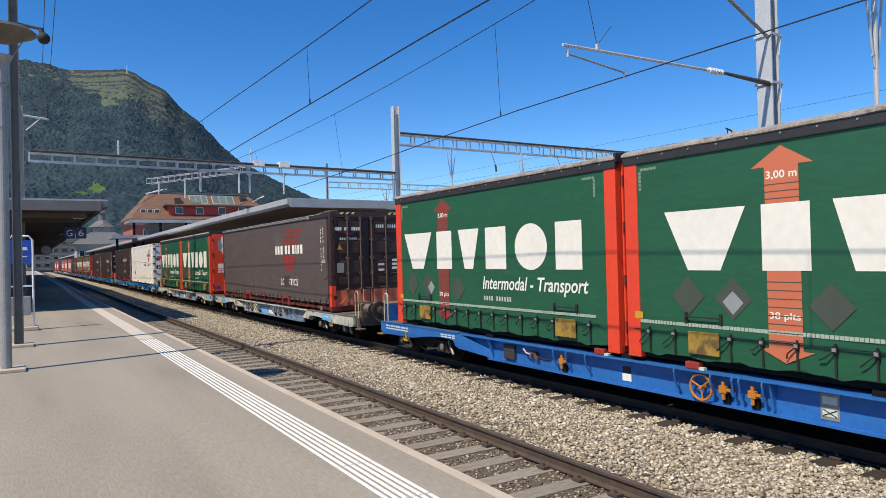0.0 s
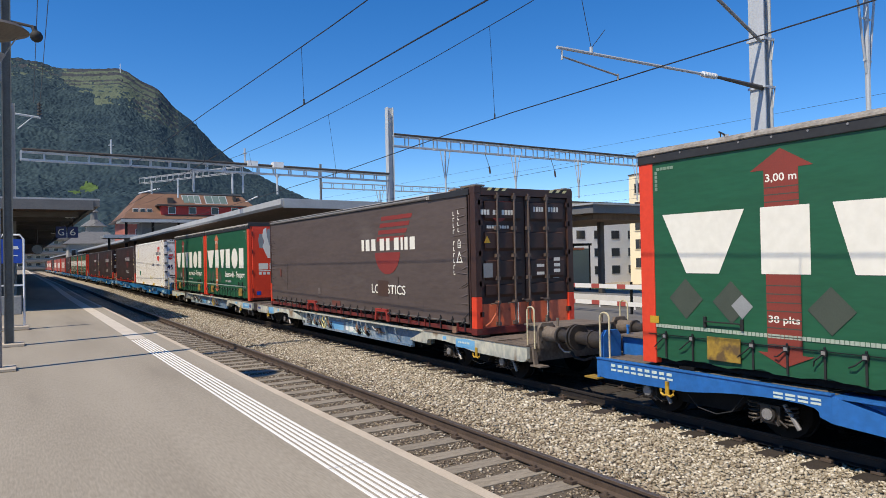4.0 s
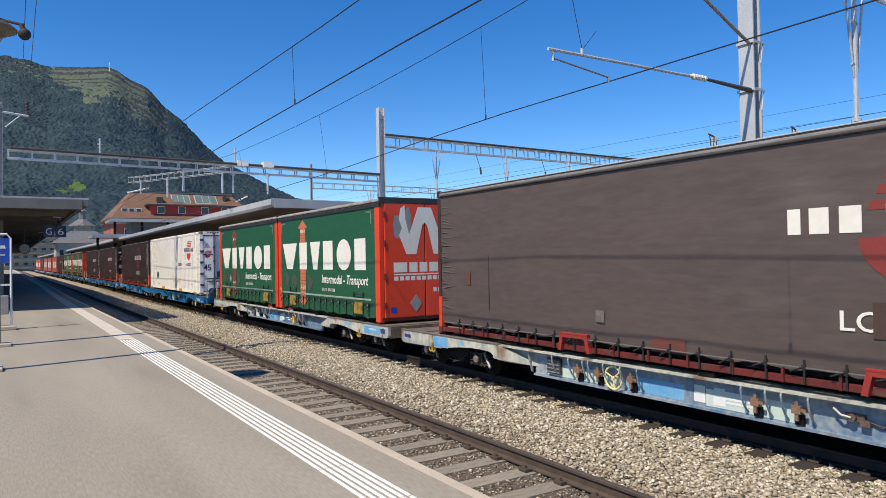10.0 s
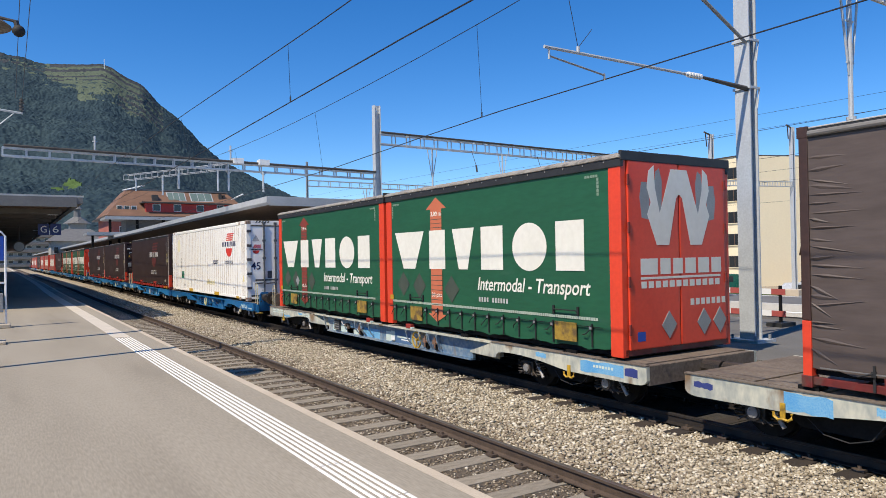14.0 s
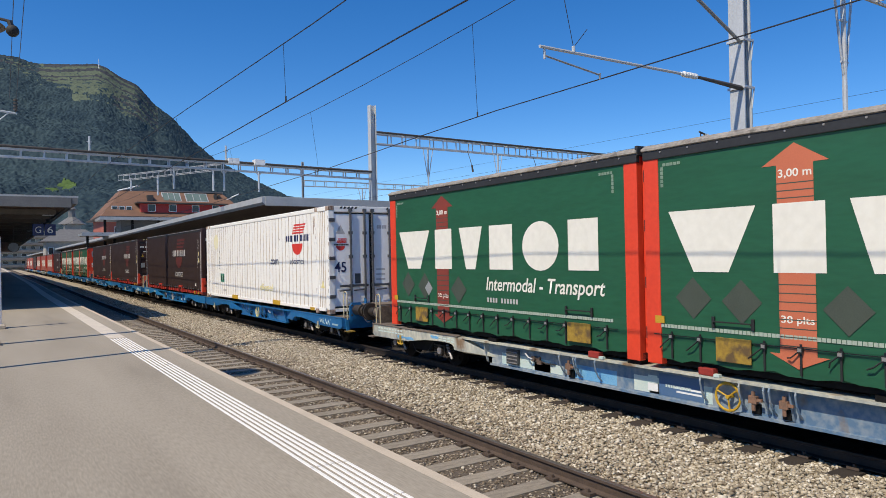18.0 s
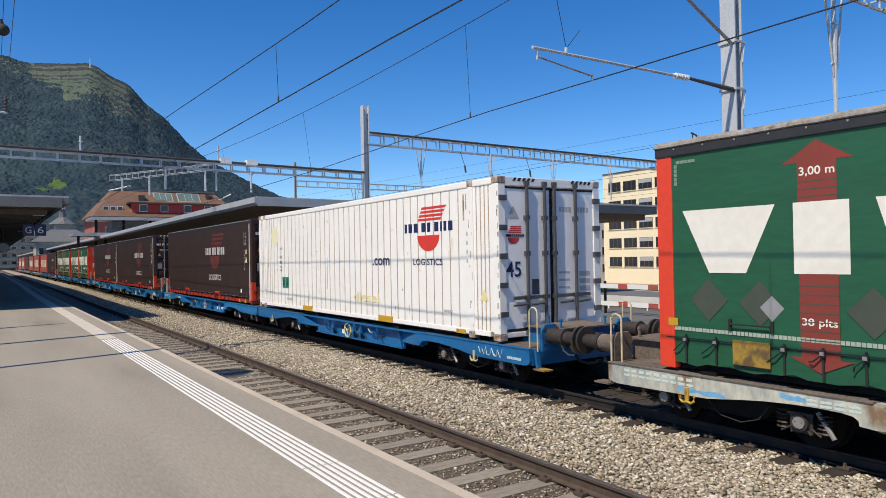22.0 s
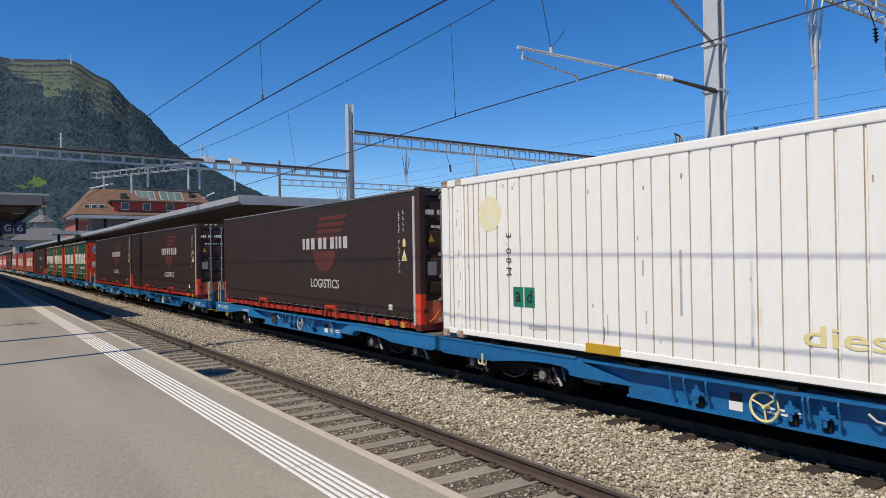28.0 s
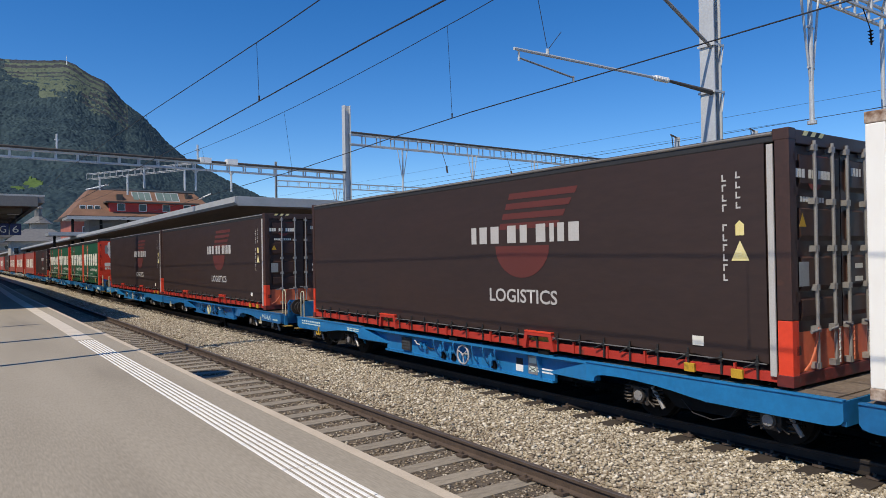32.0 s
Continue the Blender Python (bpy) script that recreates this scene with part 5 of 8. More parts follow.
BRAND_DULL = surf("dull_red_print", (0.25, 0.035, 0.027), (0.20, 0.030, 0.024), 0.55, scale=1)
BRAND_FAINT = surf("faint_red_print", (0.125, 0.027, 0.021), (0.10, 0.024, 0.019), 0.55, scale=1)
ARROW_DULL = surf("faded_red_print", (0.25, 0.042, 0.026), (0.19, 0.036, 0.024), 0.55, scale=1)
ARROW = surf("salmon_print", (0.56, 0.155, 0.075), (0.50, 0.135, 0.065), 0.55, scale=1)
DIAMOND = surf("grey_green_patch", (0.062, 0.075, 0.055), (0.05, 0.062, 0.046), 0.6)
DIAMOND_LIGHT = surf("grey_placard_holder", (0.30, 0.31, 0.31), (0.24, 0.25, 0.25), 0.4, scale=3)
YELLOW = surf("yellow_steel", (0.55, 0.33, 0.025), (0.45, 0.26, 0.02), 0.5, scale=3, spot=(0.2, 0.12, 0.02), spot_scale=4)
YELLOW_DIRTY = surf("dirty_yellow_plate", (0.39, 0.245, 0.032), (0.22, 0.135, 0.024), 0.65, scale=3, fine=16, spot=(0.12, 0.075, 0.03), spot_at=0.52, spot_scale=3.5)
YELLOW_FADED = surf("faded_yellow_print", (0.74, 0.62, 0.22), (0.76, 0.68, 0.40), 0.5, scale=3)
SUN_PRINT = surf("pale_yellow_print", (0.80, 0.70, 0.34), (0.79, 0.75, 0.60), 0.5, scale=7, fine=20, spot=(0.78, 0.75, 0.66), spot_at=0.54, spot_scale=5)
GREEN_PRINT = surf("green_print", (0.015, 0.20, 0.12), None, 0.5)
ROOF_TARP = surf("grey_roof_tarpaulin", (0.095, 0.088, 0.08), (0.05, 0.047, 0.043), 0.6, scale=3, fine=20, bump=0.01, bump_scale=7, spot=(0.21, 0.19, 0.165), spot_scale=5)
ROOF_PALE = surf("pale_roof_tarpaulin", (0.36, 0.325, 0.28), (0.20, 0.178, 0.152), 0.6, scale=4, fine=25, bump=0.012, bump_scale=8, spot=(0.16, 0.14, 0.12), spot_at=0.55, spot_scale=7)
ROOF_BLACK = surf("black_roof_band", (0.030, 0.030, 0.031), (0.020, 0.020, 0.021), 0.55, scale=2, fine=15)
STRAP = surf("black_strap", (0.018, 0.018, 0.018), None, 0.7)
STRAP_GREY = surf("grey_strap", (0.17, 0.165, 0.16), None, 0.7)
REFLECT = surf("reflective_tape", (0.40, 0.46, 0.38), (0.33, 0.39, 0.31), 0.35, scale=20)
REFLECT_DIM = surf("dull_reflective_tape", (0.24, 0.32, 0.24), (0.15, 0.23, 0.16), 0.4, scale=25)
LOCK_ROD = surf("lock_rod_zinc", (0.33, 0.315, 0.30), (0.26, 0.245, 0.235), 0.45, metal=0.3, scale=6)
BLUE_B = surf("bright_blue_wagon_paint", (0.026, 0.150, 0.46), (0.020, 0.112, 0.33), 0.42, scale=1.2, fine=12, spot=(0.04, 0.11, 0.27), spot_at=0.68, spot_scale=3)
BLUE_C = surf("mid_blue_wagon_paint", (0.013, 0.145, 0.36), (0.010, 0.108, 0.265), 0.42, scale=1.2, fine=12, spot=(0.05, 0.10, 0.16), spot_at=0.70, spot_scale=3)
BLUE_D = surf("sky_blue_wagon_paint", (0.016, 0.185, 0.43), (0.013, 0.145, 0.34), 0.42, scale=1.2, fine=12, spot=(0.05, 0.13, 0.2), spot_at=0.70, spot_scale=3)
PALE_W = surf("weathered_pale_wagon_paint", (0.57, 0.55, 0.44), (0.30, 0.315, 0.285), 0.6, scale=1.9, fine=12, spot=(0.21, 0.135, 0.075), spot_at=0.58, spot_scale=2.2, stretch=(1, 1, 0.5))
GREY_W = surf("weathered_grey_blue_girder", (0.10, 0.175, 0.27), (0.34, 0.365, 0.36), 0.6, scale=0.7, fine=10, spot=(0.20, 0.15, 0.11), spot_at=0.62, spot_scale=2)
SPRAY_BLUE = surf("sprayed_light_blue", (0.08, 0.30, 0.58), (0.22, 0.45, 0.62), 0.6, scale=3)
SPRAY_NAVY_PANEL = surf("faded_panel_blue", (0.06, 0.13, 0.26), (0.09, 0.16, 0.27), 0.6, scale=3)
SPRAY_NAVY = surf("sprayed_navy", (0.035, 0.05, 0.20), None, 0.6, scale=3)
SPRAY_PALE = surf("sprayed_pale", (0.62, 0.66, 0.58), (0.45, 0.58, 0.55), 0.6, scale=3)
DECK = surf("rusty_deck", (0.185, 0.148, 0.115), (0.105, 0.08, 0.062), 0.85, scale=2, fine=20, bump=0.004)
HAND_RAIL = surf("cream_hand_rail", (0.62, 0.55, 0.36), (0.46, 0.38, 0.22), 0.5, scale=6)
ORANGE = surf("orange_lever_paint", (0.52, 0.20, 0.025), (0.44, 0.16, 0.02), 0.5)
BUFFER = surf("greasy_buffer", (0.085, 0.068, 0.055), (0.035, 0.032, 0.03), 0.5, metal=0.4, scale=4)


BRACKET_RUST = surf("rusty_orange_bracket", (0.27, 0.145, 0.088), (0.15, 0.09, 0.06), 0.75, scale=6, fine=30)
PATCH_BROWN = surf("brown_repair_patch", (0.082, 0.044, 0.030), (0.058, 0.034, 0.025), 0.5, scale=3)
PATCH_RED = surf("faded_red_patch", (0.17, 0.045, 0.032), (0.12, 0.045, 0.034), 0.6, scale=3)
RED_RAIL = surf("bright_red_rail", (0.46, 0.036, 0.02), (0.36, 0.03, 0.018), 0.5, scale=3, spot=(0.16, 0.04, 0.03), spot_at=0.64, spot_scale=4)
LINE_DARK = surf("dark_brown_line", (0.045, 0.033, 0.029), (0.06, 0.045, 0.039), 0.6, scale=4)
SCUFF_BROWN = surf("rubbed_tarpaulin", (0.20, 0.175, 0.16), (0.12, 0.092, 0.08), 0.6, scale=7, fine=25)
DOOR_RED = surf("brick_red_door_paint", (0.74, 0.17, 0.075), (0.62, 0.135, 0.06), 0.5, scale=2, fine=15, spot=(0.22, 0.05, 0.03), spot_at=0.66, spot_scale=4)
RED_POCKET = surf("dusty_red_pocket", (0.34, 0.035, 0.025), (0.24, 0.028, 0.02), 0.55, scale=3)
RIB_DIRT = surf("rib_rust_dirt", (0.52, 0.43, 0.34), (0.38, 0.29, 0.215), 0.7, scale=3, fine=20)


ROD_DARK = surf("dark_lock_rod", (0.105, 0.105, 0.11), (0.07, 0.07, 0.075), 0.5, metal=0.3, scale=6)
ROD_BROWN = surf("worn_brown_rod", (0.17, 0.125, 0.10), (0.10, 0.07, 0.055), 0.5, metal=0.2, scale=8)
SCUFF_SHADE = surf("grey_scuff_and_shadow", (0.52, 0.50, 0.47), (0.40, 0.38, 0.36), 0.6, scale=9)


class Body:
    """Something carried by the train: local y runs from the front (-) to the rear (+), -x is the platform side."""

    def __init__(self, name, length, label, category, group=""):
        self.t = thing(name, Matrix(), label, category, group)
        self.L, self.h, self.shift, self.k, self.proud = length, length / 2, 0.0, 1.0, False

    def at(self, d):
        return (d - self.h - self.shift) * self.k

    def block(self, name, material, x0, x1, d0, d1, z0, z1, label="", w=0.0, parent=None):
        bm = bmesh.new()
        box(bm, x0, x1, self.at(d0), self.at(d1), z0, z1)
        if w:
            bevel(bm, w, 2)
        return part(name, bm, material, parent or self.t, label)

    def flat(self, x):
        """Prints on the tarpaulin lie close above one another."""
        return -1.2505 + (x + 1.2505) * 0.35 if -1.27 < x < -1.2505 and not self.proud else x

    def decal(self, name, material, d0, d1, z0, z1, x=-1.252, label="", parent=None):
        x = self.flat(x)
        return self.block(name, material, x - 0.0012, x, d0, d1, z0, z1, label, 0, parent)

    def shape(self, name, material, pts, x=-1.252, label="", parent=None):
        x = self.flat(x)
        bm = bmesh.new()
        prism(bm, [(self.at(d), z) for d, z in pts], "x", x - 0.0012, x)
        return part(name, bm, material, parent or self.t, label)

    def end_shape(self, name, material, pts, y, label="", thick=0.0015):
        """A flat shape on the front end: across from the platform side, height."""
        bm = bmesh.new()
        prism(bm, [(a - 1.25, z) for a, z in pts], "y", y - thick, y)
        return part(name, bm, material, self.t, label)

    def words(self, name, text, material, d_left, d_right, z0, z1, x=-1.2565, shear=0.0, weight=0.012, turn=0):
        x = self.flat(x)
        w, h = abs(d_left - d_right), z1 - z0
        if turn:
            me = text_mesh(name, text, h, w, material, weight=weight)
        else:
            me = text_mesh(name, text, w, h, material, shear=shear, weight=weight)
        ob = part(name, me, material, self.t)
        ob.matrix_basis = Matrix.Translation((x, self.at((d_left + d_right) / 2), (z0 + z1) / 2)) @ FACE_CAMERA_SIDE @ Matrix.Rotation(radians(turn), 4, "Y")
        return ob

    def end_words(self, name, text, material, a0, a1, z0, z1, y, weight=0.012):
        ob = part(name, text_mesh(name, text, abs(a1 - a0), z1 - z0, material, weight=weight), material, self.t)
        ob.matrix_basis = Matrix.Translation(((a0 + a1) / 2 - 1.25, y, (z0 + z1) / 2))
        return ob

    def curtain(self, material, d0, d1, z0, z1, x, name="curtain", sag=0.0028, hem=5.0, gather=0.0):
        """A hanging sheet with shallow folds, closed behind."""
        ny, nz = max(int((d1 - d0) / 0.16), 8), 14 if gather == 0 else 48
        s = -1 if x < 0 else 1
        rng = random.Random(int(d1 * 100) + int(x * 10))
        ph = [rng.uniform(0, 6.28) for _ in range(6)]
        verts, faces = [], []
        for i in range(ny + 1):
            for j in range(nz + 1):
                d, z = d0 + (d1 - d0) * i / ny, z0 + (z1 - z0) * j / nz
                low = (1 - j / nz) ** 3
                k = 0.35 * math.sin(d * 2.1 + ph[0]) + 0.3 * math.sin(d * 5.3 + ph[1] + z) + 0.25 * math.sin(z * 6 + ph[2]) * math.sin(d * 0.9 + ph[3])
                k = (k - 0.9) * (0.4 + hem * low)
                k -= gather / sag * (0.5 + 0.5 * math.sin(z * 19 + 1.3 * math.sin(d * 2.0))) * math.exp((d - d1) / 0.8) * math.sin(math.pi * j / nz)
                zz = z - (0.02 * math.sin(d * 7.3 + ph[4]) + 0.012 * math.sin(d * 17 + ph[5])) * (1 if j == 0 else 0)
                verts.append((x - s * (-k) * sag if s < 0 else x + k * sag, self.at(d), zz))
        for i in range(ny):
            for j in range(nz):
                p = i * (nz + 1) + j
                q = (p, p + nz + 1, p + nz + 2, p + 1)
                faces.append(q if s > 0 else q[::-1])
        n0 = len(verts)
        verts += [(x - s * 0.05, self.at(d0), z0), (x - s * 0.05, self.at(d1), z0), (x - s * 0.05, self.at(d1), z1), (x - s * 0.05, self.at(d0), z1)]
        faces.append((n0, n0 + 1, n0 + 2, n0 + 3))
        return raw(name, verts, faces, material, self.t, True)

    def place(self, front, z):
        MOVING.append((self.t, front + self.h * self.k, z))


WIDTHS = (1.0, 0.62, 0.6, 0.68, 0.72, 0.66)
LONG_NAME = ((0.5, "b"), (0.72, "b"), (0.76, "b"), (0.2, "-"), (0.76, "b"), (0.6, "b"), (0.2, "-"), (0.76, "b"), (0.34, "b"), (0.5, "b"), (0.76, "b"))
SHORT_NAME = tuple(zip(WIDTHS, "vbvbob"))


def letter_bars(body, material, d_left, d_right, z0, z1, name_shapes, x=-1.2555, name="letter_bar"):
    """A brand name as plain blocks of its size: bars, wedges and discs."""
    total = sum(w for w, _ in name_shapes) + 0.12 * (len(name_shapes) - 1)
    k = (d_left - d_right) / total
    a = d_left
    for w, kind in name_shapes:
        e = a - w * k

        def f(u):
            return a + (e - a) * u
        if kind == "v":
            body.shape(name, material, [(f(0.0), z1), (f(1.0), z1), (f(0.70), z0), (f(0.30), z0)], x)
        elif kind == "b":
            body.shape(name, material, [(f(0.08), z1), (f(0.86), z1), (f(0.86), z0), (f(0.08), z0)], x)
        elif kind == "o":
            mid, ry, rz = (z0 + z1) / 2, (a - e) / 2, (z1 - z0) / 2
            body.shape(name, material, [((a + e) / 2 + ry * math.cos(q), mid + rz * 1.03 * math.sin(q)) for q in (2 * math.pi * n / 28 for n in range(28))], x)
        a = e - 0.12 * k


def swap_body(label, bright, end="front", shift=0.0):
    L, H = 7.2, 2.98
    b = Body("swap_body", L, label, "swap body", "green swap bodies")
    b.block("core", DARK, -1.18, 1.18, 0.06, L - 0.06, 0.12, H - 0.1, "inner box blackened for the shade below the curtain")
    b.block("floor_frame", DARK, -1.15, 1.15, 0.05, L - 0.05, 0.0, 0.13)
    b.curtain(GREEN, 0.24, L - 0.24, 0.085, H - 0.15, -1.2492, sag=0.002)
    b.curtain(GREEN, 0.3, L - 0.3, 0.17, H - 0.13, 1.245)
    for x0, x1 in ((-1.26, -1.14), (1.14, 1.26)):
        b.block("front_post", RED_STEEL, x0, x1, 0.0, 0.24, 0.0, H - 0.06, "orange red corner post", 0.012)
        b.block("rear_post", RED_STEEL, x0, x1, L - 0.24, L, 0.0, H - 0.06, "orange red corner post", 0.012)
    # roof tarpaulin rolled over the top edge
    bm = bmesh.new()
    n = 26
    rows = []
    for i in range(n + 1):
        d = -0.02 + (L + 0.04) * i / n
        r = random.uniform(-0.005, 0.005)
        rows.append([bm.verts.new((x, b.at(d), z + r)) for x, z in ((-1.262, H - 0.075), (-1.292, H - 0.06), (-1.288, H - 0.03), (-1.2, H + 0.02), (0, H + 0.05), (1.2, H + 0.02), (1.288, H - 0.03), (1.262, H - 0.075))])
    for p, q in zip(rows, rows[1:]):
        for j in range(7):
            bm.faces.new((p[j], p[j + 1], q[j + 1], q[j]))
    bm.faces.new(rows[0]), bm.faces.new(rows[-1])
    part("roof_tarpaulin", bm, ROOF_PALE, b.t, "dusty pale roof tarpaulin")
    for x0, x1 in ((-1.275, -1.2), (1.2, 1.275)):
        b.block("roof_band", ROOF_BLACK, x0, x1, -0.01, L + 0.01, H - 0.19, H - 0.07, "black roof edge band", 0.012)
    b.block("front_band", ROOF_BLACK, -1.27, 1.27, -0.03, 0.02, H - 0.10, H + 0.045, "black roof edge band", 0.012)
    for i in range(16):
        bm = bmesh.new()
        rod(bm, (-1.272, b.at(0.3 + 0.44 * i), H - 0.10), (-1.283, b.at(0.3 + 0.44 * i), H - 0.10), 0.014, 6)
        part("rivet", bm, LOCK_ROD, b.t)
    # red ends with two doors each
    for s, y in ((0, b.at(0.0) + 0.02), (1, b.at(L) - 0.02)):
        for k, (x0, x1) in enumerate(((-1.13, -0.012), (0.012, 1.13))):
            bm = bmesh.new()
            box(bm, x0, x1, y - 0.045 if s == 0 else y - 0.02, y + 0.02 if s == 0 else y + 0.045, 0.1, H - 0.09)
            bevel(bm, 0.02, 2)
            d = part("end_door", bm, RED_STEEL, b.t, "orange red end door")
            if s == 0:
                for z in (0.4, 1.1, 1.9, 2.6):
                    box_bm = bmesh.new()
                    rod(box_bm, (x0 if k == 0 else x1, y - 0.05, z - 0.08), (x0 if k == 0 else x1, y - 0.05, z + 0.08), 0.022, 6)
                    part("hinge", box_bm, RED_FRAME, d)
        b.block("end_sill", RED_FRAME, -1.2, 1.2, 0.0 if s == 0 else L - 0.1, 0.1 if s == 0 else L, 0.02, 0.11)
    ye = b.at(0.0) - 0.026
    if end == "front":
        # emblem of plain light and grey shapes, name as bars
        for m in (1, -1):
            def mirror(pts):
                return [(1.25 + m * (a - 1.25), z) for a, z in pts]
            b.end_shape("emblem_wing", DIAMOND_LIGHT, mirror([(0.40, 2.05), (0.36, 2.35), (0.40, 2.58), (0.52, 2.58), (0.58, 2.3), (0.55, 2.02)]), ye, "grey emblem part", 0.0012)
            b.end_shape("emblem_wing", DIAMOND_LIGHT, mirror([(0.68, 2.5), (0.72, 2.75), (0.80, 2.8), (0.86, 2.6), (0.84, 2.2), (0.80, 2.1)]), ye - 0.001, "grey emblem part", 0.0015)
            b.end_shape("emblem_bar", LETTER, mirror([(0.56, 2.75), (0.68, 2.84), (0.70, 2.5), (0.80, 2.12), (1.06, 2.8), (1.25, 2.8), (1.25, 2.42), (1.18, 2.36), (1.0, 1.64), (0.72, 1.64), (0.52, 2.1), (0.60, 2.28), (0.52, 2.5)]), ye - 0.002, "white emblem part", 0.002)
        total, d = sum(WIDTHS) + 0.8, 0.36
        for w in WIDTHS:
            b.end_shape("letter_bar", LETTER, [(d, 1.2), (d, 1.44), (d + w * 1.9 / total, 1.44), (d + w * 1.9 / total, 1.2)], ye)
            d += (w + 0.16) * 1.9 / total
        b.end_shape("underline", LETTER, [(0.36, 1.13), (0.36, 1.165), (2.24, 1.165), (2.24, 1.13)], ye)
        for i in range(12):
            a = 0.37 + 0.157 * i
            b.end_shape("small_letter_bar", LETTER, [(a, 1.0), (a, 1.1), (a + 0.115, 1.1), (a + 0.115, 1.0)], ye)
        for i in range(7):
            a = 1.48 + 0.13 * i
            b.end_shape("number_bar", LETTER, [(a, 0.70), (a, 0.80), (a + 0.09, 0.80), (a + 0.09, 0.70)], ye)
        for a in (0.97, 1.80, 2.2):
            b.end_shape("placard_holder", DIAMOND_LIGHT, [(a - 0.17, 0.43), (a, 0.64), (a + 0.17, 0.43), (a, 0.22)], ye, "grey diamond placard holder", 0.008)
        b.end_shape("sticker", INFO_BLUE, [(0.27, 0.22), (0.27, 0.36), (0.44, 0.36), (0.44, 0.22)], ye)
    # printing on the platform side
    b.shift = shift
    am = ARROW if bright else ARROW_DULL
    b.shape("arrow_shaft", am, [(5.27, 0.33), (5.27, 2.5), (4.84, 2.5), (4.84, 0.33)], -1.2515, "striped height arrow")
    b.shape("arrow_head", am, [(5.45, 2.5), (5.055, 2.74), (4.66, 2.5)], -1.2515)
    b.shape("arrow_foot", am, [(5.4, 0.33), (4.7, 0.33), (5.055, 0.17)], -1.2515)
    for i in range(12):
        z = 2.28 - 0.085 * i if i < 3 else 1.12 - 0.1 * (i - 3)
        if z > 0.36:
            b.decal("arrow_stripe", DIAMOND, 4.84, 5.27, z, z + 0.012, -1.2545)
    letter_bars(b, LETTER, 6.80, 0.65, 1.26, 2.06, SHORT_NAME)
    b.words("lettering", "Intermodal - Transport", LETTER, 3.6, 0.64, 0.80, 1.12, shear=0.22, weight=0.014)
    b.words("height_mark", "3,00 m", LETTER, 5.25, 4.86, 2.34, 2.45, -1.2575, weight=0.016)
    b.words("load_mark", "38 plts", LETTER, 5.25, 4.86, 0.66, 0.77, -1.2575, weight=0.016)
    for d, z in ((6.44, 0.92), (5.75, 0.9), (4.5, 0.86)):
        b.shape("diamond_patch", DIAMOND, [(d - 0.27, z), (d, z + 0.27), (d + 0.27, z), (d, z - 0.27)], -1.2512)
    if shift:
        b.shape("pale_diamond", DIAMOND_LIGHT, [(5.60, 0.86), (5.75, 1.0), (5.90, 0.86), (5.75, 0.7)], -1.2545)
    if not bright:
        b.shape("pale_diamond", DIAMOND_LIGHT, [(5.45, 0.86), (5.6, 1.0), (5.75, 0.86), (5.6, 0.7)], -1.2545)
    for i in range(11):
        if i != 4:
            b.decal("number_bar", LETTER_GREY, 3.52 - 0.083 * i, 3.57 - 0.083 * i, 0.66, 0.745)
    b.shift = 0.0
    for d0, d1 in ((6.90, 6.60), (0.74, 0.46)):
        e = d0 if d0 > 3 else d1
        bm = bmesh.new()
        for i in range(5):
            u = min(d0, d1) + abs(d0 - d1) * i / 5
            box(bm, -1.2525, -1.2505, b.at(u), b.at(u + abs(d0 - d1) / 5 - 0.01), 2.68, 2.72)
            box(bm, -1.2525, -1.2505, b.at(e - 0.022), b.at(e + 0.022), 2.40 + 0.056 * i, 2.447 + 0.056 * i)
        part("corner_mark", bm, REFLECT_DIM, b.t, "dashed pale corner mark")
    # dashed reflective tape: one mesh
    bm = bmesh.new()
    for i in range(122):
        d = 0.5 + 0.053 * i
        box(bm, -1.2525, -1.2505, b.at(d), b.at(d + 0.045), 0.505, 0.552)
    tagged(part("reflective_tape", bm, REFLECT, b.t, "dashed reflective tape"), kind="stuff")
    # strap row, ratchet straps below the tape
    rng = random.Random(5)
    b.block("lashing_cord", STRAP, -1.268, -1.258, 0.4, L - 0.12, 0.405, 0.415)
    for i in range(15):
        d = 0.62 + 0.44 * i
        if 5.6 < d < 6.15 or 0.95 < d < 1.5:
            continue
        bm = bmesh.new()
        x = -1.262
        box(bm, x - 0.006, x + 0.006, b.at(d) - 0.012, b.at(d) + 0.012, 0.10, 0.46)
        box(bm, x - 0.03, x + 0.0, b.at(d) - 0.03, b.at(d) + 0.03, 0.36, 0.43)
        e = d + rng.uniform(0.12, 0.22)
        rod(bm, (x - 0.02, b.at(d), 0.39), (x - 0.04, b.at(d + 0.1), 0.30), 0.009, 5)
        rod(bm, (x - 0.04, b.at(d + 0.1), 0.30), (x - 0.02, b.at(e), 0.27 + rng.uniform(-0.05, 0.03)), 0.009, 5)
        rs = part("ratchet_strap", bm, STRAP, b.t)
        part("buckle", bmesh_box(-1.30, -1.265, b.at(d) - 0.022, b.at(d) + 0.022, 0.375, 0.415), LOCK_ROD, rs)
    for d0, d1 in ((5.70, 6.20), (1.02, 1.54)):
        b.block("grip_plate", YELLOW_DIRTY, -1.285, -1.262, d0 - 0.08, d1 - 0.10, 0.15, 0.45, "dirty yellow lifting plate", 0.008)
        bm = bmesh.new()
        tube(bm, [Vector((-1.262, b.at(d0 - 0.1), 0.60)), Vector((-1.29, b.at(d0 - 0.08), 0.64)), Vector((-1.29, b.at(d1 - 0.08), 0.64)), Vector((-1.262, b.at(d1 - 0.06), 0.60))], 0.010, 5)
        part("tarp_bar", bm, STRAP, b.t)
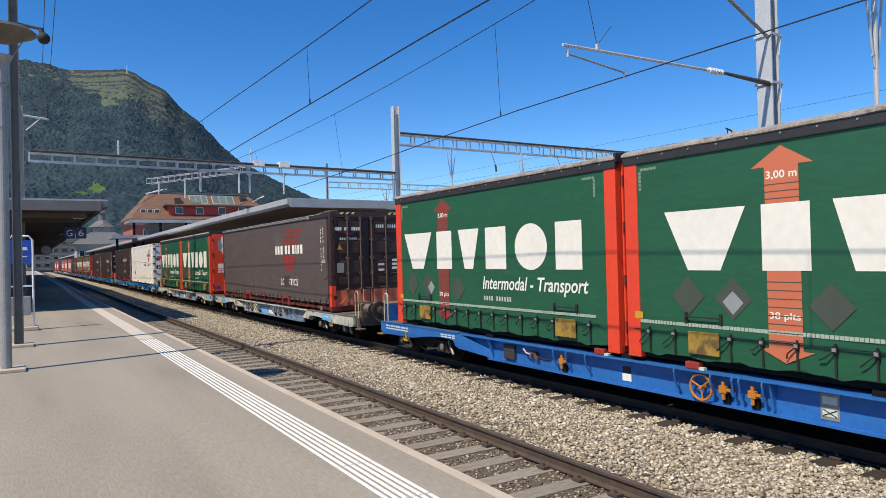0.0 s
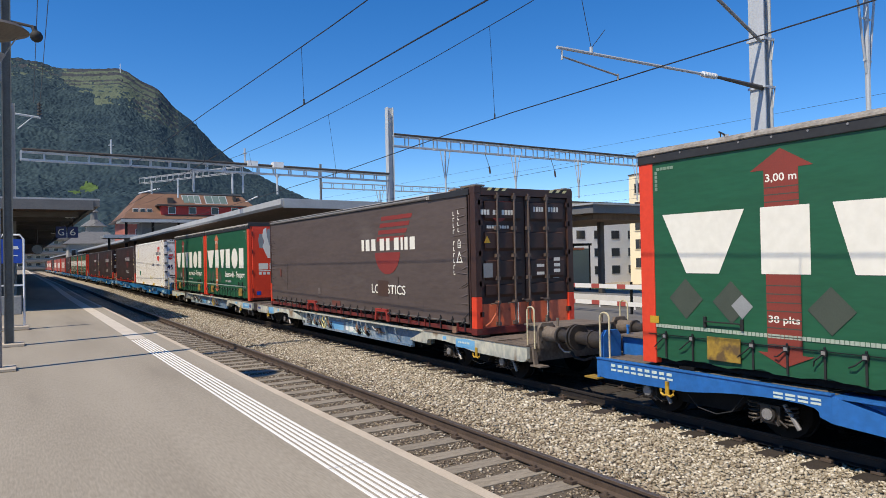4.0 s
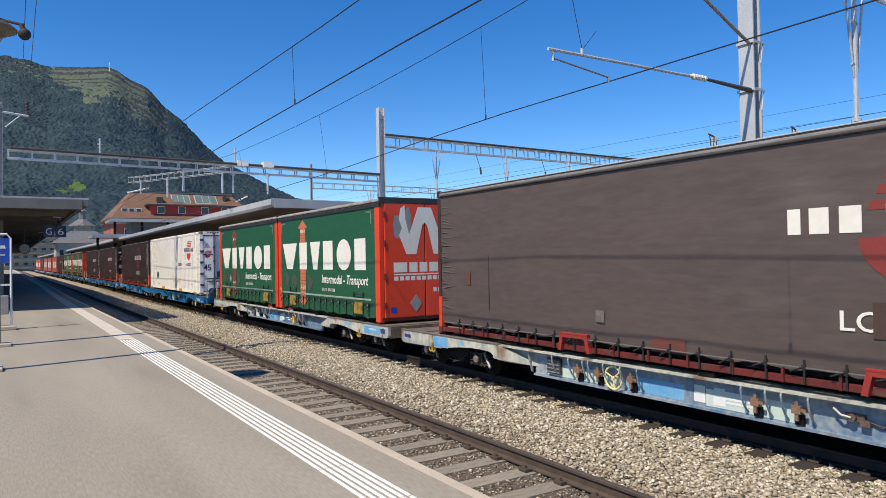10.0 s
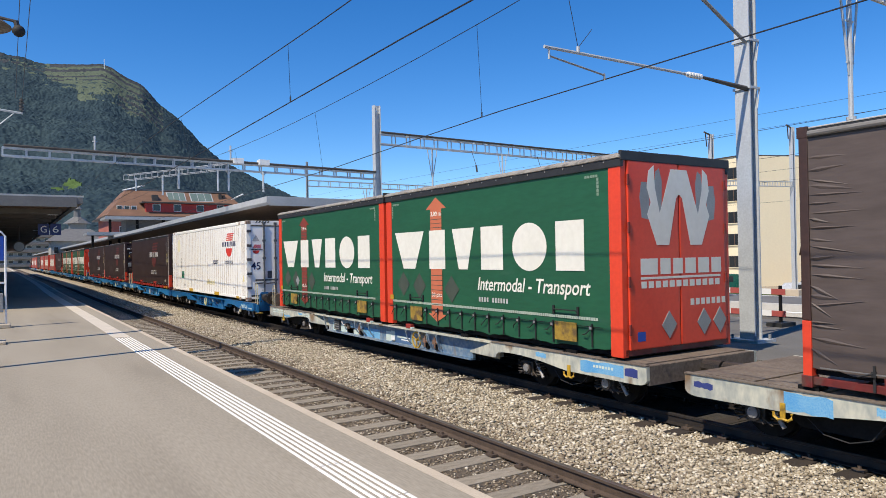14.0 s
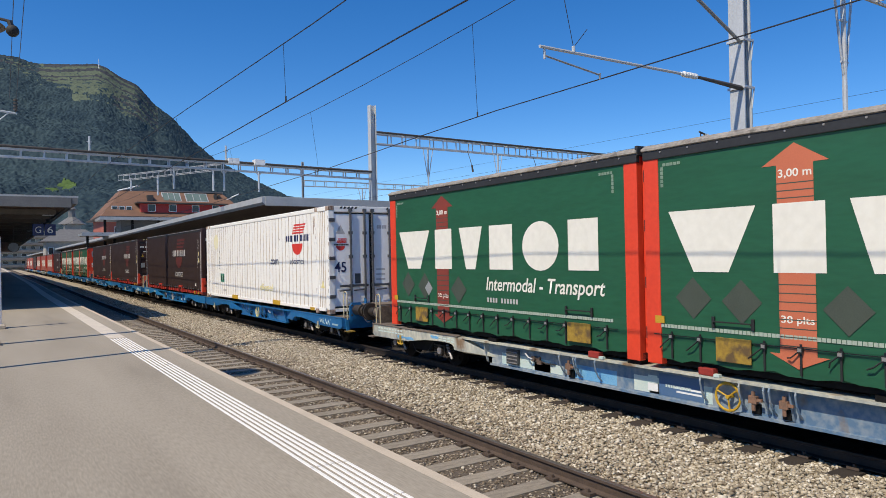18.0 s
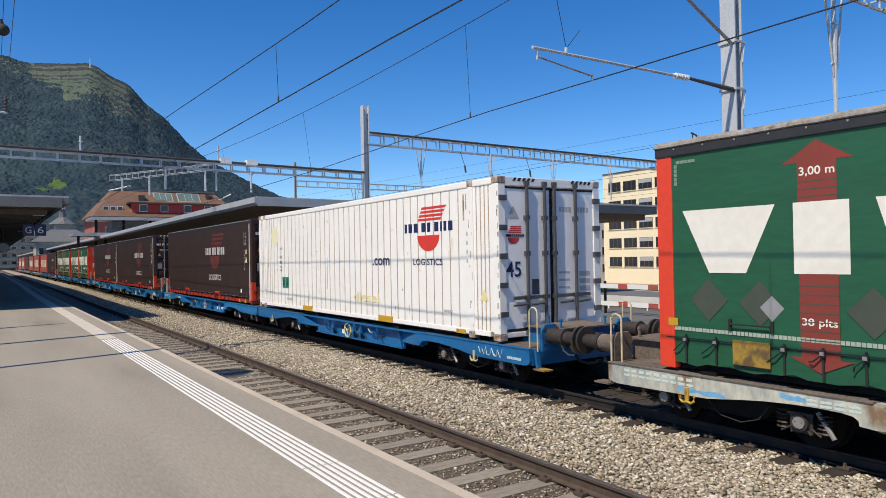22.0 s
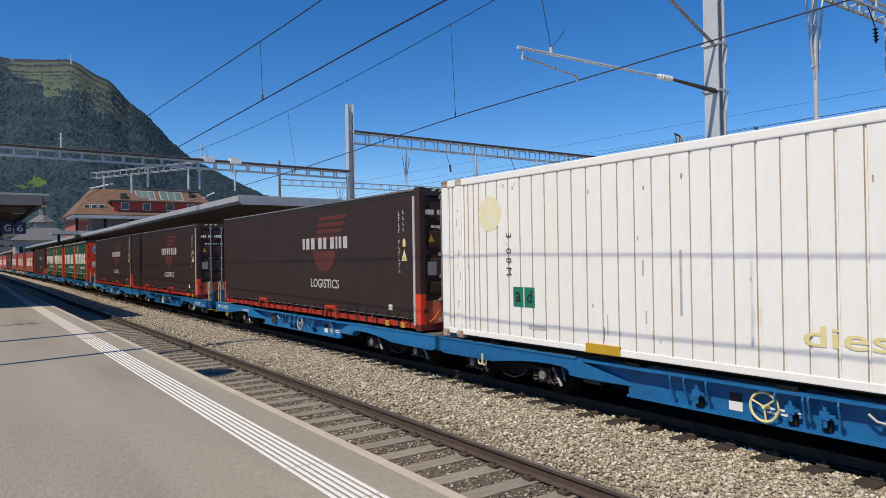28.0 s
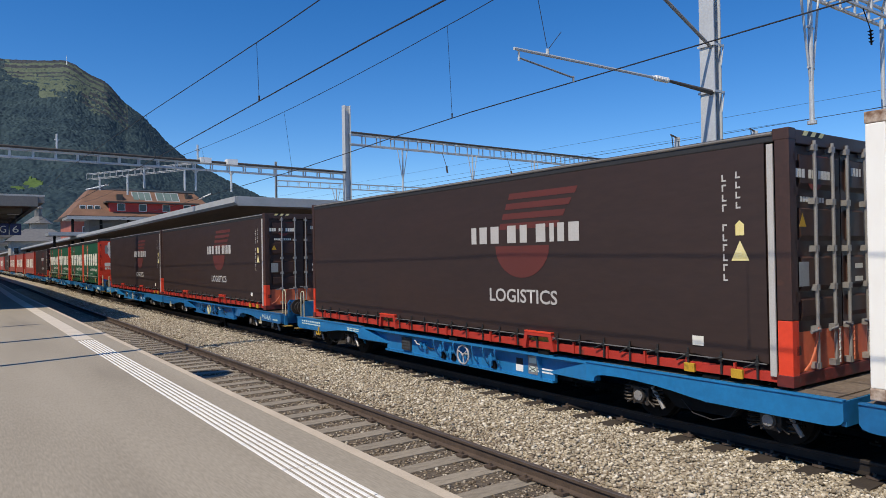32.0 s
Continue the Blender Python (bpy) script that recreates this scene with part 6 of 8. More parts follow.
        for e in (d0 - 0.1, d1 - 0.06):
            b.block("bar_clip", STRAP, -1.275, -1.25, e - 0.02, e + 0.02, 0.56, 0.70, "", 0.004, None)
    b.block("small_plate", YELLOW, -1.262, -1.255, 6.9, 7.05, 0.56, 0.66)
    return b


def container_motif(b, dull, d_left, d_right, z_word0, z_word1, scale_d, red):
    """Half disc under the name and four slanting stripes over it."""
    mid = (d_left + d_right) / 2
    r = 0.66 * scale_d
    pts = [(mid + r * math.cos(a), z_word0 - 0.05 + r * 0.80 * math.sin(a)) for a in (math.pi + math.pi * i / 14 for i in range(15))]
    b.shape("half_disc", red, pts, -1.2512, "red half disc")
    for i in range(4):
        z = z_word1 - 0.06 + 0.165 * i
        a, e = mid + 0.56 - 0.085 * i, mid - 0.84 - 0.13 * i
        b.shape("stripe", red, [(a, z), (a - 0.04, z + 0.10), (e - 0.06, z + 0.10), (e, z)], -1.2512)


def brown_container(label, old, worn=False):
    L, H = (12.80 if old else 12.58), 2.9
    tarp = BROWN_OLD if old else BROWN
    b = Body("curtain_container", L, label, "container", "brown containers")
    # black core shows under the raised hem as painted shade
    b.block("core", DARK, -1.17, 1.17, 0.1, L - 0.06, 0.14, H - 0.06, "inner box blackened for the shade below the curtain")
    b.curtain(tarp, 0.30, L - 0.05, 0.20 if old else 0.235, H - 0.13, -1.2492, sag=0.002, hem=9.0 if old else 5.0, gather=0.010 if old else 0.0)
    b.curtain(tarp, 0.3, L - 0.3, 0.2, H - 0.13, 1.245)
    for x0, x1 in ((-1.262, -1.12), (1.12, 1.262)):
        for d0, d1 in ((0.0, 0.17), (L - 0.1, L)):
            b.block("post_foot", RED_STEEL, x0, x1, d0, d1, 0.0, 0.74, "orange red lower corner post", 0.008)
            b.block("corner_post", BROWN_STEEL, x0, x1, d0, d1, 0.745, H, "", 0.008)
            b.block("corner_casting", BROWN_STEEL, x0 - 0.004, x1 + 0.004, d0 - 0.004, d1 + 0.02, H - 0.12, H + 0.012, "", 0.01)
            b.block("lower_casting", RED_FRAME, x0 - 0.004, x1 + 0.004, d0 - 0.004, d1 + 0.02, -0.004, 0.13, "", 0.01)
    b.block("curtain_pole", BROWN_STEEL if old else LETTER_GREY, -1.268, -1.238, 0.19, 0.23 if old else 0.265, 0.10, H - 0.15, "grey curtain tension pole", 0.008)
    for s in (-1, 1):
        xa, xb = (-1.255, -1.15) if s < 0 else (1.15, 1.255)
        if old:
            # black edge band with a worn grey tube before it, a black cap over the front length
            b.block("top_rail", ROOF_BLACK, xa, xb, 0.18, L - 0.1, H - 0.13, H - 0.004, "black top edge band", 0.012)
            bm = bmesh.new()
            rod(bm, (s * 1.262, b.at(1.72), H - 0.078), (s * 1.262, b.at(L - 0.12), H - 0.078), 0.036, 10)
            part("rail_tube", bm, RAIL_GREY, b.t, "worn grey curtain rail tube")
            bm = bmesh.new()
            rod(bm, (s * 1.255, b.at(0.9), H - 0.012), (s * 1.255, b.at(L - 0.12), H - 0.012), 0.009, 6)
            part("roof_cord", bm, LETTER_GREY, b.t)
            bm = bmesh.new()
            box(bm, s * 1.268 - 0.008, s * 1.268 + 0.008, b.at(0.2), b.at(1.66), H - 0.135, H - 0.03)
            part("rail_cap", bm, ROOF_BLACK, b.t)
            rp = part("rivet_plate", bmesh_box(s * 1.285 - 0.018, s * 1.285 + 0.018, b.at(1.665), b.at(1.80), H - 0.12, H - 0.045), RAIL_GREY, b.t)
            for u in (1.70, 1.765):
                for z in (H - 0.105, H - 0.06):
                    bm = bmesh.new()
                    rod(bm, (s * 1.30, b.at(u), z), (s * 1.309, b.at(u), z), 0.010, 6)
                    part("rivet", bm, LETTER, rp)
            b.block("corner_plate", DECK, s * 1.13 - 0.12, s * 1.13 + 0.12, 0.0, 0.52, H + 0.013, H + 0.05, "rusty bolted corner plate", 0.006)
            b.block("roof_bracket", BRACKET_RUST, s * 1.16 - 0.07, s * 1.16 + 0.07, 0.72, 1.0, H - 0.003, H + 0.035, "rusty roof bracket", 0.006)
        else:
            b.block("top_rail", ROOF_BLACK, xa, xb, 0.18, L - 0.1, H - 0.13, H - 0.005, "black top rail", 0.015)
            bm = bmesh.new()
            rod(bm, (s * 1.256, b.at(0.19), H - 0.035), (s * 1.256, b.at(L - 0.12), H - 0.035), 0.02, 8)
            part("rail_tube", bm, RAIL_GREY, b.t, "worn grey curtain rail tube")
        b.block("bottom_rail", RED_FRAME if old else RED_RAIL, xa + 0.02, xb - 0.02, 0.18, L - 0.1, 0.03, 0.115 if old else 0.145, "dusty red bottom rail", 0.006)
    b.block("roof", ROOF_TARP, -1.15, 1.15, 0.05, L - 0.05, H - 0.05, H - 0.01)
    b.block("rear_wall", BROWN_STEEL, -1.12, 1.12, L - 0.07, L - 0.01, 0.13, H - 0.02)
    # straps along the bottom edge
    b.block("lashing_cord", STRAP_GREY, -1.278, -1.266, 0.3, L - 0.2, 0.225, 0.237)
    rng = random.Random(8)
    for i in range(26):
        d = 0.42 + 0.465 * i
        bm = bmesh.new()
        box(bm, -1.27, -1.258, b.at(d) - 0.012, b.at(d) + 0.012, 0.04, 0.32)
        box(bm, -1.285, -1.262, b.at(d) - 0.022, b.at(d) + 0.022, 0.20, 0.26)
        rod(bm, (-1.28, b.at(d), 0.24), (-1.285, b.at(d + 0.16), 0.18 + rng.uniform(-0.04, 0.04)), 0.011, 5)
        part("strap", bm, STRAP, b.t)
    for d in (4.09, 8.78):
        red = RED_POCKET if old else RED_RAIL
        y0, y1 = b.at(d - 0.36), b.at(d + 0.36)
        bm = bmesh.new()
        prism(bm, [(y0, 0.02), (y0 + 0.06, 0.29), (y1 - 0.06, 0.29), (y1, 0.02), (y1 - 0.07, 0.02), (y1 - 0.12, 0.235), (y0 + 0.12, 0.235), (y0 + 0.07, 0.02)], "x", -1.30, -1.20)
        pk = part("lifting_pocket", bm, red, b.t, "red lifting pocket")
        part("pocket_lip", bmesh_box(-1.305, -1.20, y0 + 0.05, y1 - 0.05, 0.288, 0.31), RED_POCKET if old else RED_STEEL, pk)
        # on the old container the recess shade is put into a darker red
        part("pocket_inner", bmesh_box(-1.215, -1.205, y0 + 0.05, y1 - 0.05, 0.02, 0.24), YELLOW_DIRTY if not old else RED_FRAME, pk)
    # upright lugs on the bottom rail
    for i in range(18):
        d = 0.7 + 0.66 * i
        if min(abs(d - 4.09), abs(d - 8.78)) > 0.45:
            b.block("rail_lug", RED_FRAME if old else RED_RAIL, -1.262, -1.225, d, d + 0.03, 0.03, 0.20)
    if old:
        b.block("lashing_lug", BRACKET_RUST, -1.29, -1.25, 0.72, 0.86, -0.01, 0.12, "rusty lashing lug", 0.006)
        # creases drawn tight towards both ends of the curtain
        rng = random.Random(31)
        for n_fold, d_end, way in ((15, 0.27, 1), (22, L - 0.08, -1)):
            for i in range(n_fold):
                z = 0.42 + (H - 0.72) * (i + rng.uniform(0.1, 0.9)) / n_fold
                ln, hh, pr = rng.uniform(0.25, 0.75), rng.uniform(0.012, 0.03), rng.uniform(0.006, 0.013)
                tilt = rng.uniform(-0.10, 0.04) * (1 if z > 1.2 else 2.2)
                bm = bmesh.new()
                v = [bm.verts.new(p) for p in ((-1.2485, b.at(d_end), z), (-1.2485, b.at(d_end + way * ln), z + tilt), (-1.2485, b.at(d_end + way * ln * 0.3), z + hh + tilt * 0.3), (-1.2485, b.at(d_end + way * ln * 0.3), z - hh + tilt * 0.3), (-1.25 - pr, b.at(d_end + way * ln * 0.25), z + tilt * 0.25))]
                for f in ((0, 2, 4), (2, 1, 4), (1, 3, 4), (3, 0, 4)):
                    bm.faces.new([v[k] for k in (f if way < 0 else f[::-1])])
                part("crease", bm, tarp, b.t)
    else:
        for d in (0.6, 1.25):
            b.block("yellow_lug", YELLOW, -1.285, -1.25, d, d + 0.15, 0.02, 0.13, "yellow lashing lug", 0.006)
    # printing
    name_at = (5.25, 2.38) if old else (5.84, 3.16)
    letter_bars(b, LETTER if old else LETTER_GREY, *name_at, 1.73, 2.02, LONG_NAME)
    mid = 3.80 if old else 4.50
    container_motif(b, True, mid, mid, 1.73, 2.02, 1.0, BRAND_DULL if old else BRAND_FAINT)
    if old:
        b.words("lettering", "LO", LETTER, 4.67, 4.22, 0.68, 0.90, weight=0.008)
        b.words("lettering", "STICS", LETTER, 3.84, 2.90, 0.68, 0.90, weight=0.008)
        b.decal("patch", PATCH_BROWN, 3.76, 4.33, 0.62, 1.0, -1.2580, "brown repair patch")
        b.decal("patch", PATCH_RED, 6.68, 7.26, 0.19, 0.38, -1.2525, "faded red repair patch")
        b.decal("patch", PATCH_RED, 11.66, 11.78, 1.0, 1.25, -1.2525)
        b.decal("tear", LINE_DARK, 3.245, 3.265, 0.60, 1.10, -1.2525, "thin dark upright line")
        b.decal("tear", LINE_DARK, 11.055, 11.075, 0.56, 1.58, -1.2525, "thin dark upright line")
        b.decal("scuff", SCUFF_BROWN, 8.14, 8.32, 0.52, 0.70, -1.2512, "pale rubbed patch")
    else:
        b.words("lettering", "LOGISTICS", LETTER_GREY, 5.33, 3.68, 0.74, 0.965, weight=0.016)
    b.shift = -0.14 if old else -0.16
    m = LETTER if old else LETTER_GREY
    z = 2.46
    for i in range(11):
        if i != 4:
            b.decal("number_bar", m, 0.66, 0.68, z - 0.085, z)
            b.decal("number_bar", m, 0.62, 0.66, z - 0.02 if i % 2 else z - 0.085, z if i % 2 else z - 0.065)
        z -= 0.12
    for i in range(4):
        b.decal("number_bar", m, 0.48, 0.50, 2.40 - 0.12 * i, 2.48 - 0.12 * i)
        b.decal("number_bar", m, 0.44, 0.48, 2.40 - 0.12 * i, 2.42 - 0.12 * i)
    tri = LETTER if old else YELLOW_FADED
    b.shape("warning_triangle", tri, [(0.57, 1.42), (0.455, 1.66), (0.34, 1.42)], -1.2525)
    b.shape("round_mark", tri, [(0.51, 1.72), (0.51, 1.85), (0.455, 1.9), (0.40, 1.85), (0.40, 1.72)], -1.2525)
    if old:
        b.shape("triangle_field", PATCH_BROWN, [(0.525, 1.445), (0.455, 1.60), (0.385, 1.445)], -1.2532)
        b.shape("mark_field", BROWN_OLD, [(0.492, 1.738), (0.492, 1.84), (0.455, 1.875), (0.418, 1.84), (0.418, 1.738)], -1.2532)
        for z in (1.76, 1.80):
            b.decal("number_bar", m, 0.435, 0.475, z, z + 0.022, -1.2538)
        b.decal("number_bar", m, 0.435, 0.475, 1.487, 1.496, -1.2538)
    else:
        b.decal("data_plate", LETTER, 0.97, 1.13, 0.36, 0.48, -1.2525)
    b.shift = 0.0
    # doors
    y = b.at(0.0) + 0.06
    b.block("door_header", BROWN_STEEL, -1.12, 1.12, 0.0, 0.12, 2.74, H, "", 0.01)
    b.block("door_sill", RED_FRAME, -1.12, 1.12, 0.0, 0.12, 0.0, 0.14, "", 0.01)
    for k in range(5):
        for a0 in (0.28, 1.86):
            b.end_shape("hazard_stripe", YELLOW_FADED if k % 2 == 0 else STRAP, [(a0 + 0.09 * k, 2.84), (a0 + 0.06 + 0.09 * k, 2.9), (a0 + 0.15 + 0.09 * k, 2.9), (a0 + 0.09 + 0.09 * k, 2.84)], b.at(0.0) - 0.002)
    for s in (0, 1):
        x0, x1 = (-1.11, -0.012) if s == 0 else (0.012, 1.11)
        bm = bmesh.new()
        box(bm, x0, x1, y - 0.01, y + 0.03, 0.60, 2.73)
        d = part("door", bm, BROWN_STEEL, b.t, "ribbed brown steel door")
        for z0, z1 in ((0.72, 0.98), (1.06, 1.46), (1.64, 2.02), (2.24, 2.64)):
            bm = bmesh.new()
            prism(bm, [(y - 0.01, z0), (y - 0.045, z0 + 0.06), (y - 0.045, z1 - 0.02), (y - 0.01, z1)], "x", x0 + 0.1, x1 - 0.1)
            part("pressed_rib", bm, BROWN_STEEL, d)
        bm = bmesh.new()
        box(bm, x0, x1, y - 0.01, y + 0.03, 0.14, 0.598)
        part("door_foot", bm, DOOR_RED, b.t, "orange red lower door panel")
        for a in ((0.52, 0.94) if s == 0 else (1.30, 1.78)):
            bm = bmesh.new()
            rod(bm, (a - 1.25, y - 0.075, 0.16), (a - 1.25, y - 0.075, 2.80), 0.021, 8)
            zinc = ROD_BROWN if old else LOCK_ROD
            rk = part("lock_rod", bm, zinc, b.t, "worn brown lock rod" if old else "zinc lock rod")
            for z in (0.2, 0.62, 1.1, 1.55, 2.1, 2.72):
                bm = bmesh.new()
                box(bm, a - 1.25 - 0.045, a - 1.25 + 0.045, y - 0.09, y - 0.01, z - 0.035, z + 0.035)
                part("rod_bracket", bm, zinc, rk)
            bm = bmesh.new()
            rod(bm, (a - 1.25, y - 0.1, 0.62), (a - 1.25 - 0.22, y - 0.11, 0.66 if s else 0.60), 0.016, 6)
            part("lock_handle", bm, zinc, b.t)
        for z in (0.4, 1.0, 1.6, 2.2, 2.6):
            xx = x0 - 0.02 if s == 0 else x1 + 0.02
            b.block("hinge", BROWN_STEEL, xx - 0.05, xx + 0.05, 0.0, 0.05, z - 0.05, z + 0.05)
    bm = bmesh.new()
    tube(bm, [Vector((a - 1.25, y - 0.09, z)) for a, z in ((0.50, 0.64), (0.46, 0.50), (0.40, 0.36), (0.30, 0.24), (0.17, 0.17))], 0.014, 6)
    part("door_rope", bm, ARROW, b.t, "orange and white rope")
    for a in (0.98, 1.34, 1.74):
        bm = bmesh.new()
        for k in range(9):
            rod(bm, (a - 1.25 + 0.012 * (k % 2), y - 0.10, 0.60 - 0.045 * k), (a - 1.25 - 0.012 * (k % 2), y - 0.10, 0.56 - 0.045 * k), 0.010, 5)
        part("door_chain", bm, LETTER_GREY if a != 1.34 else ARROW, b.t, "hanging link chain")
    yd = y - 0.046
    for i, w in enumerate((0.06, 0.09, 0.09, 0, 0.09, 0.07, 0, 0.09, 0.04, 0.06, 0.09)):
        a = 0.14 + 0.073 * i
        if w:
            b.end_shape("letter_bar", LETTER, [(a, 2.36), (a, 2.46), (a + 0.06, 2.46), (a + 0.06, 2.36)], yd)
    b.end_shape("door_disc", BRAND_DULL, [(0.58 + 0.19 * math.cos(q), 2.41 + 0.19 * math.sin(q)) for q in (math.pi + math.pi * i / 12 for i in range(13))], yd + 0.003, "small red half disc")
    for i in range(3):
        b.end_shape("door_stripe", BRAND_DULL, [(0.42 + 0.03 * i, 2.48 + 0.055 * i), (0.44 + 0.03 * i, 2.52 + 0.055 * i), (0.84 + 0.03 * i, 2.52 + 0.055 * i), (0.80 + 0.03 * i, 2.48 + 0.055 * i)], yd + 0.003)
    for i in range(9):
        b.end_shape("letter_bar", LETTER, [(0.30 + 0.062 * i, 2.09), (0.30 + 0.062 * i, 2.15), (0.35 + 0.062 * i, 2.15), (0.35 + 0.062 * i, 2.09)], y - 0.0105)
    b.end_shape("warning_triangle", YELLOW, [(0.20, 1.80), (0.28, 1.95), (0.36, 1.80)], yd)
    b.end_shape("door_plate", DIAMOND_LIGHT, [(0.18, 1.12), (0.18, 1.40), (0.40, 1.40), (0.40, 1.12)], yd)
    for i in range(4):
        b.end_shape("number_bar", LETTER, [(1.46 + 0.07 * i, 2.44), (1.46 + 0.07 * i, 2.54), (1.51 + 0.07 * i, 2.54), (1.51 + 0.07 * i, 2.44)], yd)
        b.end_shape("number_bar", LETTER, [(1.98, 1.42 - 0.12 * i), (1.98, 1.49 - 0.12 * i), (2.15, 1.49 - 0.12 * i), (2.15, 1.42 - 0.12 * i)], y - 0.046 if i < 3 else y - 0.012)
        b.end_shape("number_bar", LETTER, [(1.85 + 0.075 * i, 2.44), (1.85 + 0.075 * i, 2.54), (1.90 + 0.075 * i, 2.54), (1.90 + 0.075 * i, 2.44)], yd)
    for k in range(2):
        b.end_shape("number_bar", LETTER, [(1.52, 1.30 - 0.16 * k), (1.52, 1.36 - 0.16 * k), (1.72, 1.36 - 0.16 * k), (1.72, 1.30 - 0.16 * k)], yd)
    return b


def reefer():
    L, H = 12.6, 2.93
    b = Body("reefer_container", L, "white ribbed refrigerated container with dirt streaks", "container")
    b.k, b.proud = 1.008, True
    # ribbed side wall
    for s in (-1, 1):
        bm = bmesh.new()
        ribs = [0.30, 0.42, 0.54, 0.67] + [1.247 + 0.2945 * i for i in range(35)] + [11.47, 11.62, 11.78, 11.90, 12.26, 12.37]
        out = [(0.19, 0.0)]
        for d in ribs:
            out += [(d - 0.020, 0.0), (d - 0.010, -0.016), (d + 0.010, -0.016), (d + 0.020, 0.0)]
        out.append((L - 0.19, 0.0))
        lo = [bm.verts.new((s * (1.245 + o), b.at(d), 0.15)) for d, o in out]
        hi = [bm.verts.new((s * (1.245 + o), b.at(d), H - 0.12)) for d, o in out]
        for i in range(len(out) - 1):
            bm.faces.new((lo[i], lo[i + 1], hi[i + 1], hi[i]))
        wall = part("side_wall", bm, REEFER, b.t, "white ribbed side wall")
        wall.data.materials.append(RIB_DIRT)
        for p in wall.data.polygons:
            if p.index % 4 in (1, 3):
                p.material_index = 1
        xa, xb = (-1.262, -1.1) if s < 0 else (1.1, 1.262)
        b.block("top_rail", REEFER, xa, xb, 0.19, L - 0.19, H - 0.125, H, "", 0.02)
        b.block("bottom_rail", REEFER, xa + 0.006, xb, 0.3, L - 0.19, 0.06, 0.155, "", 0.01)
        # solid black strip painted in for the shaded gap below the rail
        b.block("dark_gap", STRAP, xa + 0.02, xb, 0.75, L - 0.3, 0.045, 0.06)
        for d0, d1 in ((0.0, 0.19), (L - 0.19, L)):
            b.block("corner_post", REEFER, xa, xb, d0, d1, 0.12, H - 0.12, "", 0.012)
            for z0, z1 in ((-0.002, 0.118), (H - 0.118, H + 0.004)):
                b.block("corner_casting", RUST, xa - 0.006, xb, d0 - 0.006, d1 + 0.006, z0, z1, "rusty corner casting", 0.012)
    b.block("core", REEFER, -1.2, 1.2, 0.14, L - 0.02, 0.12, H - 0.015)
    # printing
    x = -1.247
    letter_bars(b, LETTER_NAVY, 3.27, 1.42, 2.03, 2.22, LONG_NAME, x)
    r = 0.42
    pts = [(2.33 + r * math.cos(a), 1.96 + 0.33 * math.sin(a)) for a in (math.pi + math.pi * i / 14 for i in range(15))]
    b.shape("half_disc", BRAND_RED, pts, x, "red half disc")
    for i in range(4):
        z = 2.26 + 0.078 * i
        b.shape("stripe", BRAND_RED, [(2.74 - 0.05 * i, z), (2.70 - 0.05 * i, z + 0.05), (1.82 - 0.06 * i, z + 0.05), (1.88 - 0.06 * i, z)], x)
    b.words("lettering", "LOGISTICS", LETTER_NAVY, 2.92, 1.80, 1.35, 1.48, x - 0.006, weight=0.016)
    b.words("lettering", ".com", LETTER_NAVY, 4.75, 3.94, 1.34, 1.51, x - 0.006, weight=0.014)
    b.words("faded_word", "diesel", YELLOW_FADED, 5.75, 4.46, 0.47, 0.70, x - 0.006, weight=0.01)
    b.words("height_mark", "3 . 0 8 M", STRAP, 10.60, 10.73, 1.17, 1.88, x - 0.006, turn=90, weight=0.0)
    b.decal("code_panel", GREEN_PRINT, 10.32, 10.57, 0.65, 0.98, x, "green code panel")
    b.decal("code_panel", GREEN_PRINT, 10.05, 10.295, 0.65, 0.98, x, "green code panel")
    b.words("code_letter", "a", STRAP, 10.51, 10.38, 0.73, 0.90, x - 0.006, weight=0.012)
    b.words("code_letter", "d", STRAP, 10.23, 10.11, 0.73, 0.93, x - 0.006, weight=0.012)
    pts = [(11.17 + 0.31 * math.cos(a), 2.24 + 0.31 * math.sin(a)) for a in (2 * math.pi * i / 28 for i in range(28))]
    b.shape("sun_print", SUN_PRINT, pts, x, "faded yellow round print")
    for i in range(4):
        b.decal("number_bar", LETTER_GREY, 0.93, 1.0, 1.9 - 0.17 * i, 1.98 - 0.17 * i, x)
    b.shape("warning_triangle", YELLOW_FADED, [(0.60, 0.7), (0.47, 0.92), (0.34, 0.7)], x)
    b.decal("data_plate", LETTER_GREY, 1.5, 1.8, 0.42, 0.47, x)
    b.decal("data_plate", LETTER_GREY, 9.8, 10.2, 0.30, 0.37, x)
    for d in (3.83, 8.3):
        b.block("lifting_pocket", YELLOW, -1.275, -1.24, d, d + 0.64, 0.06, 0.20, "yellow lifting pocket", 0.006)
    b.block("yellow_mark", YELLOW, -1.268, -1.25, 1.05, 1.35, 0.05, 0.13)
    for d0 in (0.76, 11.98):
        b.block("lifting_post", REEFER, -1.268, -1.2, d0, d0 + 0.17, 0.12, H - 0.12, "white lifting post", 0.01)
        b.block("upper_casting", RUST, -1.274, -1.15, d0 - 0.005, d0 + 0.175, H - 0.115, H + 0.008, "rusty lifting casting", 0.012)
        b.block("lower_casting", RUST, -1.274, -1.15, d0 - 0.005, d0 + 0.175, -0.004, 0.115, "rusty lifting casting", 0.012)
        for k in range(9):
            z = 0.2 + 0.27 * k + 0.1 * math.sin(k * 2.3)
            b.decal("rust_streak", RUST if k % 3 else SCUFF_SHADE, d0 + 0.02 + 0.11 * ((k * 37) % 10) / 10, d0 + 0.035 + 0.11 * ((k * 37) % 10) / 10, z, z + 0.05 + 0.1 * (k % 2), -1.2685)
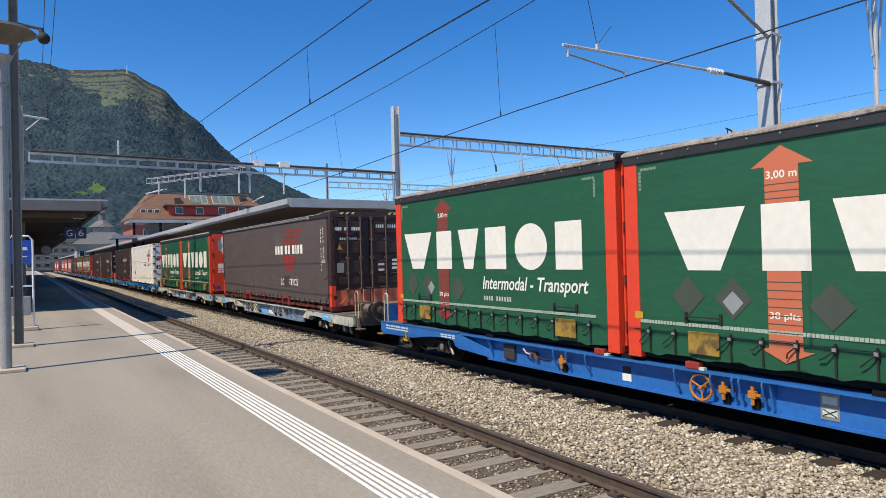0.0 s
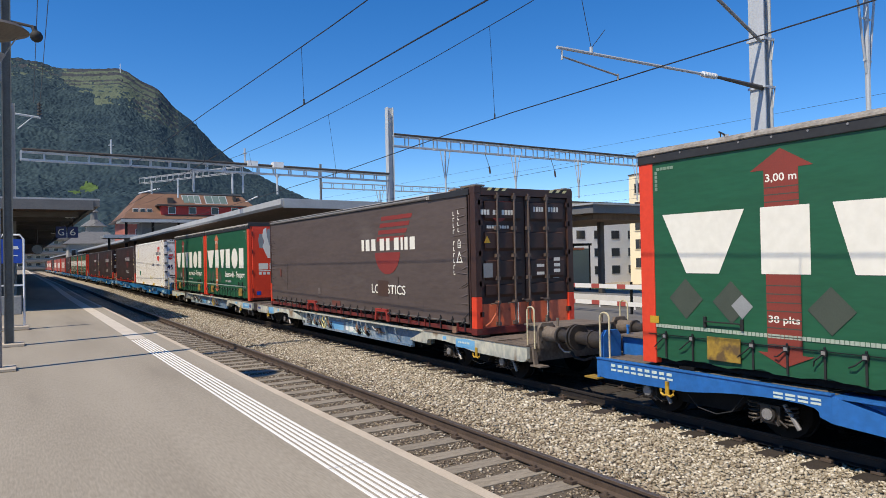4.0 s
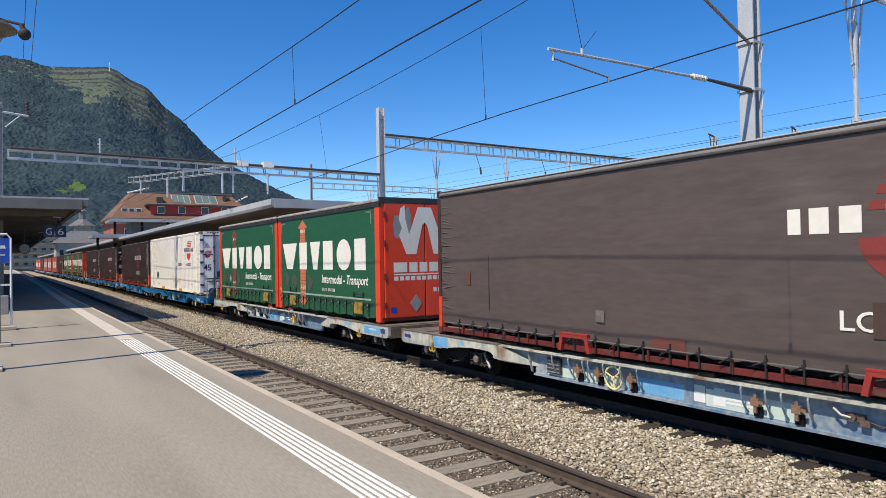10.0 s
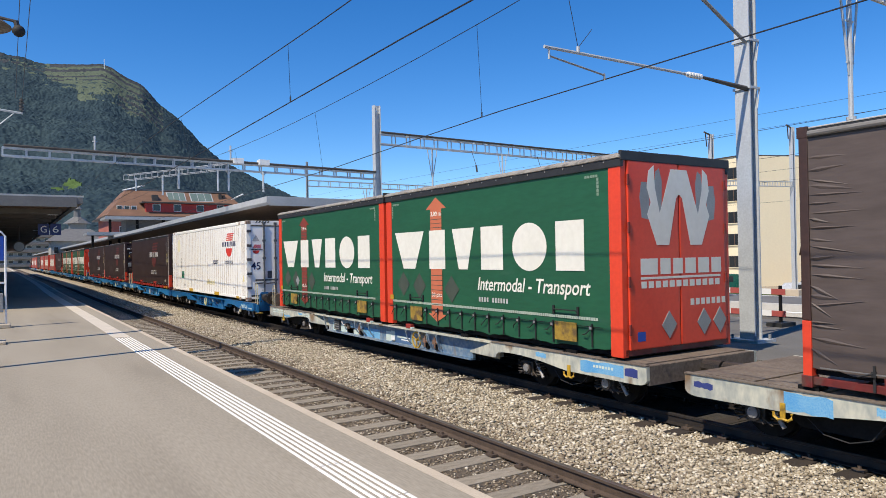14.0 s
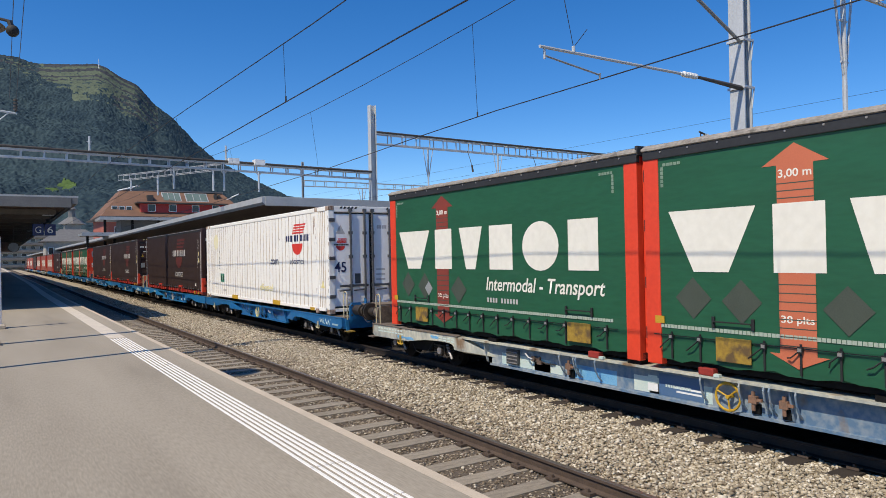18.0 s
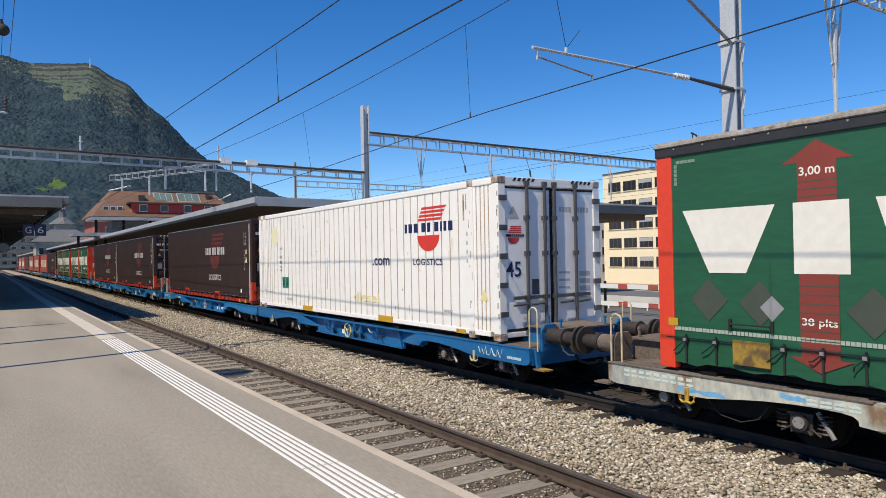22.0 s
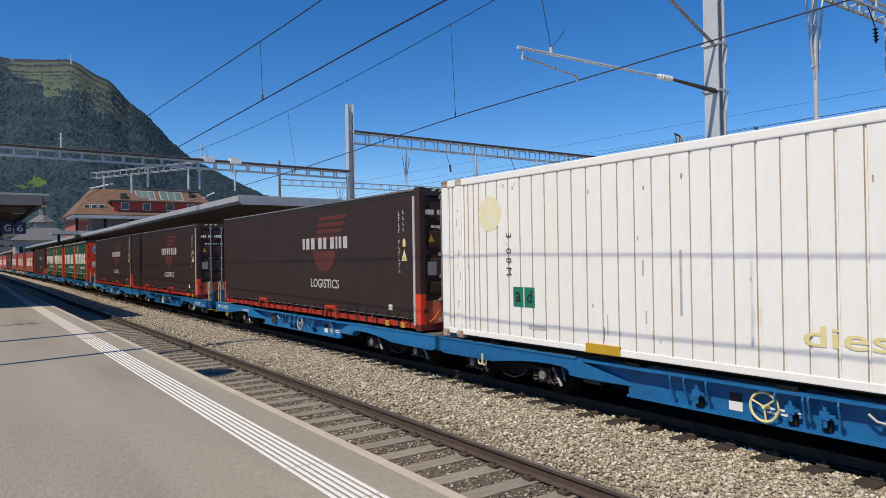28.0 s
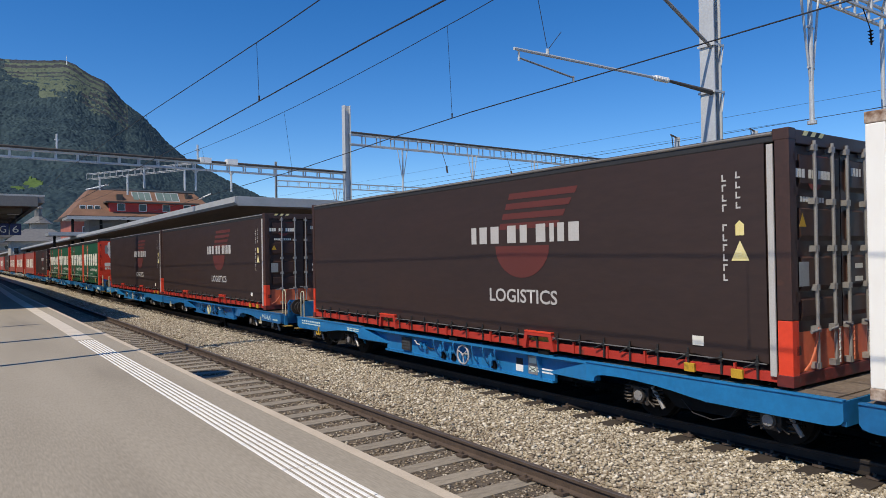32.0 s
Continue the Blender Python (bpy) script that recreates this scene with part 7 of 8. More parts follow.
    for k in range(14):
        z = 0.22 + 0.18 * k + 0.05 * math.sin(k * 3.1)
        u = 0.005 + 0.012 * (k % 3)
        b.decal("edge_scuff", RUST if k % 2 else SCUFF_SHADE, u, u + 0.02 + 0.03 * ((k * 7) % 5) / 5, z, z + 0.06 + 0.09 * ((k * 5) % 4) / 4, -1.2625)
    rng = random.Random(3)
    # rust streaks and scuffs; the tall mark at 7.28 is a painted shadow
    for d, z, w, h in ((7.88, 1.2, 0.03, 0.22), (7.28, 0.7, 0.035, 0.85), (8.6, 0.28, 0.03, 0.2), (8.52, 0.34, 0.02, 0.3), (1.05, 2.2, 0.05, 0.5), (0.98, 2.4, 0.03, 0.3), (7.84, 0.55, 0.025, 0.18), (3.1, 0.3, 0.02, 0.2)):
        b.decal("rust_streak" if d < 2 else "scuff", RUST if d < 2 else SCUFF_SHADE, d, d + w, z, z + h, x)
    for i in range(26):
        d, z = rng.uniform(0.3, L - 0.4), rng.uniform(0.2, 2.7)
        b.decal("rust_speck", SCUFF_SHADE if i % 2 else RUST, d, d + rng.uniform(0.01, 0.03), z, z + rng.uniform(0.02, 0.08), x)
    # door end
    y = b.at(0.0) + 0.03
    b.block("door_header", REEFER, -1.1, 1.1, 0.0, 0.1, H - 0.16, H, "", 0.012)
    b.block("door_sill", REEFER, -1.1, 1.1, 0.0, 0.1, 0.05, 0.14, "", 0.012)
    for k in range(5):
        for a0 in (0.32, 1.75):
            b.end_shape("hazard_stripe", STRAP, [(a0 + 0.11 * k, H - 0.07), (a0 + 0.04 + 0.11 * k, H - 0.01), (a0 + 0.10 + 0.11 * k, H - 0.01), (a0 + 0.06 + 0.11 * k, H - 0.07)], b.at(0.0) - 0.002)
    for s in (0, 1):
        x0, x1 = (-1.12, -0.02) if s == 0 else (0.02, 1.12)
        bm = bmesh.new()
        box(bm, x0, x1, y - 0.01, y + 0.08, 0.16, H - 0.18)
        bevel(bm, 0.03, 2)
        d = part("door", bm, REEFER_DOOR, b.t, "smooth grey-white door")
        bm = bmesh.new()
        for z0, z1 in ((0.15, 0.20), (H - 0.21, H - 0.17)):
            box(bm, x0 - 0.01, x1 + 0.01, y - 0.012, y, z0, z1)
        box(bm, x0 - 0.015, x0 + 0.012, y - 0.013, y, 0.15, H - 0.17)
        box(bm, x1 - 0.012, x1 + 0.015, y - 0.013, y, 0.15, H - 0.17)
        part("door_gasket", bm, STRAP, d, "black rubber gasket")
        for a in ((0.63, 1.06) if s == 0 else (1.30, 1.84)):
            bm = bmesh.new()
            rod(bm, (a - 1.25, y - 0.055, 0.1), (a - 1.25, y - 0.055, H - 0.08), 0.032, 8)
            rk = part("lock_rod", bm, ROD_DARK, b.t, "dark zinc lock rod")
            for z in (0.12, 0.75, 1.55, 2.2, H - 0.1):
                bm = bmesh.new()
                box(bm, a - 1.25 - 0.05, a - 1.25 + 0.05, y - 0.08, y, z - 0.04, z + 0.04)
                part("rod_bracket", bm, ROD_DARK, rk)
        for z in (0.47, 0.99, 1.51, 2.02, 2.55):
            xx = -1.17 if s == 0 else 1.17
            b.block("hinge", ROD_DARK, xx - 0.085, xx + 0.085, -0.03, 0.03, z - 0.048, z + 0.048, "dark steel hinge", 0.008)
    b.block("handle_rail", ROD_DARK, -0.95, -0.1, -0.03, 0.0, 0.72, 0.78)
    b.block("handle_rail", ROD_DARK, 0.1, 0.95, -0.03, 0.0, 0.72, 0.78)
    for a in (0.42, 0.85, 1.55, 2.0):
        bm = bmesh.new()
        rod(bm, (a - 1.25 - 0.16, y - 0.09, 0.62), (a - 1.25 + 0.16, y - 0.09, 0.64), 0.022, 6)
        part("lock_handle", bm, ROD_DARK, b.t)
    yd = y - 0.0115
    b.end_words("size_mark", "45", LETTER_NAVY, 0.15, 0.50, 1.13, 1.41, yd - 0.004)
    b.end_shape("warning_triangle", LETTER_GREY, [(0.20, 2.18), (0.34, 2.42), (0.48, 2.18)], yd)
    b.end_shape("red_emblem", BRAND_RED, [(0.34 + 0.13 * math.cos(q), 1.84 + 0.12 * math.sin(q)) for q in (math.pi + math.pi * i / 12 for i in range(13))], yd)
    for i in range(4):
        b.end_shape("red_stripe", BRAND_RED, [(0.22 + 0.015 * i, 1.92 + 0.035 * i), (0.23 + 0.015 * i, 1.945 + 0.035 * i), (0.53, 1.945 + 0.035 * i), (0.51, 1.92 + 0.035 * i)], yd)
    for i in range(9):
        b.end_shape("letter_bar", STRAP, [(0.14 + 0.05 * i, 1.855), (0.14 + 0.05 * i, 1.90), (0.18 + 0.05 * i, 1.90), (0.18 + 0.05 * i, 1.855)], yd - 0.003)
    b.end_shape("vent_plate", ROD_DARK, [(0.76, 0.80), (0.76, 1.08), (0.93, 1.08), (0.93, 0.80)], yd)
    for i in range(4):
        b.end_shape("number_bar", LETTER_GREY, [(1.46 + 0.08 * i, 2.32), (1.46 + 0.08 * i, 2.42), (1.52 + 0.08 * i, 2.42), (1.52 + 0.08 * i, 2.32)], yd)
        b.end_shape("number_bar", LETTER_GREY, [(1.92 + 0.08 * i, 2.32), (1.92 + 0.08 * i, 2.42), (1.98 + 0.08 * i, 2.42), (1.98 + 0.08 * i, 2.32)], yd)
        b.end_shape("number_bar", LETTER_GREY, [(1.96, 1.10 - 0.14 * i), (1.96, 1.19 - 0.14 * i), (2.24, 1.19 - 0.14 * i), (2.24, 1.10 - 0.14 * i)], yd)
        b.end_shape("number_bar", LETTER_GREY, [(1.42, 1.16 - 0.14 * i), (1.42, 1.20 - 0.14 * i), (1.70, 1.20 - 0.14 * i), (1.70, 1.16 - 0.14 * i)], yd)
    return b


# ---- wagons ----
def wheel_mesh():
    bm = bmesh.new()
    for s in (-1, 1):
        rod(bm, (s * 0.655, 0, 0), (s * 0.68, 0, 0), 0.375, 28)
        rod(bm, (s * 0.68, 0, 0), (s * 0.79, 0, 0), 0.348, 28, 0.343)
        rod(bm, (s * 0.79, 0, 0), (s * 0.83, 0, 0), 0.12, 16)
        for k in range(6):
            a = k * math.pi / 3
            rod(bm, (s * 0.79, 0.22 * math.cos(a), 0.22 * math.sin(a)), (s * 0.805, 0.22 * math.cos(a), 0.22 * math.sin(a)), 0.04, 8)
    rod(bm, (-0.95, 0, 0), (0.95, 0, 0), 0.08, 12)
    # wheels are blackened to paint in the shade below the wagon
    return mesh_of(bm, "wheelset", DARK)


WHEELSET = wheel_mesh()


def bogie(b, d):
    o = new("bogie")
    o.parent = b.t
    bm = bmesh.new()
    y = b.at(d)
    for s in (-1, 1):
        x0, x1 = (s * 1.06, s * 0.94) if s < 0 else (0.94, 1.06)
        prism(bm, [(y - 1.2, 0.52), (y - 0.55, 0.52), (y - 0.4, 0.38), (y + 0.4, 0.38), (y + 0.55, 0.52), (y + 1.2, 0.52), (y + 1.15, 0.62), (y - 1.15, 0.62)], "x", x0, x1)
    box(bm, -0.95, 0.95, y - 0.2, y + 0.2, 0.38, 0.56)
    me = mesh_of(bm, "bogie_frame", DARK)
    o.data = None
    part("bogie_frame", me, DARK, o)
    for w in (-0.93, 0.93):
        ws = new("wheelset", WHEELSET)
        ws.parent = o
        SPINNING.append((ws, y + w))
        for s in (-1, 1):
            bm = bmesh.new()
            box(bm, s * 1.02 - 0.1, s * 1.02 + 0.1, y + w - 0.13, y + w + 0.13, 0.34, 0.57)
            rod(bm, (s * 1.12, y + w, 0.464), (s * 1.17, y + w, 0.464), 0.10, 10)
            # darker than bare steel, for the shade behind the sill
            part("axle_box", bm, BUFFER, o, "steel axle box in a colour darkened for shade")
            bm = bmesh.new()
            rod(bm, (s * 1.17, y + w, 0.464), (s * 1.185, y + w, 0.464), 0.07, 10)
            for k in range(3):
                q = 2.1 * k + 0.6
                rod(bm, (s * 1.185, y + w + 0.045 * math.cos(q), 0.464 + 0.045 * math.sin(q)), (s * 1.195, y + w + 0.045 * math.cos(q), 0.464 + 0.045 * math.sin(q)), 0.012, 6)
            part("bearing_cover", bm, LOCK_ROD, o, "bright steel bearing cover")
            bm = bmesh.new()
            rod(bm, (s * 1.10, y + w - 0.36, 0.33), (s * 1.10, y + w - 0.18, 0.60), 0.028, 7)
            part("damper", bm, LOCK_ROD, o, "pale damper rod")
            bm = bmesh.new()
            for k in (-2, -1, 1, 2):
                rod(bm, (s * 1.12, y + w + 0.06 * k, 0.40), (s * 1.13, y + w + 0.115 * k, 0.335), 0.012, 5)
            box(bm, s * 1.125 - 0.02, s * 1.125 + 0.02, y + w - 0.15, y + w + 0.15, 0.545, 0.575)
            part("guide_bracket", bm, BUFFER, o)
            for e in (-0.24, 0.24):
                bm = bmesh.new()
                for k in range(5):
                    ring(bm, (s * 1.05, y + w + e, 0.37 + 0.05 * k), (0, 0, 1), 0.075, 0.014, 10, 4)
                part("spring", bm, BUFFER, o)
    bm = bmesh.new()
    tube(bm, [Vector((-1.08, y - 0.55, 0.60)), Vector((-1.14, y - 0.42, 0.40)), Vector((-1.15, y - 0.2, 0.33)), Vector((-1.12, y + 0.1, 0.36)), Vector((-1.08, y + 0.3, 0.5))], 0.008, 6)
    part("brake_hose", bm, STRAP, o)
    return o


def wagon(label, L, paint, girder, front_buffer, rear_buffer, sprayed=False, lever=ORANGE, wheel_col=ORANGE, gear=None, tag=False):
    """Low container wagon unit; local z is measured from the rail."""
    b = Body("container_wagon", L, label, "freight wagon", "container wagons")
    top = 0.83
    deep = lever is ORANGE
    low = 0.525 if deep else 0.565
    for s in (-1, 1):
        x0, x1 = (-1.285, -1.22) if s < 0 else (1.22, 1.285)
        for rear in (0, 1):
            def dd(d):
                return b.at(L - d) if rear else b.at(d)
            arch = [(dd(d), z) for d, z in ((1.62, 0.570), (1.85, 0.598), (2.1, 0.632), (2.4, 0.664), (2.75, 0.686), (3.05, 0.692), (3.28, 0.684), (3.40, 0.664), (3.45, 0.63), (3.46, 0.575))]
            bm = bmesh.new()
            prism(bm, [(dd(0.0), top), (dd(0.0), 0.63), (dd(0.03), 0.59), (dd(0.09), 0.565), (dd(0.18), 0.555)] + arch + [(dd(3.6), low), (dd(3.6), top)], "x", x0, x1)
            part("side_sill", bm, paint, b.t, "")
            # tapering gusset between bogie end and middle girder
            bm = bmesh.new()
            xi = -1.10 if s < 0 else 1.10
            xo = x0 if s < 0 else x1
            v = [bm.verts.new(p) for p in ((xo, dd(3.6), top - 0.01), (xo, dd(3.6), low), (xi, dd(4.55), 0.41 if deep else 0.53), (xi, dd(4.55), 0.56), (xi, dd(3.6), top - 0.01), (xi, dd(3.6), 0.50))]
            for f in ((0, 1, 2, 3), (0, 3, 4), (1, 5, 2), (0, 4, 5, 1), (2, 5, 4, 3)):
                bm.faces.new([v[i] for i in f])
            part("gusset", bm, paint, b.t)
        xg0, xg1 = (-1.10, -1.04) if s < 0 else (1.04, 1.10)
        b.block("girder", girder, xg0, xg1, 4.45, L - 4.45, 0.40, top - 0.03, "")
        for d0, d1 in ((3.55, 4.45), (L - 4.45, L - 3.55)):
            b.block("girder_root", girder, xg0, xg1, d0, d1, 0.545, top - 0.03)
        b.block("girder_foot", girder, xg0 - 0.05 if s < 0 else xg0, xg1 if s < 0 else xg1 + 0.05, 4.45, L - 4.45, 0.385, 0.42)
        b.block("upper_flange", paint, x0 + 0.03 if s < 0 else 0.9, -0.9 if s < 0 else x1 - 0.03, 3.6, L - 3.6, top - 0.03, top)
    for d0, d1 in ((0.02, 3.6), (L - 3.6, L - 0.02)):
        b.block("end_deck", DECK, -1.21, 1.21, d0, d1, top - 0.06, top + 0.004, "rusty end deck")
        for k in range(4):
            b.block("deck_plank", DECK, -1.18, 1.18, d0 + 0.1 + 0.86 * k, d0 + 0.78 + 0.86 * k, top + 0.005, top + 0.02)
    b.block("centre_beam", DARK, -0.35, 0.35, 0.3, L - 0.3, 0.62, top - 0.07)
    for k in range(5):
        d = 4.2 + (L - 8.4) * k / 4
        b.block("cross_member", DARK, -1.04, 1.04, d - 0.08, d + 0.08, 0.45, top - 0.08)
    for d in (1.82, L - 1.82):
        bogie(b, d)
    # container supports
    for d in (1.6, 4.6, L / 2, L - 4.6, L - 1.6):
        for x in (-1.1, 1.1):
            b.block("support_pad", DARK, x - 0.1, x + 0.1, d - 0.12, d + 0.12, top, 0.894)
    # fittings on the platform side of the girder
    m = L / 2
    gear = gear or {"wheel": m + 0.42, "levers": (m - 0.75, m - 0.15), "plates": (m + 1.4, m - 1.9)}
    for k, d in enumerate(gear["levers"]):
        yy = b.at(d)
        for e in (-0.17, 0.15):
            bm = bmesh.new()
            tube(bm, [Vector((-1.235, yy + e, 0.83)), Vector((-1.262, yy + e, 0.76)), Vector((-1.235, yy + e, 0.64)), Vector((-1.18, yy + e, 0.54)), Vector((-1.11, yy + e, 0.47))], 0.013, 6)
            part("hose_bracket", bm, girder, b.t)
        bm = bmesh.new()
        box(bm, -1.215, -1.165, yy - 0.05, yy + 0.055, 0.575, 0.665)
        box(bm, -1.21, -1.185, yy - 0.115, yy - 0.05, 0.605, 0.64)
        box(bm, -1.205, -1.18, yy - 0.02, yy + 0.02, 0.49, 0.72)
        rod(bm, (-1.19, yy, 0.61), (-1.10, yy, 0.61), 0.02, 7)
        part("brake_lever", bm, lever, b.t, "painted brake changeover lever")
        bm = bmesh.new()
        box(bm, -1.15, -1.103, yy - 0.05, yy + 0.05, 0.44, 0.56)
        part("lever_shaft", bm, DARK, b.t)
    wy = b.at(gear["wheel"])
    bm = bmesh.new()
    ring(bm, (-1.20, wy, 0.60), (1, 0, 0), 0.17, 0.017, 22, 6)
    for k in range(3):
        a = 2.094 * k + 0.4
        rod(bm, (-1.20, wy, 0.60), (-1.20, wy + 0.17 * math.cos(a), 0.60 + 0.17 * math.sin(a)), 0.012, 5)
    rod(bm, (-1.22, wy, 0.60), (-1.10, wy, 0.60), 0.025, 7)
    part("hand_wheel", bm, wheel_col, b.t, "spoked hand brake wheel")
    g0 = gear["plates"][0]
    for d in gear["plates"]:
        b.block("label_plate", WHITE, -1.106, -1.101, d - 0.09, d + 0.09, 0.47, 0.58, "small white label plate")
        b.block("label_plate", STRAP if not sprayed else SPRAY_PALE, -1.106, -1.101, d - 0.08, d + 0.08, 0.585, 0.69)
    e = gear.get("box", m + 3.0)
    db = b.block("slotted_plate", PLATE_GREY, -1.16, -1.10, e - 0.16, e + 0.16, 0.47, 0.735, "dark slotted plate", 0.008)
    for k in range(4):
        part("plate_bar", bmesh_box(-1.166, -1.1605, b.at(e) - 0.145, b.at(e) + 0.145, 0.492 + 0.062 * k, 0.512 + 0.062 * k), LOCK_ROD if sprayed else BUFFER, db)
    for e in gear.get("hooks", ()):
        bm = bmesh.new()
        yy = b.at(e)
        tube(bm, [Vector((-1.235, yy, 0.83)), Vector((-1.262, yy, 0.76)), Vector((-1.235, yy, 0.64)), Vector((-1.18, yy, 0.54)), Vector((-1.11, yy, 0.47))], 0.013, 6)
        part("hose_bracket", bm, girder, b.t)
    for e in gear.get("tabs", ()):
        b.block("twist_lock", RED_POCKET, -1.25, -1.14, e - 0.11, e + 0.11, top + 0.004, top + 0.10, "red folding container lock", 0.012)
        b.block("lock_pin", SPRAY_PALE, -1.26, -1.2, e - 0.2, e - 0.12, top + 0.004, top + 0.04)
    if "table" in gear:
        e = gear["table"]
        pl = b.block("load_plate", LOCK_ROD, -1.107, -1.101, e - 0.11, e + 0.11, 0.46, 0.76, "framed grey load plate")
        for z in (0.50, 0.64):
            part("plate_field", bmesh_box(-1.111, -1.1071, b.at(e - 0.085), b.at(e + 0.085), z, z + 0.085), SPRAY_PALE, pl)
        for m1, m2 in ((-1, 1), (1, -1)):
            bm = bmesh.new()
            rod(bm, (-1.1115, b.at(e + 0.08 * m1), 0.505), (-1.1115, b.at(e + 0.08 * m2), 0.58), 0.006, 5)
            part("plate_cross", bm, STRAP, pl)
    if "panel" in gear:
        p0, p1 = gear["panel"]
        b.block("blue_panel", SPRAY_NAVY_PANEL, -1.1045, -1.1005, p0, p1, 0.44, 0.74, "faded blue painted panel")
        for k in range(10):
            b.block("writing_bar", SPRAY_PALE, -1.107, -1.1048, p0 + 0.2 + 0.042 * k, p0 + 0.232 + 0.042 * k, 0.56, 0.60)
    bm = bmesh.new()
    yy = b.at(gear.get("valve", m + 2.4))
    box(bm, -1.15, -1.101, yy - 0.10, yy + 0.10, 0.60, 0.68)
    box(bm, -1.17, -1.13, yy - 0.16, yy - 0.06, 0.56, 0.62)
    rod(bm, (-1.19, yy + 0.02, 0.64), (-1.10, yy + 0.02, 0.64), 0.045, 8)
    vb = part("valve", bm, ROD_BROWN if sprayed or lever is ORANGE else girder, b.t, "small shut-off valve")
    bm = bmesh.new()
    tube(bm, [Vector((-1.19, yy + 0.02, 0.64)), Vector((-1.20, yy + 0.12, 0.655)), Vector((-1.20, yy + 0.20, 0.72))], 0.014, 6)
    part("valve_handle", bm, LETTER_GREY, vb)
    bm = bmesh.new()
    tube(bm, [Vector((-1.12, yy - 0.10, 0.62)), Vector((-1.13, yy - 0.25, 0.585)), Vector((-1.12, yy - 0.46, 0.59))], 0.012, 6)
    part("valve_pipe", bm, BUFFER, vb)
    for d in (m - 2.3, m + 3.6):
        bm = bmesh.new()
        prism(bm, [(-1.22, 0.79), (-1.10, 0.79), (-1.10, 0.42), (-1.13, 0.44)], "y", b.at(d) - 0.012, b.at(d) + 0.012)
        part("web_plate", bm, girder, b.t)
    if rear_buffer:
        for k in range(9):
            b.block("writing_bar", SPRAY_PALE, -1.289, -1.286, L - 0.3 - 0.13 * k - 0.085, L - 0.3 - 0.13 * k, 0.745, 0.785)
            b.block("writing_bar", SPRAY_PALE, -1.289, -1.286, L - 0.3 - 0.13 * k - 0.10, L - 0.3 - 0.13 * k, 0.685, 0.715)
        for k in range(4):
            for z in (0.705, 0.75):
                b.block("load_table", SPRAY_PALE, -1.289, -1.286, L - 3.48 + 0.15 * k, L - 3.36 + 0.15 * k, z, z + 0.026)
    if lever is not ORANGE:
        b.block("writing_bar", WHITE, -1.106, -1.101, g0 - 0.8, g0 - 0.35, 0.56, 0.585)
        b.block("writing_bar", WHITE, -1.106, -1.101, g0 - 0.8, g0 - 0.4, 0.51, 0.535)
    for d0, d1 in ((0.0, 3.6), (L - 3.6, L)):
        b.block("deck_edge", DECK if sprayed else paint, -1.30, -1.215, d0, d1, top + 0.001, top + 0.022, "", 0.004)
    # jacking hook
    for d in (L - 1.35,) if "bare" in gear else (1.55, L - 1.35):
        bm = bmesh.new()
        yy = b.at(d)
        box(bm, -1.305, -1.287, yy - 0.03, yy + 0.03, 0.50, 0.67)
        tube(bm, [Vector((-1.30, yy + u, z)) for u, z in ((-0.11, 0.56), (-0.105, 0.505), (-0.06, 0.475), (0.0, 0.49), (0.06, 0.475), (0.105, 0.505), (0.11, 0.56))], 0.017, 6)
        part("rope_hook", bm, HAND_RAIL if tag else YELLOW, b.t, "double rope hook")
    if tag:
        # sprayed scribble on the front sill
        zig = [(1.42, 0.76), (1.36, 0.64), (1.31, 0.74), (1.26, 0.63), (1.20, 0.77), (1.17, 0.64), (1.08, 0.63), (1.03, 0.76), (0.95, 0.62), (0.99, 0.68), (0.90, 0.62), (0.86, 0.75), (0.78, 0.61), (0.72, 0.77)]
        bm = bmesh.new()
        tube(bm, [Vector((-1.287, b.at(d), z)) for d, z in zig], 0.009, 5)
        part("spray_scribble", bm, SPRAY_PALE, b.t, "white sprayed scribble")
        for k in range(7):
            b.block("writing_bar", SPRAY_PALE, -1.289, -1.286, 0.22 + 0.055 * k, 0.26 + 0.055 * k, 0.625, 0.67)
    if sprayed:
        rng = random.Random(int(L * 10) + sprayed)
        if sprayed == 1:
            ends = ((SPRAY_BLUE, 1.62, 2.30, 0.60, 0.80), (SPRAY_BLUE, 2.66, 2.80, 0.70, 0.80), (SPRAY_NAVY, L - 0.42, L - 0.14, 0.66, 0.76), (SPRAY_BLUE, L - 1.92, L - 1.36, 0.585, 0.81), (SPRAY_BLUE, L - 2.52, L - 2.36, 0.69, 0.80))
        else:
            ends = ((SPRAY_NAVY, 0.16, 0.40, 0.64, 0.78), (SPRAY_BLUE, 0.42, 1.30, 0.60, 0.80), (SPRAY_BLUE, 2.1, 2.36, 0.70, 0.80), (SPRAY_BLUE, L - 1.9, L - 1.2, 0.60, 0.67), (SPRAY_BLUE, L - 2.9, L - 2.6, 0.72, 0.80))
        for mat, d0, d1, z0, z1 in ends:
            # a ragged outline, as sprayed
            n = 7
            low = [(d0 + (d1 - d0) * i / n, z0 + rng.uniform(0, 0.025)) for i in range(n + 1)]
            high = [(d1 - (d1 - d0) * i / n, z1 - rng.uniform(0, 0.03)) for i in range(n + 1)]
            bm = bmesh.new()
            prism(bm, [(b.at(d), z) for d, z in low + high], "x", -1.2862, -1.2845)
            part("spray_patch", bm, mat, b.t, "sprayed paint patch")
        for k in range(7):
            b.block("writing_bar", SPRAY_PALE, -1.288, -1.2863, (0.62 if sprayed == 2 else 1.8) + 0.06 * k, (0.665 if sprayed == 2 else 1.84) + 0.06 * k, 0.70, 0.74)
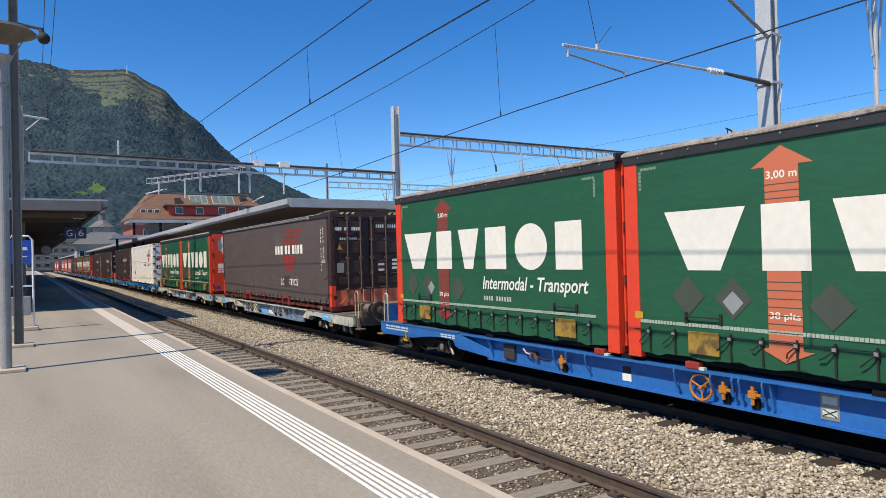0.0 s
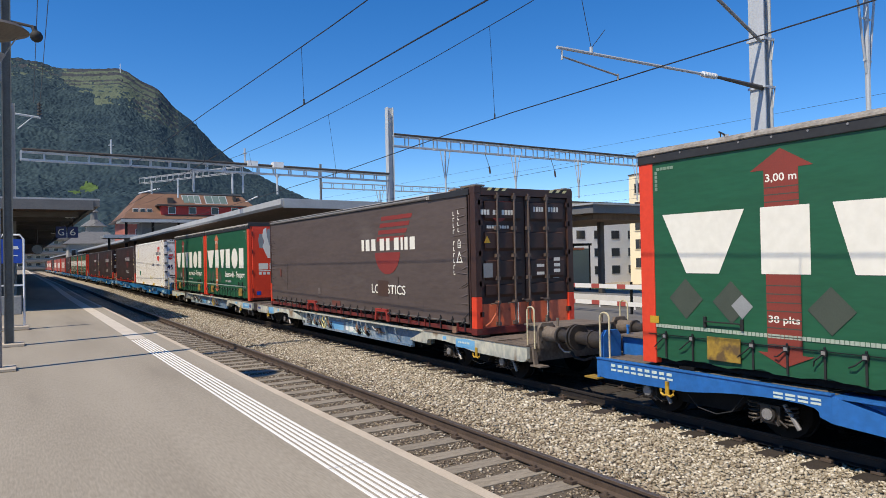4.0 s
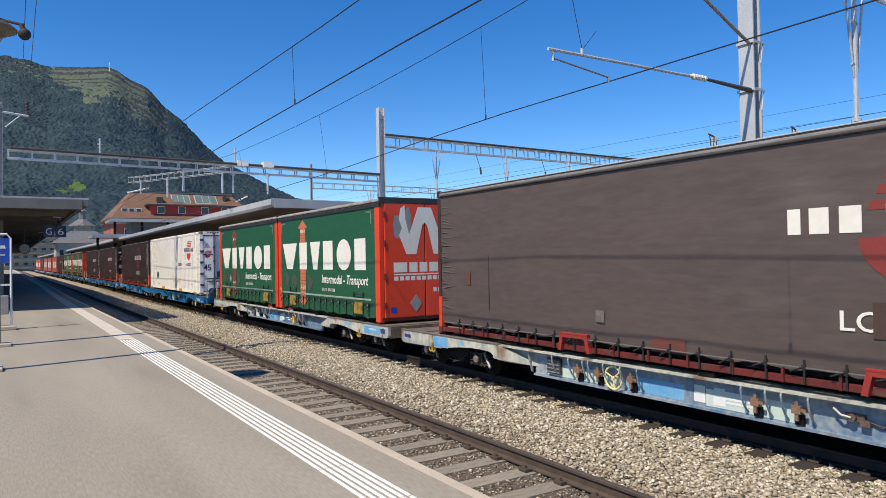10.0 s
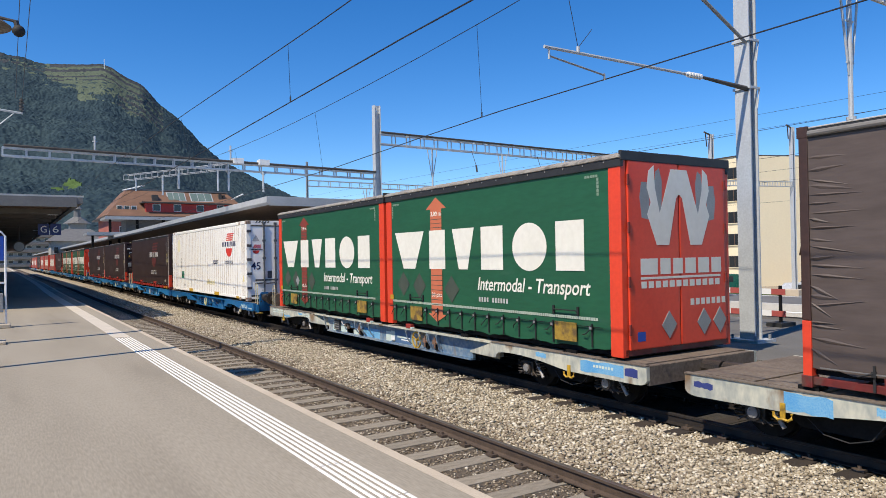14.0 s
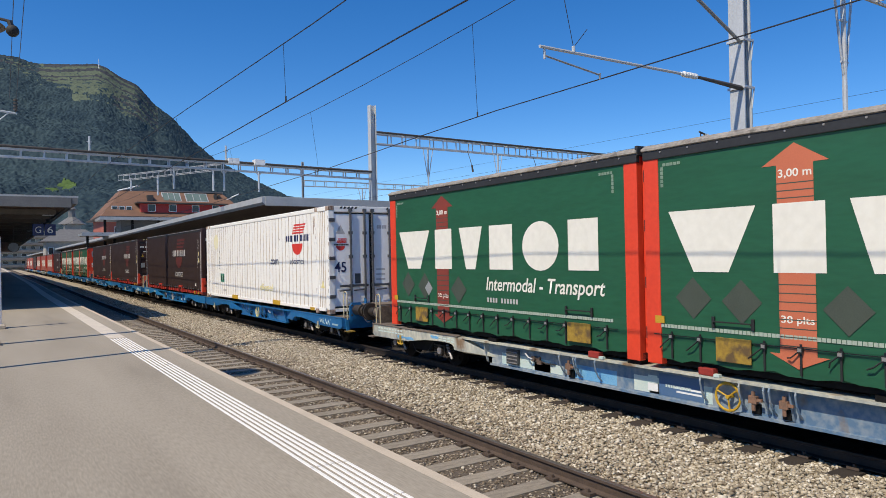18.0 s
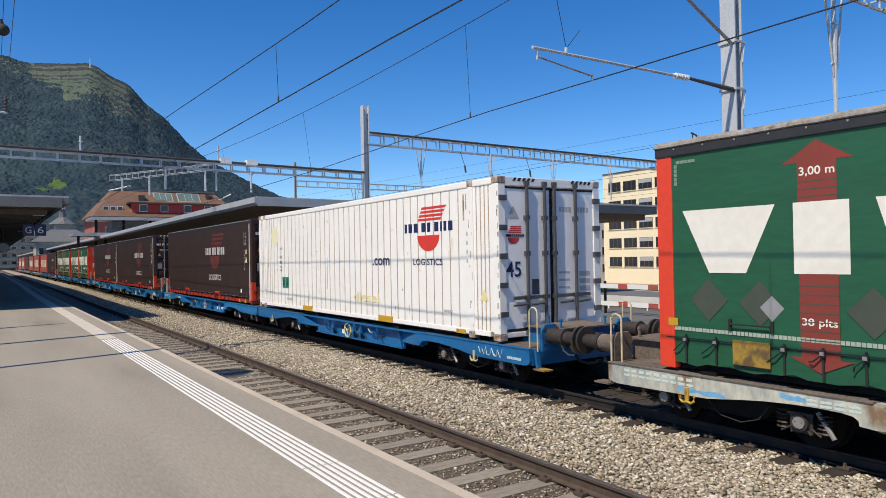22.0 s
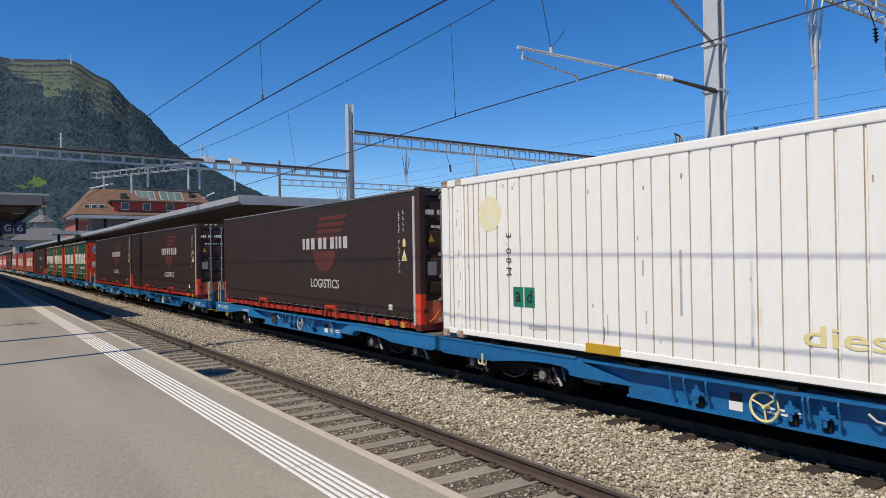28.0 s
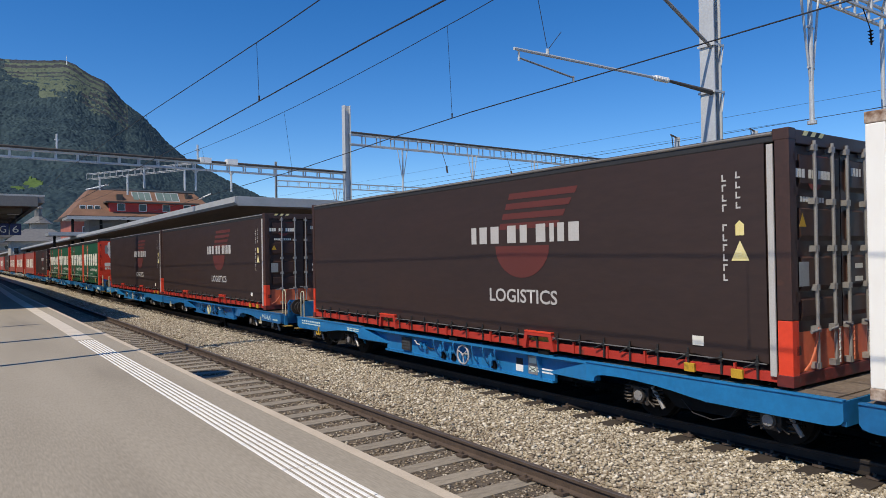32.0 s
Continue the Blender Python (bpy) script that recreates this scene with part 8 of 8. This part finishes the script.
        for k in range(5):
            d = 4.6 + rng.uniform(0, L - 10)
            b.block("spray_patch", rng.choice((SPRAY_BLUE, SPRAY_PALE)), -1.1025, -1.1005, d, d + rng.uniform(0.5, 1.6), 0.44, rng.uniform(0.55, 0.68))
    # ends
    for rear, buf in ((0, front_buffer), (1, rear_buffer)):
        sgn = 1 if rear else -1
        ye = b.at(L) if rear else b.at(0)
        bm = bmesh.new()
        box(bm, -1.22, 1.22, min(ye, ye - sgn * 0.05), max(ye, ye - sgn * 0.05), 0.56, top)
        part("headstock", bm, DECK if sprayed else paint, b.t)
        if buf:
            # raised end with a curved web, cover plate, buffers, hand rails and steps
            end_paint = DECK if sprayed else paint
            bm = bmesh.new()
            curve = [(0.75, 1.12), (0.78, 1.02), (0.84, 0.94), (0.94, 0.88), (1.15, top + 0.006)]
            prism(bm, [(ye + sgn * 0.10, top), (ye + sgn * 0.10, 1.12)] + [(ye - sgn * u, z) for u, z in curve] + [(ye - sgn * 1.15, top)], "x", -0.62, 0.62)
            part("end_box", bm, end_paint, b.t, "raised coupling box with curved web")
            boxes("cover_plate", DECK, b.t, (-0.70, 0.70, min(ye - sgn * 0.80, ye + sgn * 0.14), max(ye - sgn * 0.80, ye + sgn * 0.14), 1.124, 1.15), label="rusty cover plate")
            for x, y in ((-0.58, 0.02), (0.5, 0.02), (-0.3, -0.6)):
                bm = bmesh.new()
                rod(bm, (x, ye + sgn * y, 1.145), (x, ye + sgn * y, 1.27), 0.022, 8)
                rod(bm, (x, ye + sgn * y, 1.27), (x, ye + sgn * y, 1.30), 0.03, 8)
                part("upright_pin", bm, end_paint, b.t)
            for x in (-0.9, 0.9):
                bm = bmesh.new()
                prism(bm, [(x - 0.19, 0.80), (x + 0.19, 0.80), (x + 0.19, 1.15), (x + 0.12, 1.24), (x - 0.12, 1.24), (x - 0.19, 1.15)], "y", min(ye + sgn * 0.05, ye + sgn * 0.11), max(ye + sgn * 0.05, ye + sgn * 0.11))
                bp = part("buffer_plate", bm, end_paint, b.t)
                for u, z in ((-0.14, 0.92), (0.14, 0.92), (-0.14, 1.17), (0.14, 1.17)):
                    bm = bmesh.new()
                    rod(bm, (x + u, ye + sgn * 0.10, z), (x + u, ye + sgn * 0.135, z), 0.022, 6)
                    part("bolt", bm, BUFFER, bp)
                bm = bmesh.new()
                rod(bm, (x, ye + sgn * 0.11, 1.05), (x, ye + sgn * 0.46, 1.05), 0.132, 28)
                bf = part("buffer", bm, DECK if sprayed else BUFFER, b.t, "greasy steel buffer")
                bm = bmesh.new()
                rod(bm, (x, ye + sgn * 0.46, 1.05), (x, ye + sgn * 0.50, 1.05), 0.15, 28)
                part("buffer_collar", bm, BUFFER, bf)
                bm = bmesh.new()
                rod(bm, (x, ye + sgn * 0.50, 1.05), (x, ye + sgn * 0.80, 1.05), 0.105, 28)
                part("plunger", bm, BUFFER, bf)
                bm = bmesh.new()
                rod(bm, (x, ye + sgn * 0.80, 1.05), (x, ye + sgn * 0.84, 1.05), 0.215, 32)
                part("buffer_head", bm, BUFFER, bf)
                xs = x - 0.25 if x < 0 else x + 0.25
                arc = [(-0.04 - 0.10 * math.cos(q), 1.44 + 0.09 * math.sin(q)) for q in (math.pi * i / 8 for i in range(9))]
                bm = bmesh.new()
                tube(bm, [Vector((xs, ye - sgn * 0.14, 0.80))] + [Vector((xs, ye + sgn * u, z)) for u, z in arc] + [Vector((xs, ye + sgn * 0.06, 0.8))], 0.015, 8)
                part("hand_rail", bm, HAND_RAIL, b.t, "pale cream hand rail")
                st = part("footstep", bmesh_box(xs - 0.10, xs + 0.10, min(ye + sgn * 0.04, ye + sgn * 0.32), max(ye + sgn * 0.04, ye + sgn * 0.32), 0.50, 0.525), DECK if sprayed else YELLOW_DIRTY, b.t)
                bm = bmesh.new()
                prism(bm, [(ye + sgn * 0.05, 0.52), (ye + sgn * 0.10, 0.52), (ye + sgn * 0.06, 0.82), (ye + sgn * 0.01, 0.82)], "x", xs - 0.04, xs + 0.04)
                part("step_bracket", bm, end_paint, st)
            bm = bmesh.new()
            rod(bm, (0, ye, 1.0), (0, ye + sgn * 0.84, 0.98), 0.06, 8)
            part("coupling", bm, BUFFER, b.t)
            bm = bmesh.new()
            pts = [Vector((-0.5, ye + sgn * 0.1, 0.95)), Vector((-0.5, ye + sgn * 0.35, 0.62)), Vector((-0.5, ye + sgn * 0.6, 0.60)), Vector((-0.5, ye + sgn * 0.84, 0.68))]
            wire_between(bm, pts, 0.025)
            part("air_hose", bm, RUBBER, b.t)
            bm = bmesh.new()
            tube(bm, [Vector((-0.68, ye + sgn * 0.12, 0.92)), Vector((-0.72, ye + sgn * 0.22, 0.80)), Vector((-0.72, ye + sgn * 0.34, 0.74)), Vector((-0.70, ye + sgn * 0.46, 0.745))], 0.016, 7)
            part("release_handle", bm, LETTER_GREY, b.t)
        else:
            bm = bmesh.new()
            rod(bm, (0, ye, 0.72), (0, ye + sgn * 0.3, 0.72), 0.11, 10)
            part("drawbar", bm, BUFFER, b.t)
    return b


LOAD_Z, WAGON_Z = 0.268, -0.672


def run_train():
    # bright blue wagon with two swap bodies
    w = wagon("bright blue low container wagon", 16.4, BLUE_B, BLUE_B, False, True, False, ORANGE, ORANGE, {"wheel": 6.90, "levers": (9.70, 6.56, 6.14), "plates": (8.32,), "box": 11.23, "valve": 10.53, "hooks": (9.07, 7.3), "tabs": (8.75, 7.0), "table": 5.23})
    w.place(-26.18, WAGON_Z)
    first = swap_body("green curtain swap body with salmon arrow and grey placard", True, "plain", 0.33)
    bright = swap_body("green curtain swap body with salmon height arrow", True)
    dull = swap_body("green curtain swap body with faded red arrow", False, "plain")
    first.place(-25.26, LOAD_Z)
    dull.place(-17.88, LOAD_Z)
    # weathered pair: brown container, then two swap bodies
    w = wagon("weathered pale container wagon with sprayed paint", 15.94, PALE_W, GREY_W, True, False, 1, BRACKET_RUST, YELLOW_FADED, {"wheel": 9.59, "levers": (10.36, 9.92, 9.26, 7.29, 6.77), "plates": (8.15, 7.85), "valve": 6.15, "tabs": (), "hooks": (10.9, 5.0)})
    w.place(-8.06, WAGON_Z)
    old = brown_container("faded brown curtain container with repair patches", True)
    old.place(-6.50, LOAD_Z)
    w2 = wagon("weathered pale container wagon with blue spray patches", 15.88, PALE_W, GREY_W, False, True, 2, BRACKET_RUST, YELLOW, {"wheel": 6.44, "levers": (9.29, 6.10, 5.71), "plates": (7.69,), "box": 10.77, "valve": 10.15, "hooks": (9.07, 8.66, 6.8), "tabs": (8.69, 6.72), "panel": (6.86, 7.58)})
    w2.place(8.52, WAGON_Z)

    def again(b, front, z, label=""):
        t = copy_thing(b.t, Matrix())
        if label:
            t["label"] = label
        MOVING.append((t, front + b.h * b.k, z))
        return t

    bright.place(8.96, LOAD_Z)
    again(dull, 16.29, LOAD_Z)
    # blue pair: white reefer, then dark brown container
    c = wagon("mid blue low container wagon", 13.6, BLUE_C, BLUE_C, True, False, False, BLUE_C, YELLOW_FADED, {"wheel": 7.08, "levers": (7.98, 6.77, 6.39), "plates": (7.50,), "valve": 5.75, "hooks": (8.34, 5.4)}, True)
    c.place(26.15, WAGON_Z)
    r = reefer()
    r.place(26.94, LOAD_Z)
    d = wagon("sky blue low container wagon", 14.1, BLUE_D, BLUE_D, False, True, False, BLUE_D, LETTER_GREY, {"wheel": 6.74, "levers": (7.47, 7.14, 5.93), "plates": (5.28,), "valve": 8.18, "box": 8.8, "hooks": (6.4,), "table": 4.95, "bare": True})
    d.place(39.90, WAGON_Z)
    brown = brown_container("dark brown curtain container with red lower frame", False)
    brown.place(40.43, LOAD_Z)
    # the rest of the train, further off
    again(c, 55.2, WAGON_Z, "blue low container wagon further back")
    again(brown, 56.4, LOAD_Z)
    again(d, 68.9, WAGON_Z, "blue low container wagon further back")
    again(brown, 69.15, LOAD_Z)
    again(c, 85.3, WAGON_Z, "weathered container wagon far back")
    again(bright, 86.3, LOAD_Z)
    again(dull, 93.62, LOAD_Z)
    again(d, 101.2, WAGON_Z, "weathered container wagon far back")
    again(bright, 102.2, LOAD_Z)
    again(dull, 109.52, LOAD_Z)
    f = 118.6
    PINK = surf("faded_red_tarpaulin", (0.36, 0.10, 0.075), (0.30, 0.085, 0.065), 0.55, scale=0.6, fine=7, stretch=(1, 0.5, 2))
    L, H = 12.6, 2.9
    red = Body("red_container", L, "faded red container far back in the train", "container", "red containers")
    red.block("core", DARK, -1.18, 1.18, 0.05, L - 0.05, 0.1, H - 0.05)
    red.curtain(PINK, 0.15, L - 0.1, 0.15, H - 0.12, -1.245)
    red.block("top_rail", ROOF_TARP, -1.26, 1.26, 0.0, L, H - 0.12, H)
    red.block("end_wall", RED_STEEL, -1.25, 1.25, 0.0, 0.06, 0.0, H - 0.1)
    for x in (-1.26, 1.16):
        red.block("corner_post", RED_STEEL, x, x + 0.1, 0.0, 0.14, 0, H)
        red.block("corner_post", RED_STEEL, x, x + 0.1, L - 0.12, L, 0, H)
    for i in range(4):
        red.decal("white_panel", LETTER, 2.0 + 2.4 * i, 3.6 + 2.4 * i, 0.9, 2.0)
    red.place(f + 15.6, LOAD_Z)
    again(brown, f + 0.8, LOAD_Z)
    again(c, f, WAGON_Z)
    again(d, f + 15.0, WAGON_Z)
    for k in range(1, 7):
        again(w if k % 2 else c, f + 15.4 + 15.9 * k, WAGON_Z)
        if k in (3, 6):
            again(brown, f + 16.6 + 15.9 * k, LOAD_Z)
        else:
            again(red, f + 16.6 + 15.9 * k, LOAD_Z)


run_train()


# ---- what moves ----
def motions():
    for ob, y13, z in MOVING:
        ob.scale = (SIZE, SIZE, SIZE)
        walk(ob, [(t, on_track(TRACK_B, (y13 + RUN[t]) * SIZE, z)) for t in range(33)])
    # wheels roll with the train, a row every 0.2 s
    steps = [0.2 * i for i in range(161)]
    gone = [np.interp(t, range(33), RUN) for t in steps]
    for ws, y in SPINNING:
        walk(ws, [(t, Matrix.Translation((0, y, 0.464)) @ Matrix.Rotation((s - RUN[0]) / 0.348, 4, "X")) for t, s in zip(steps, gone)])


motions()
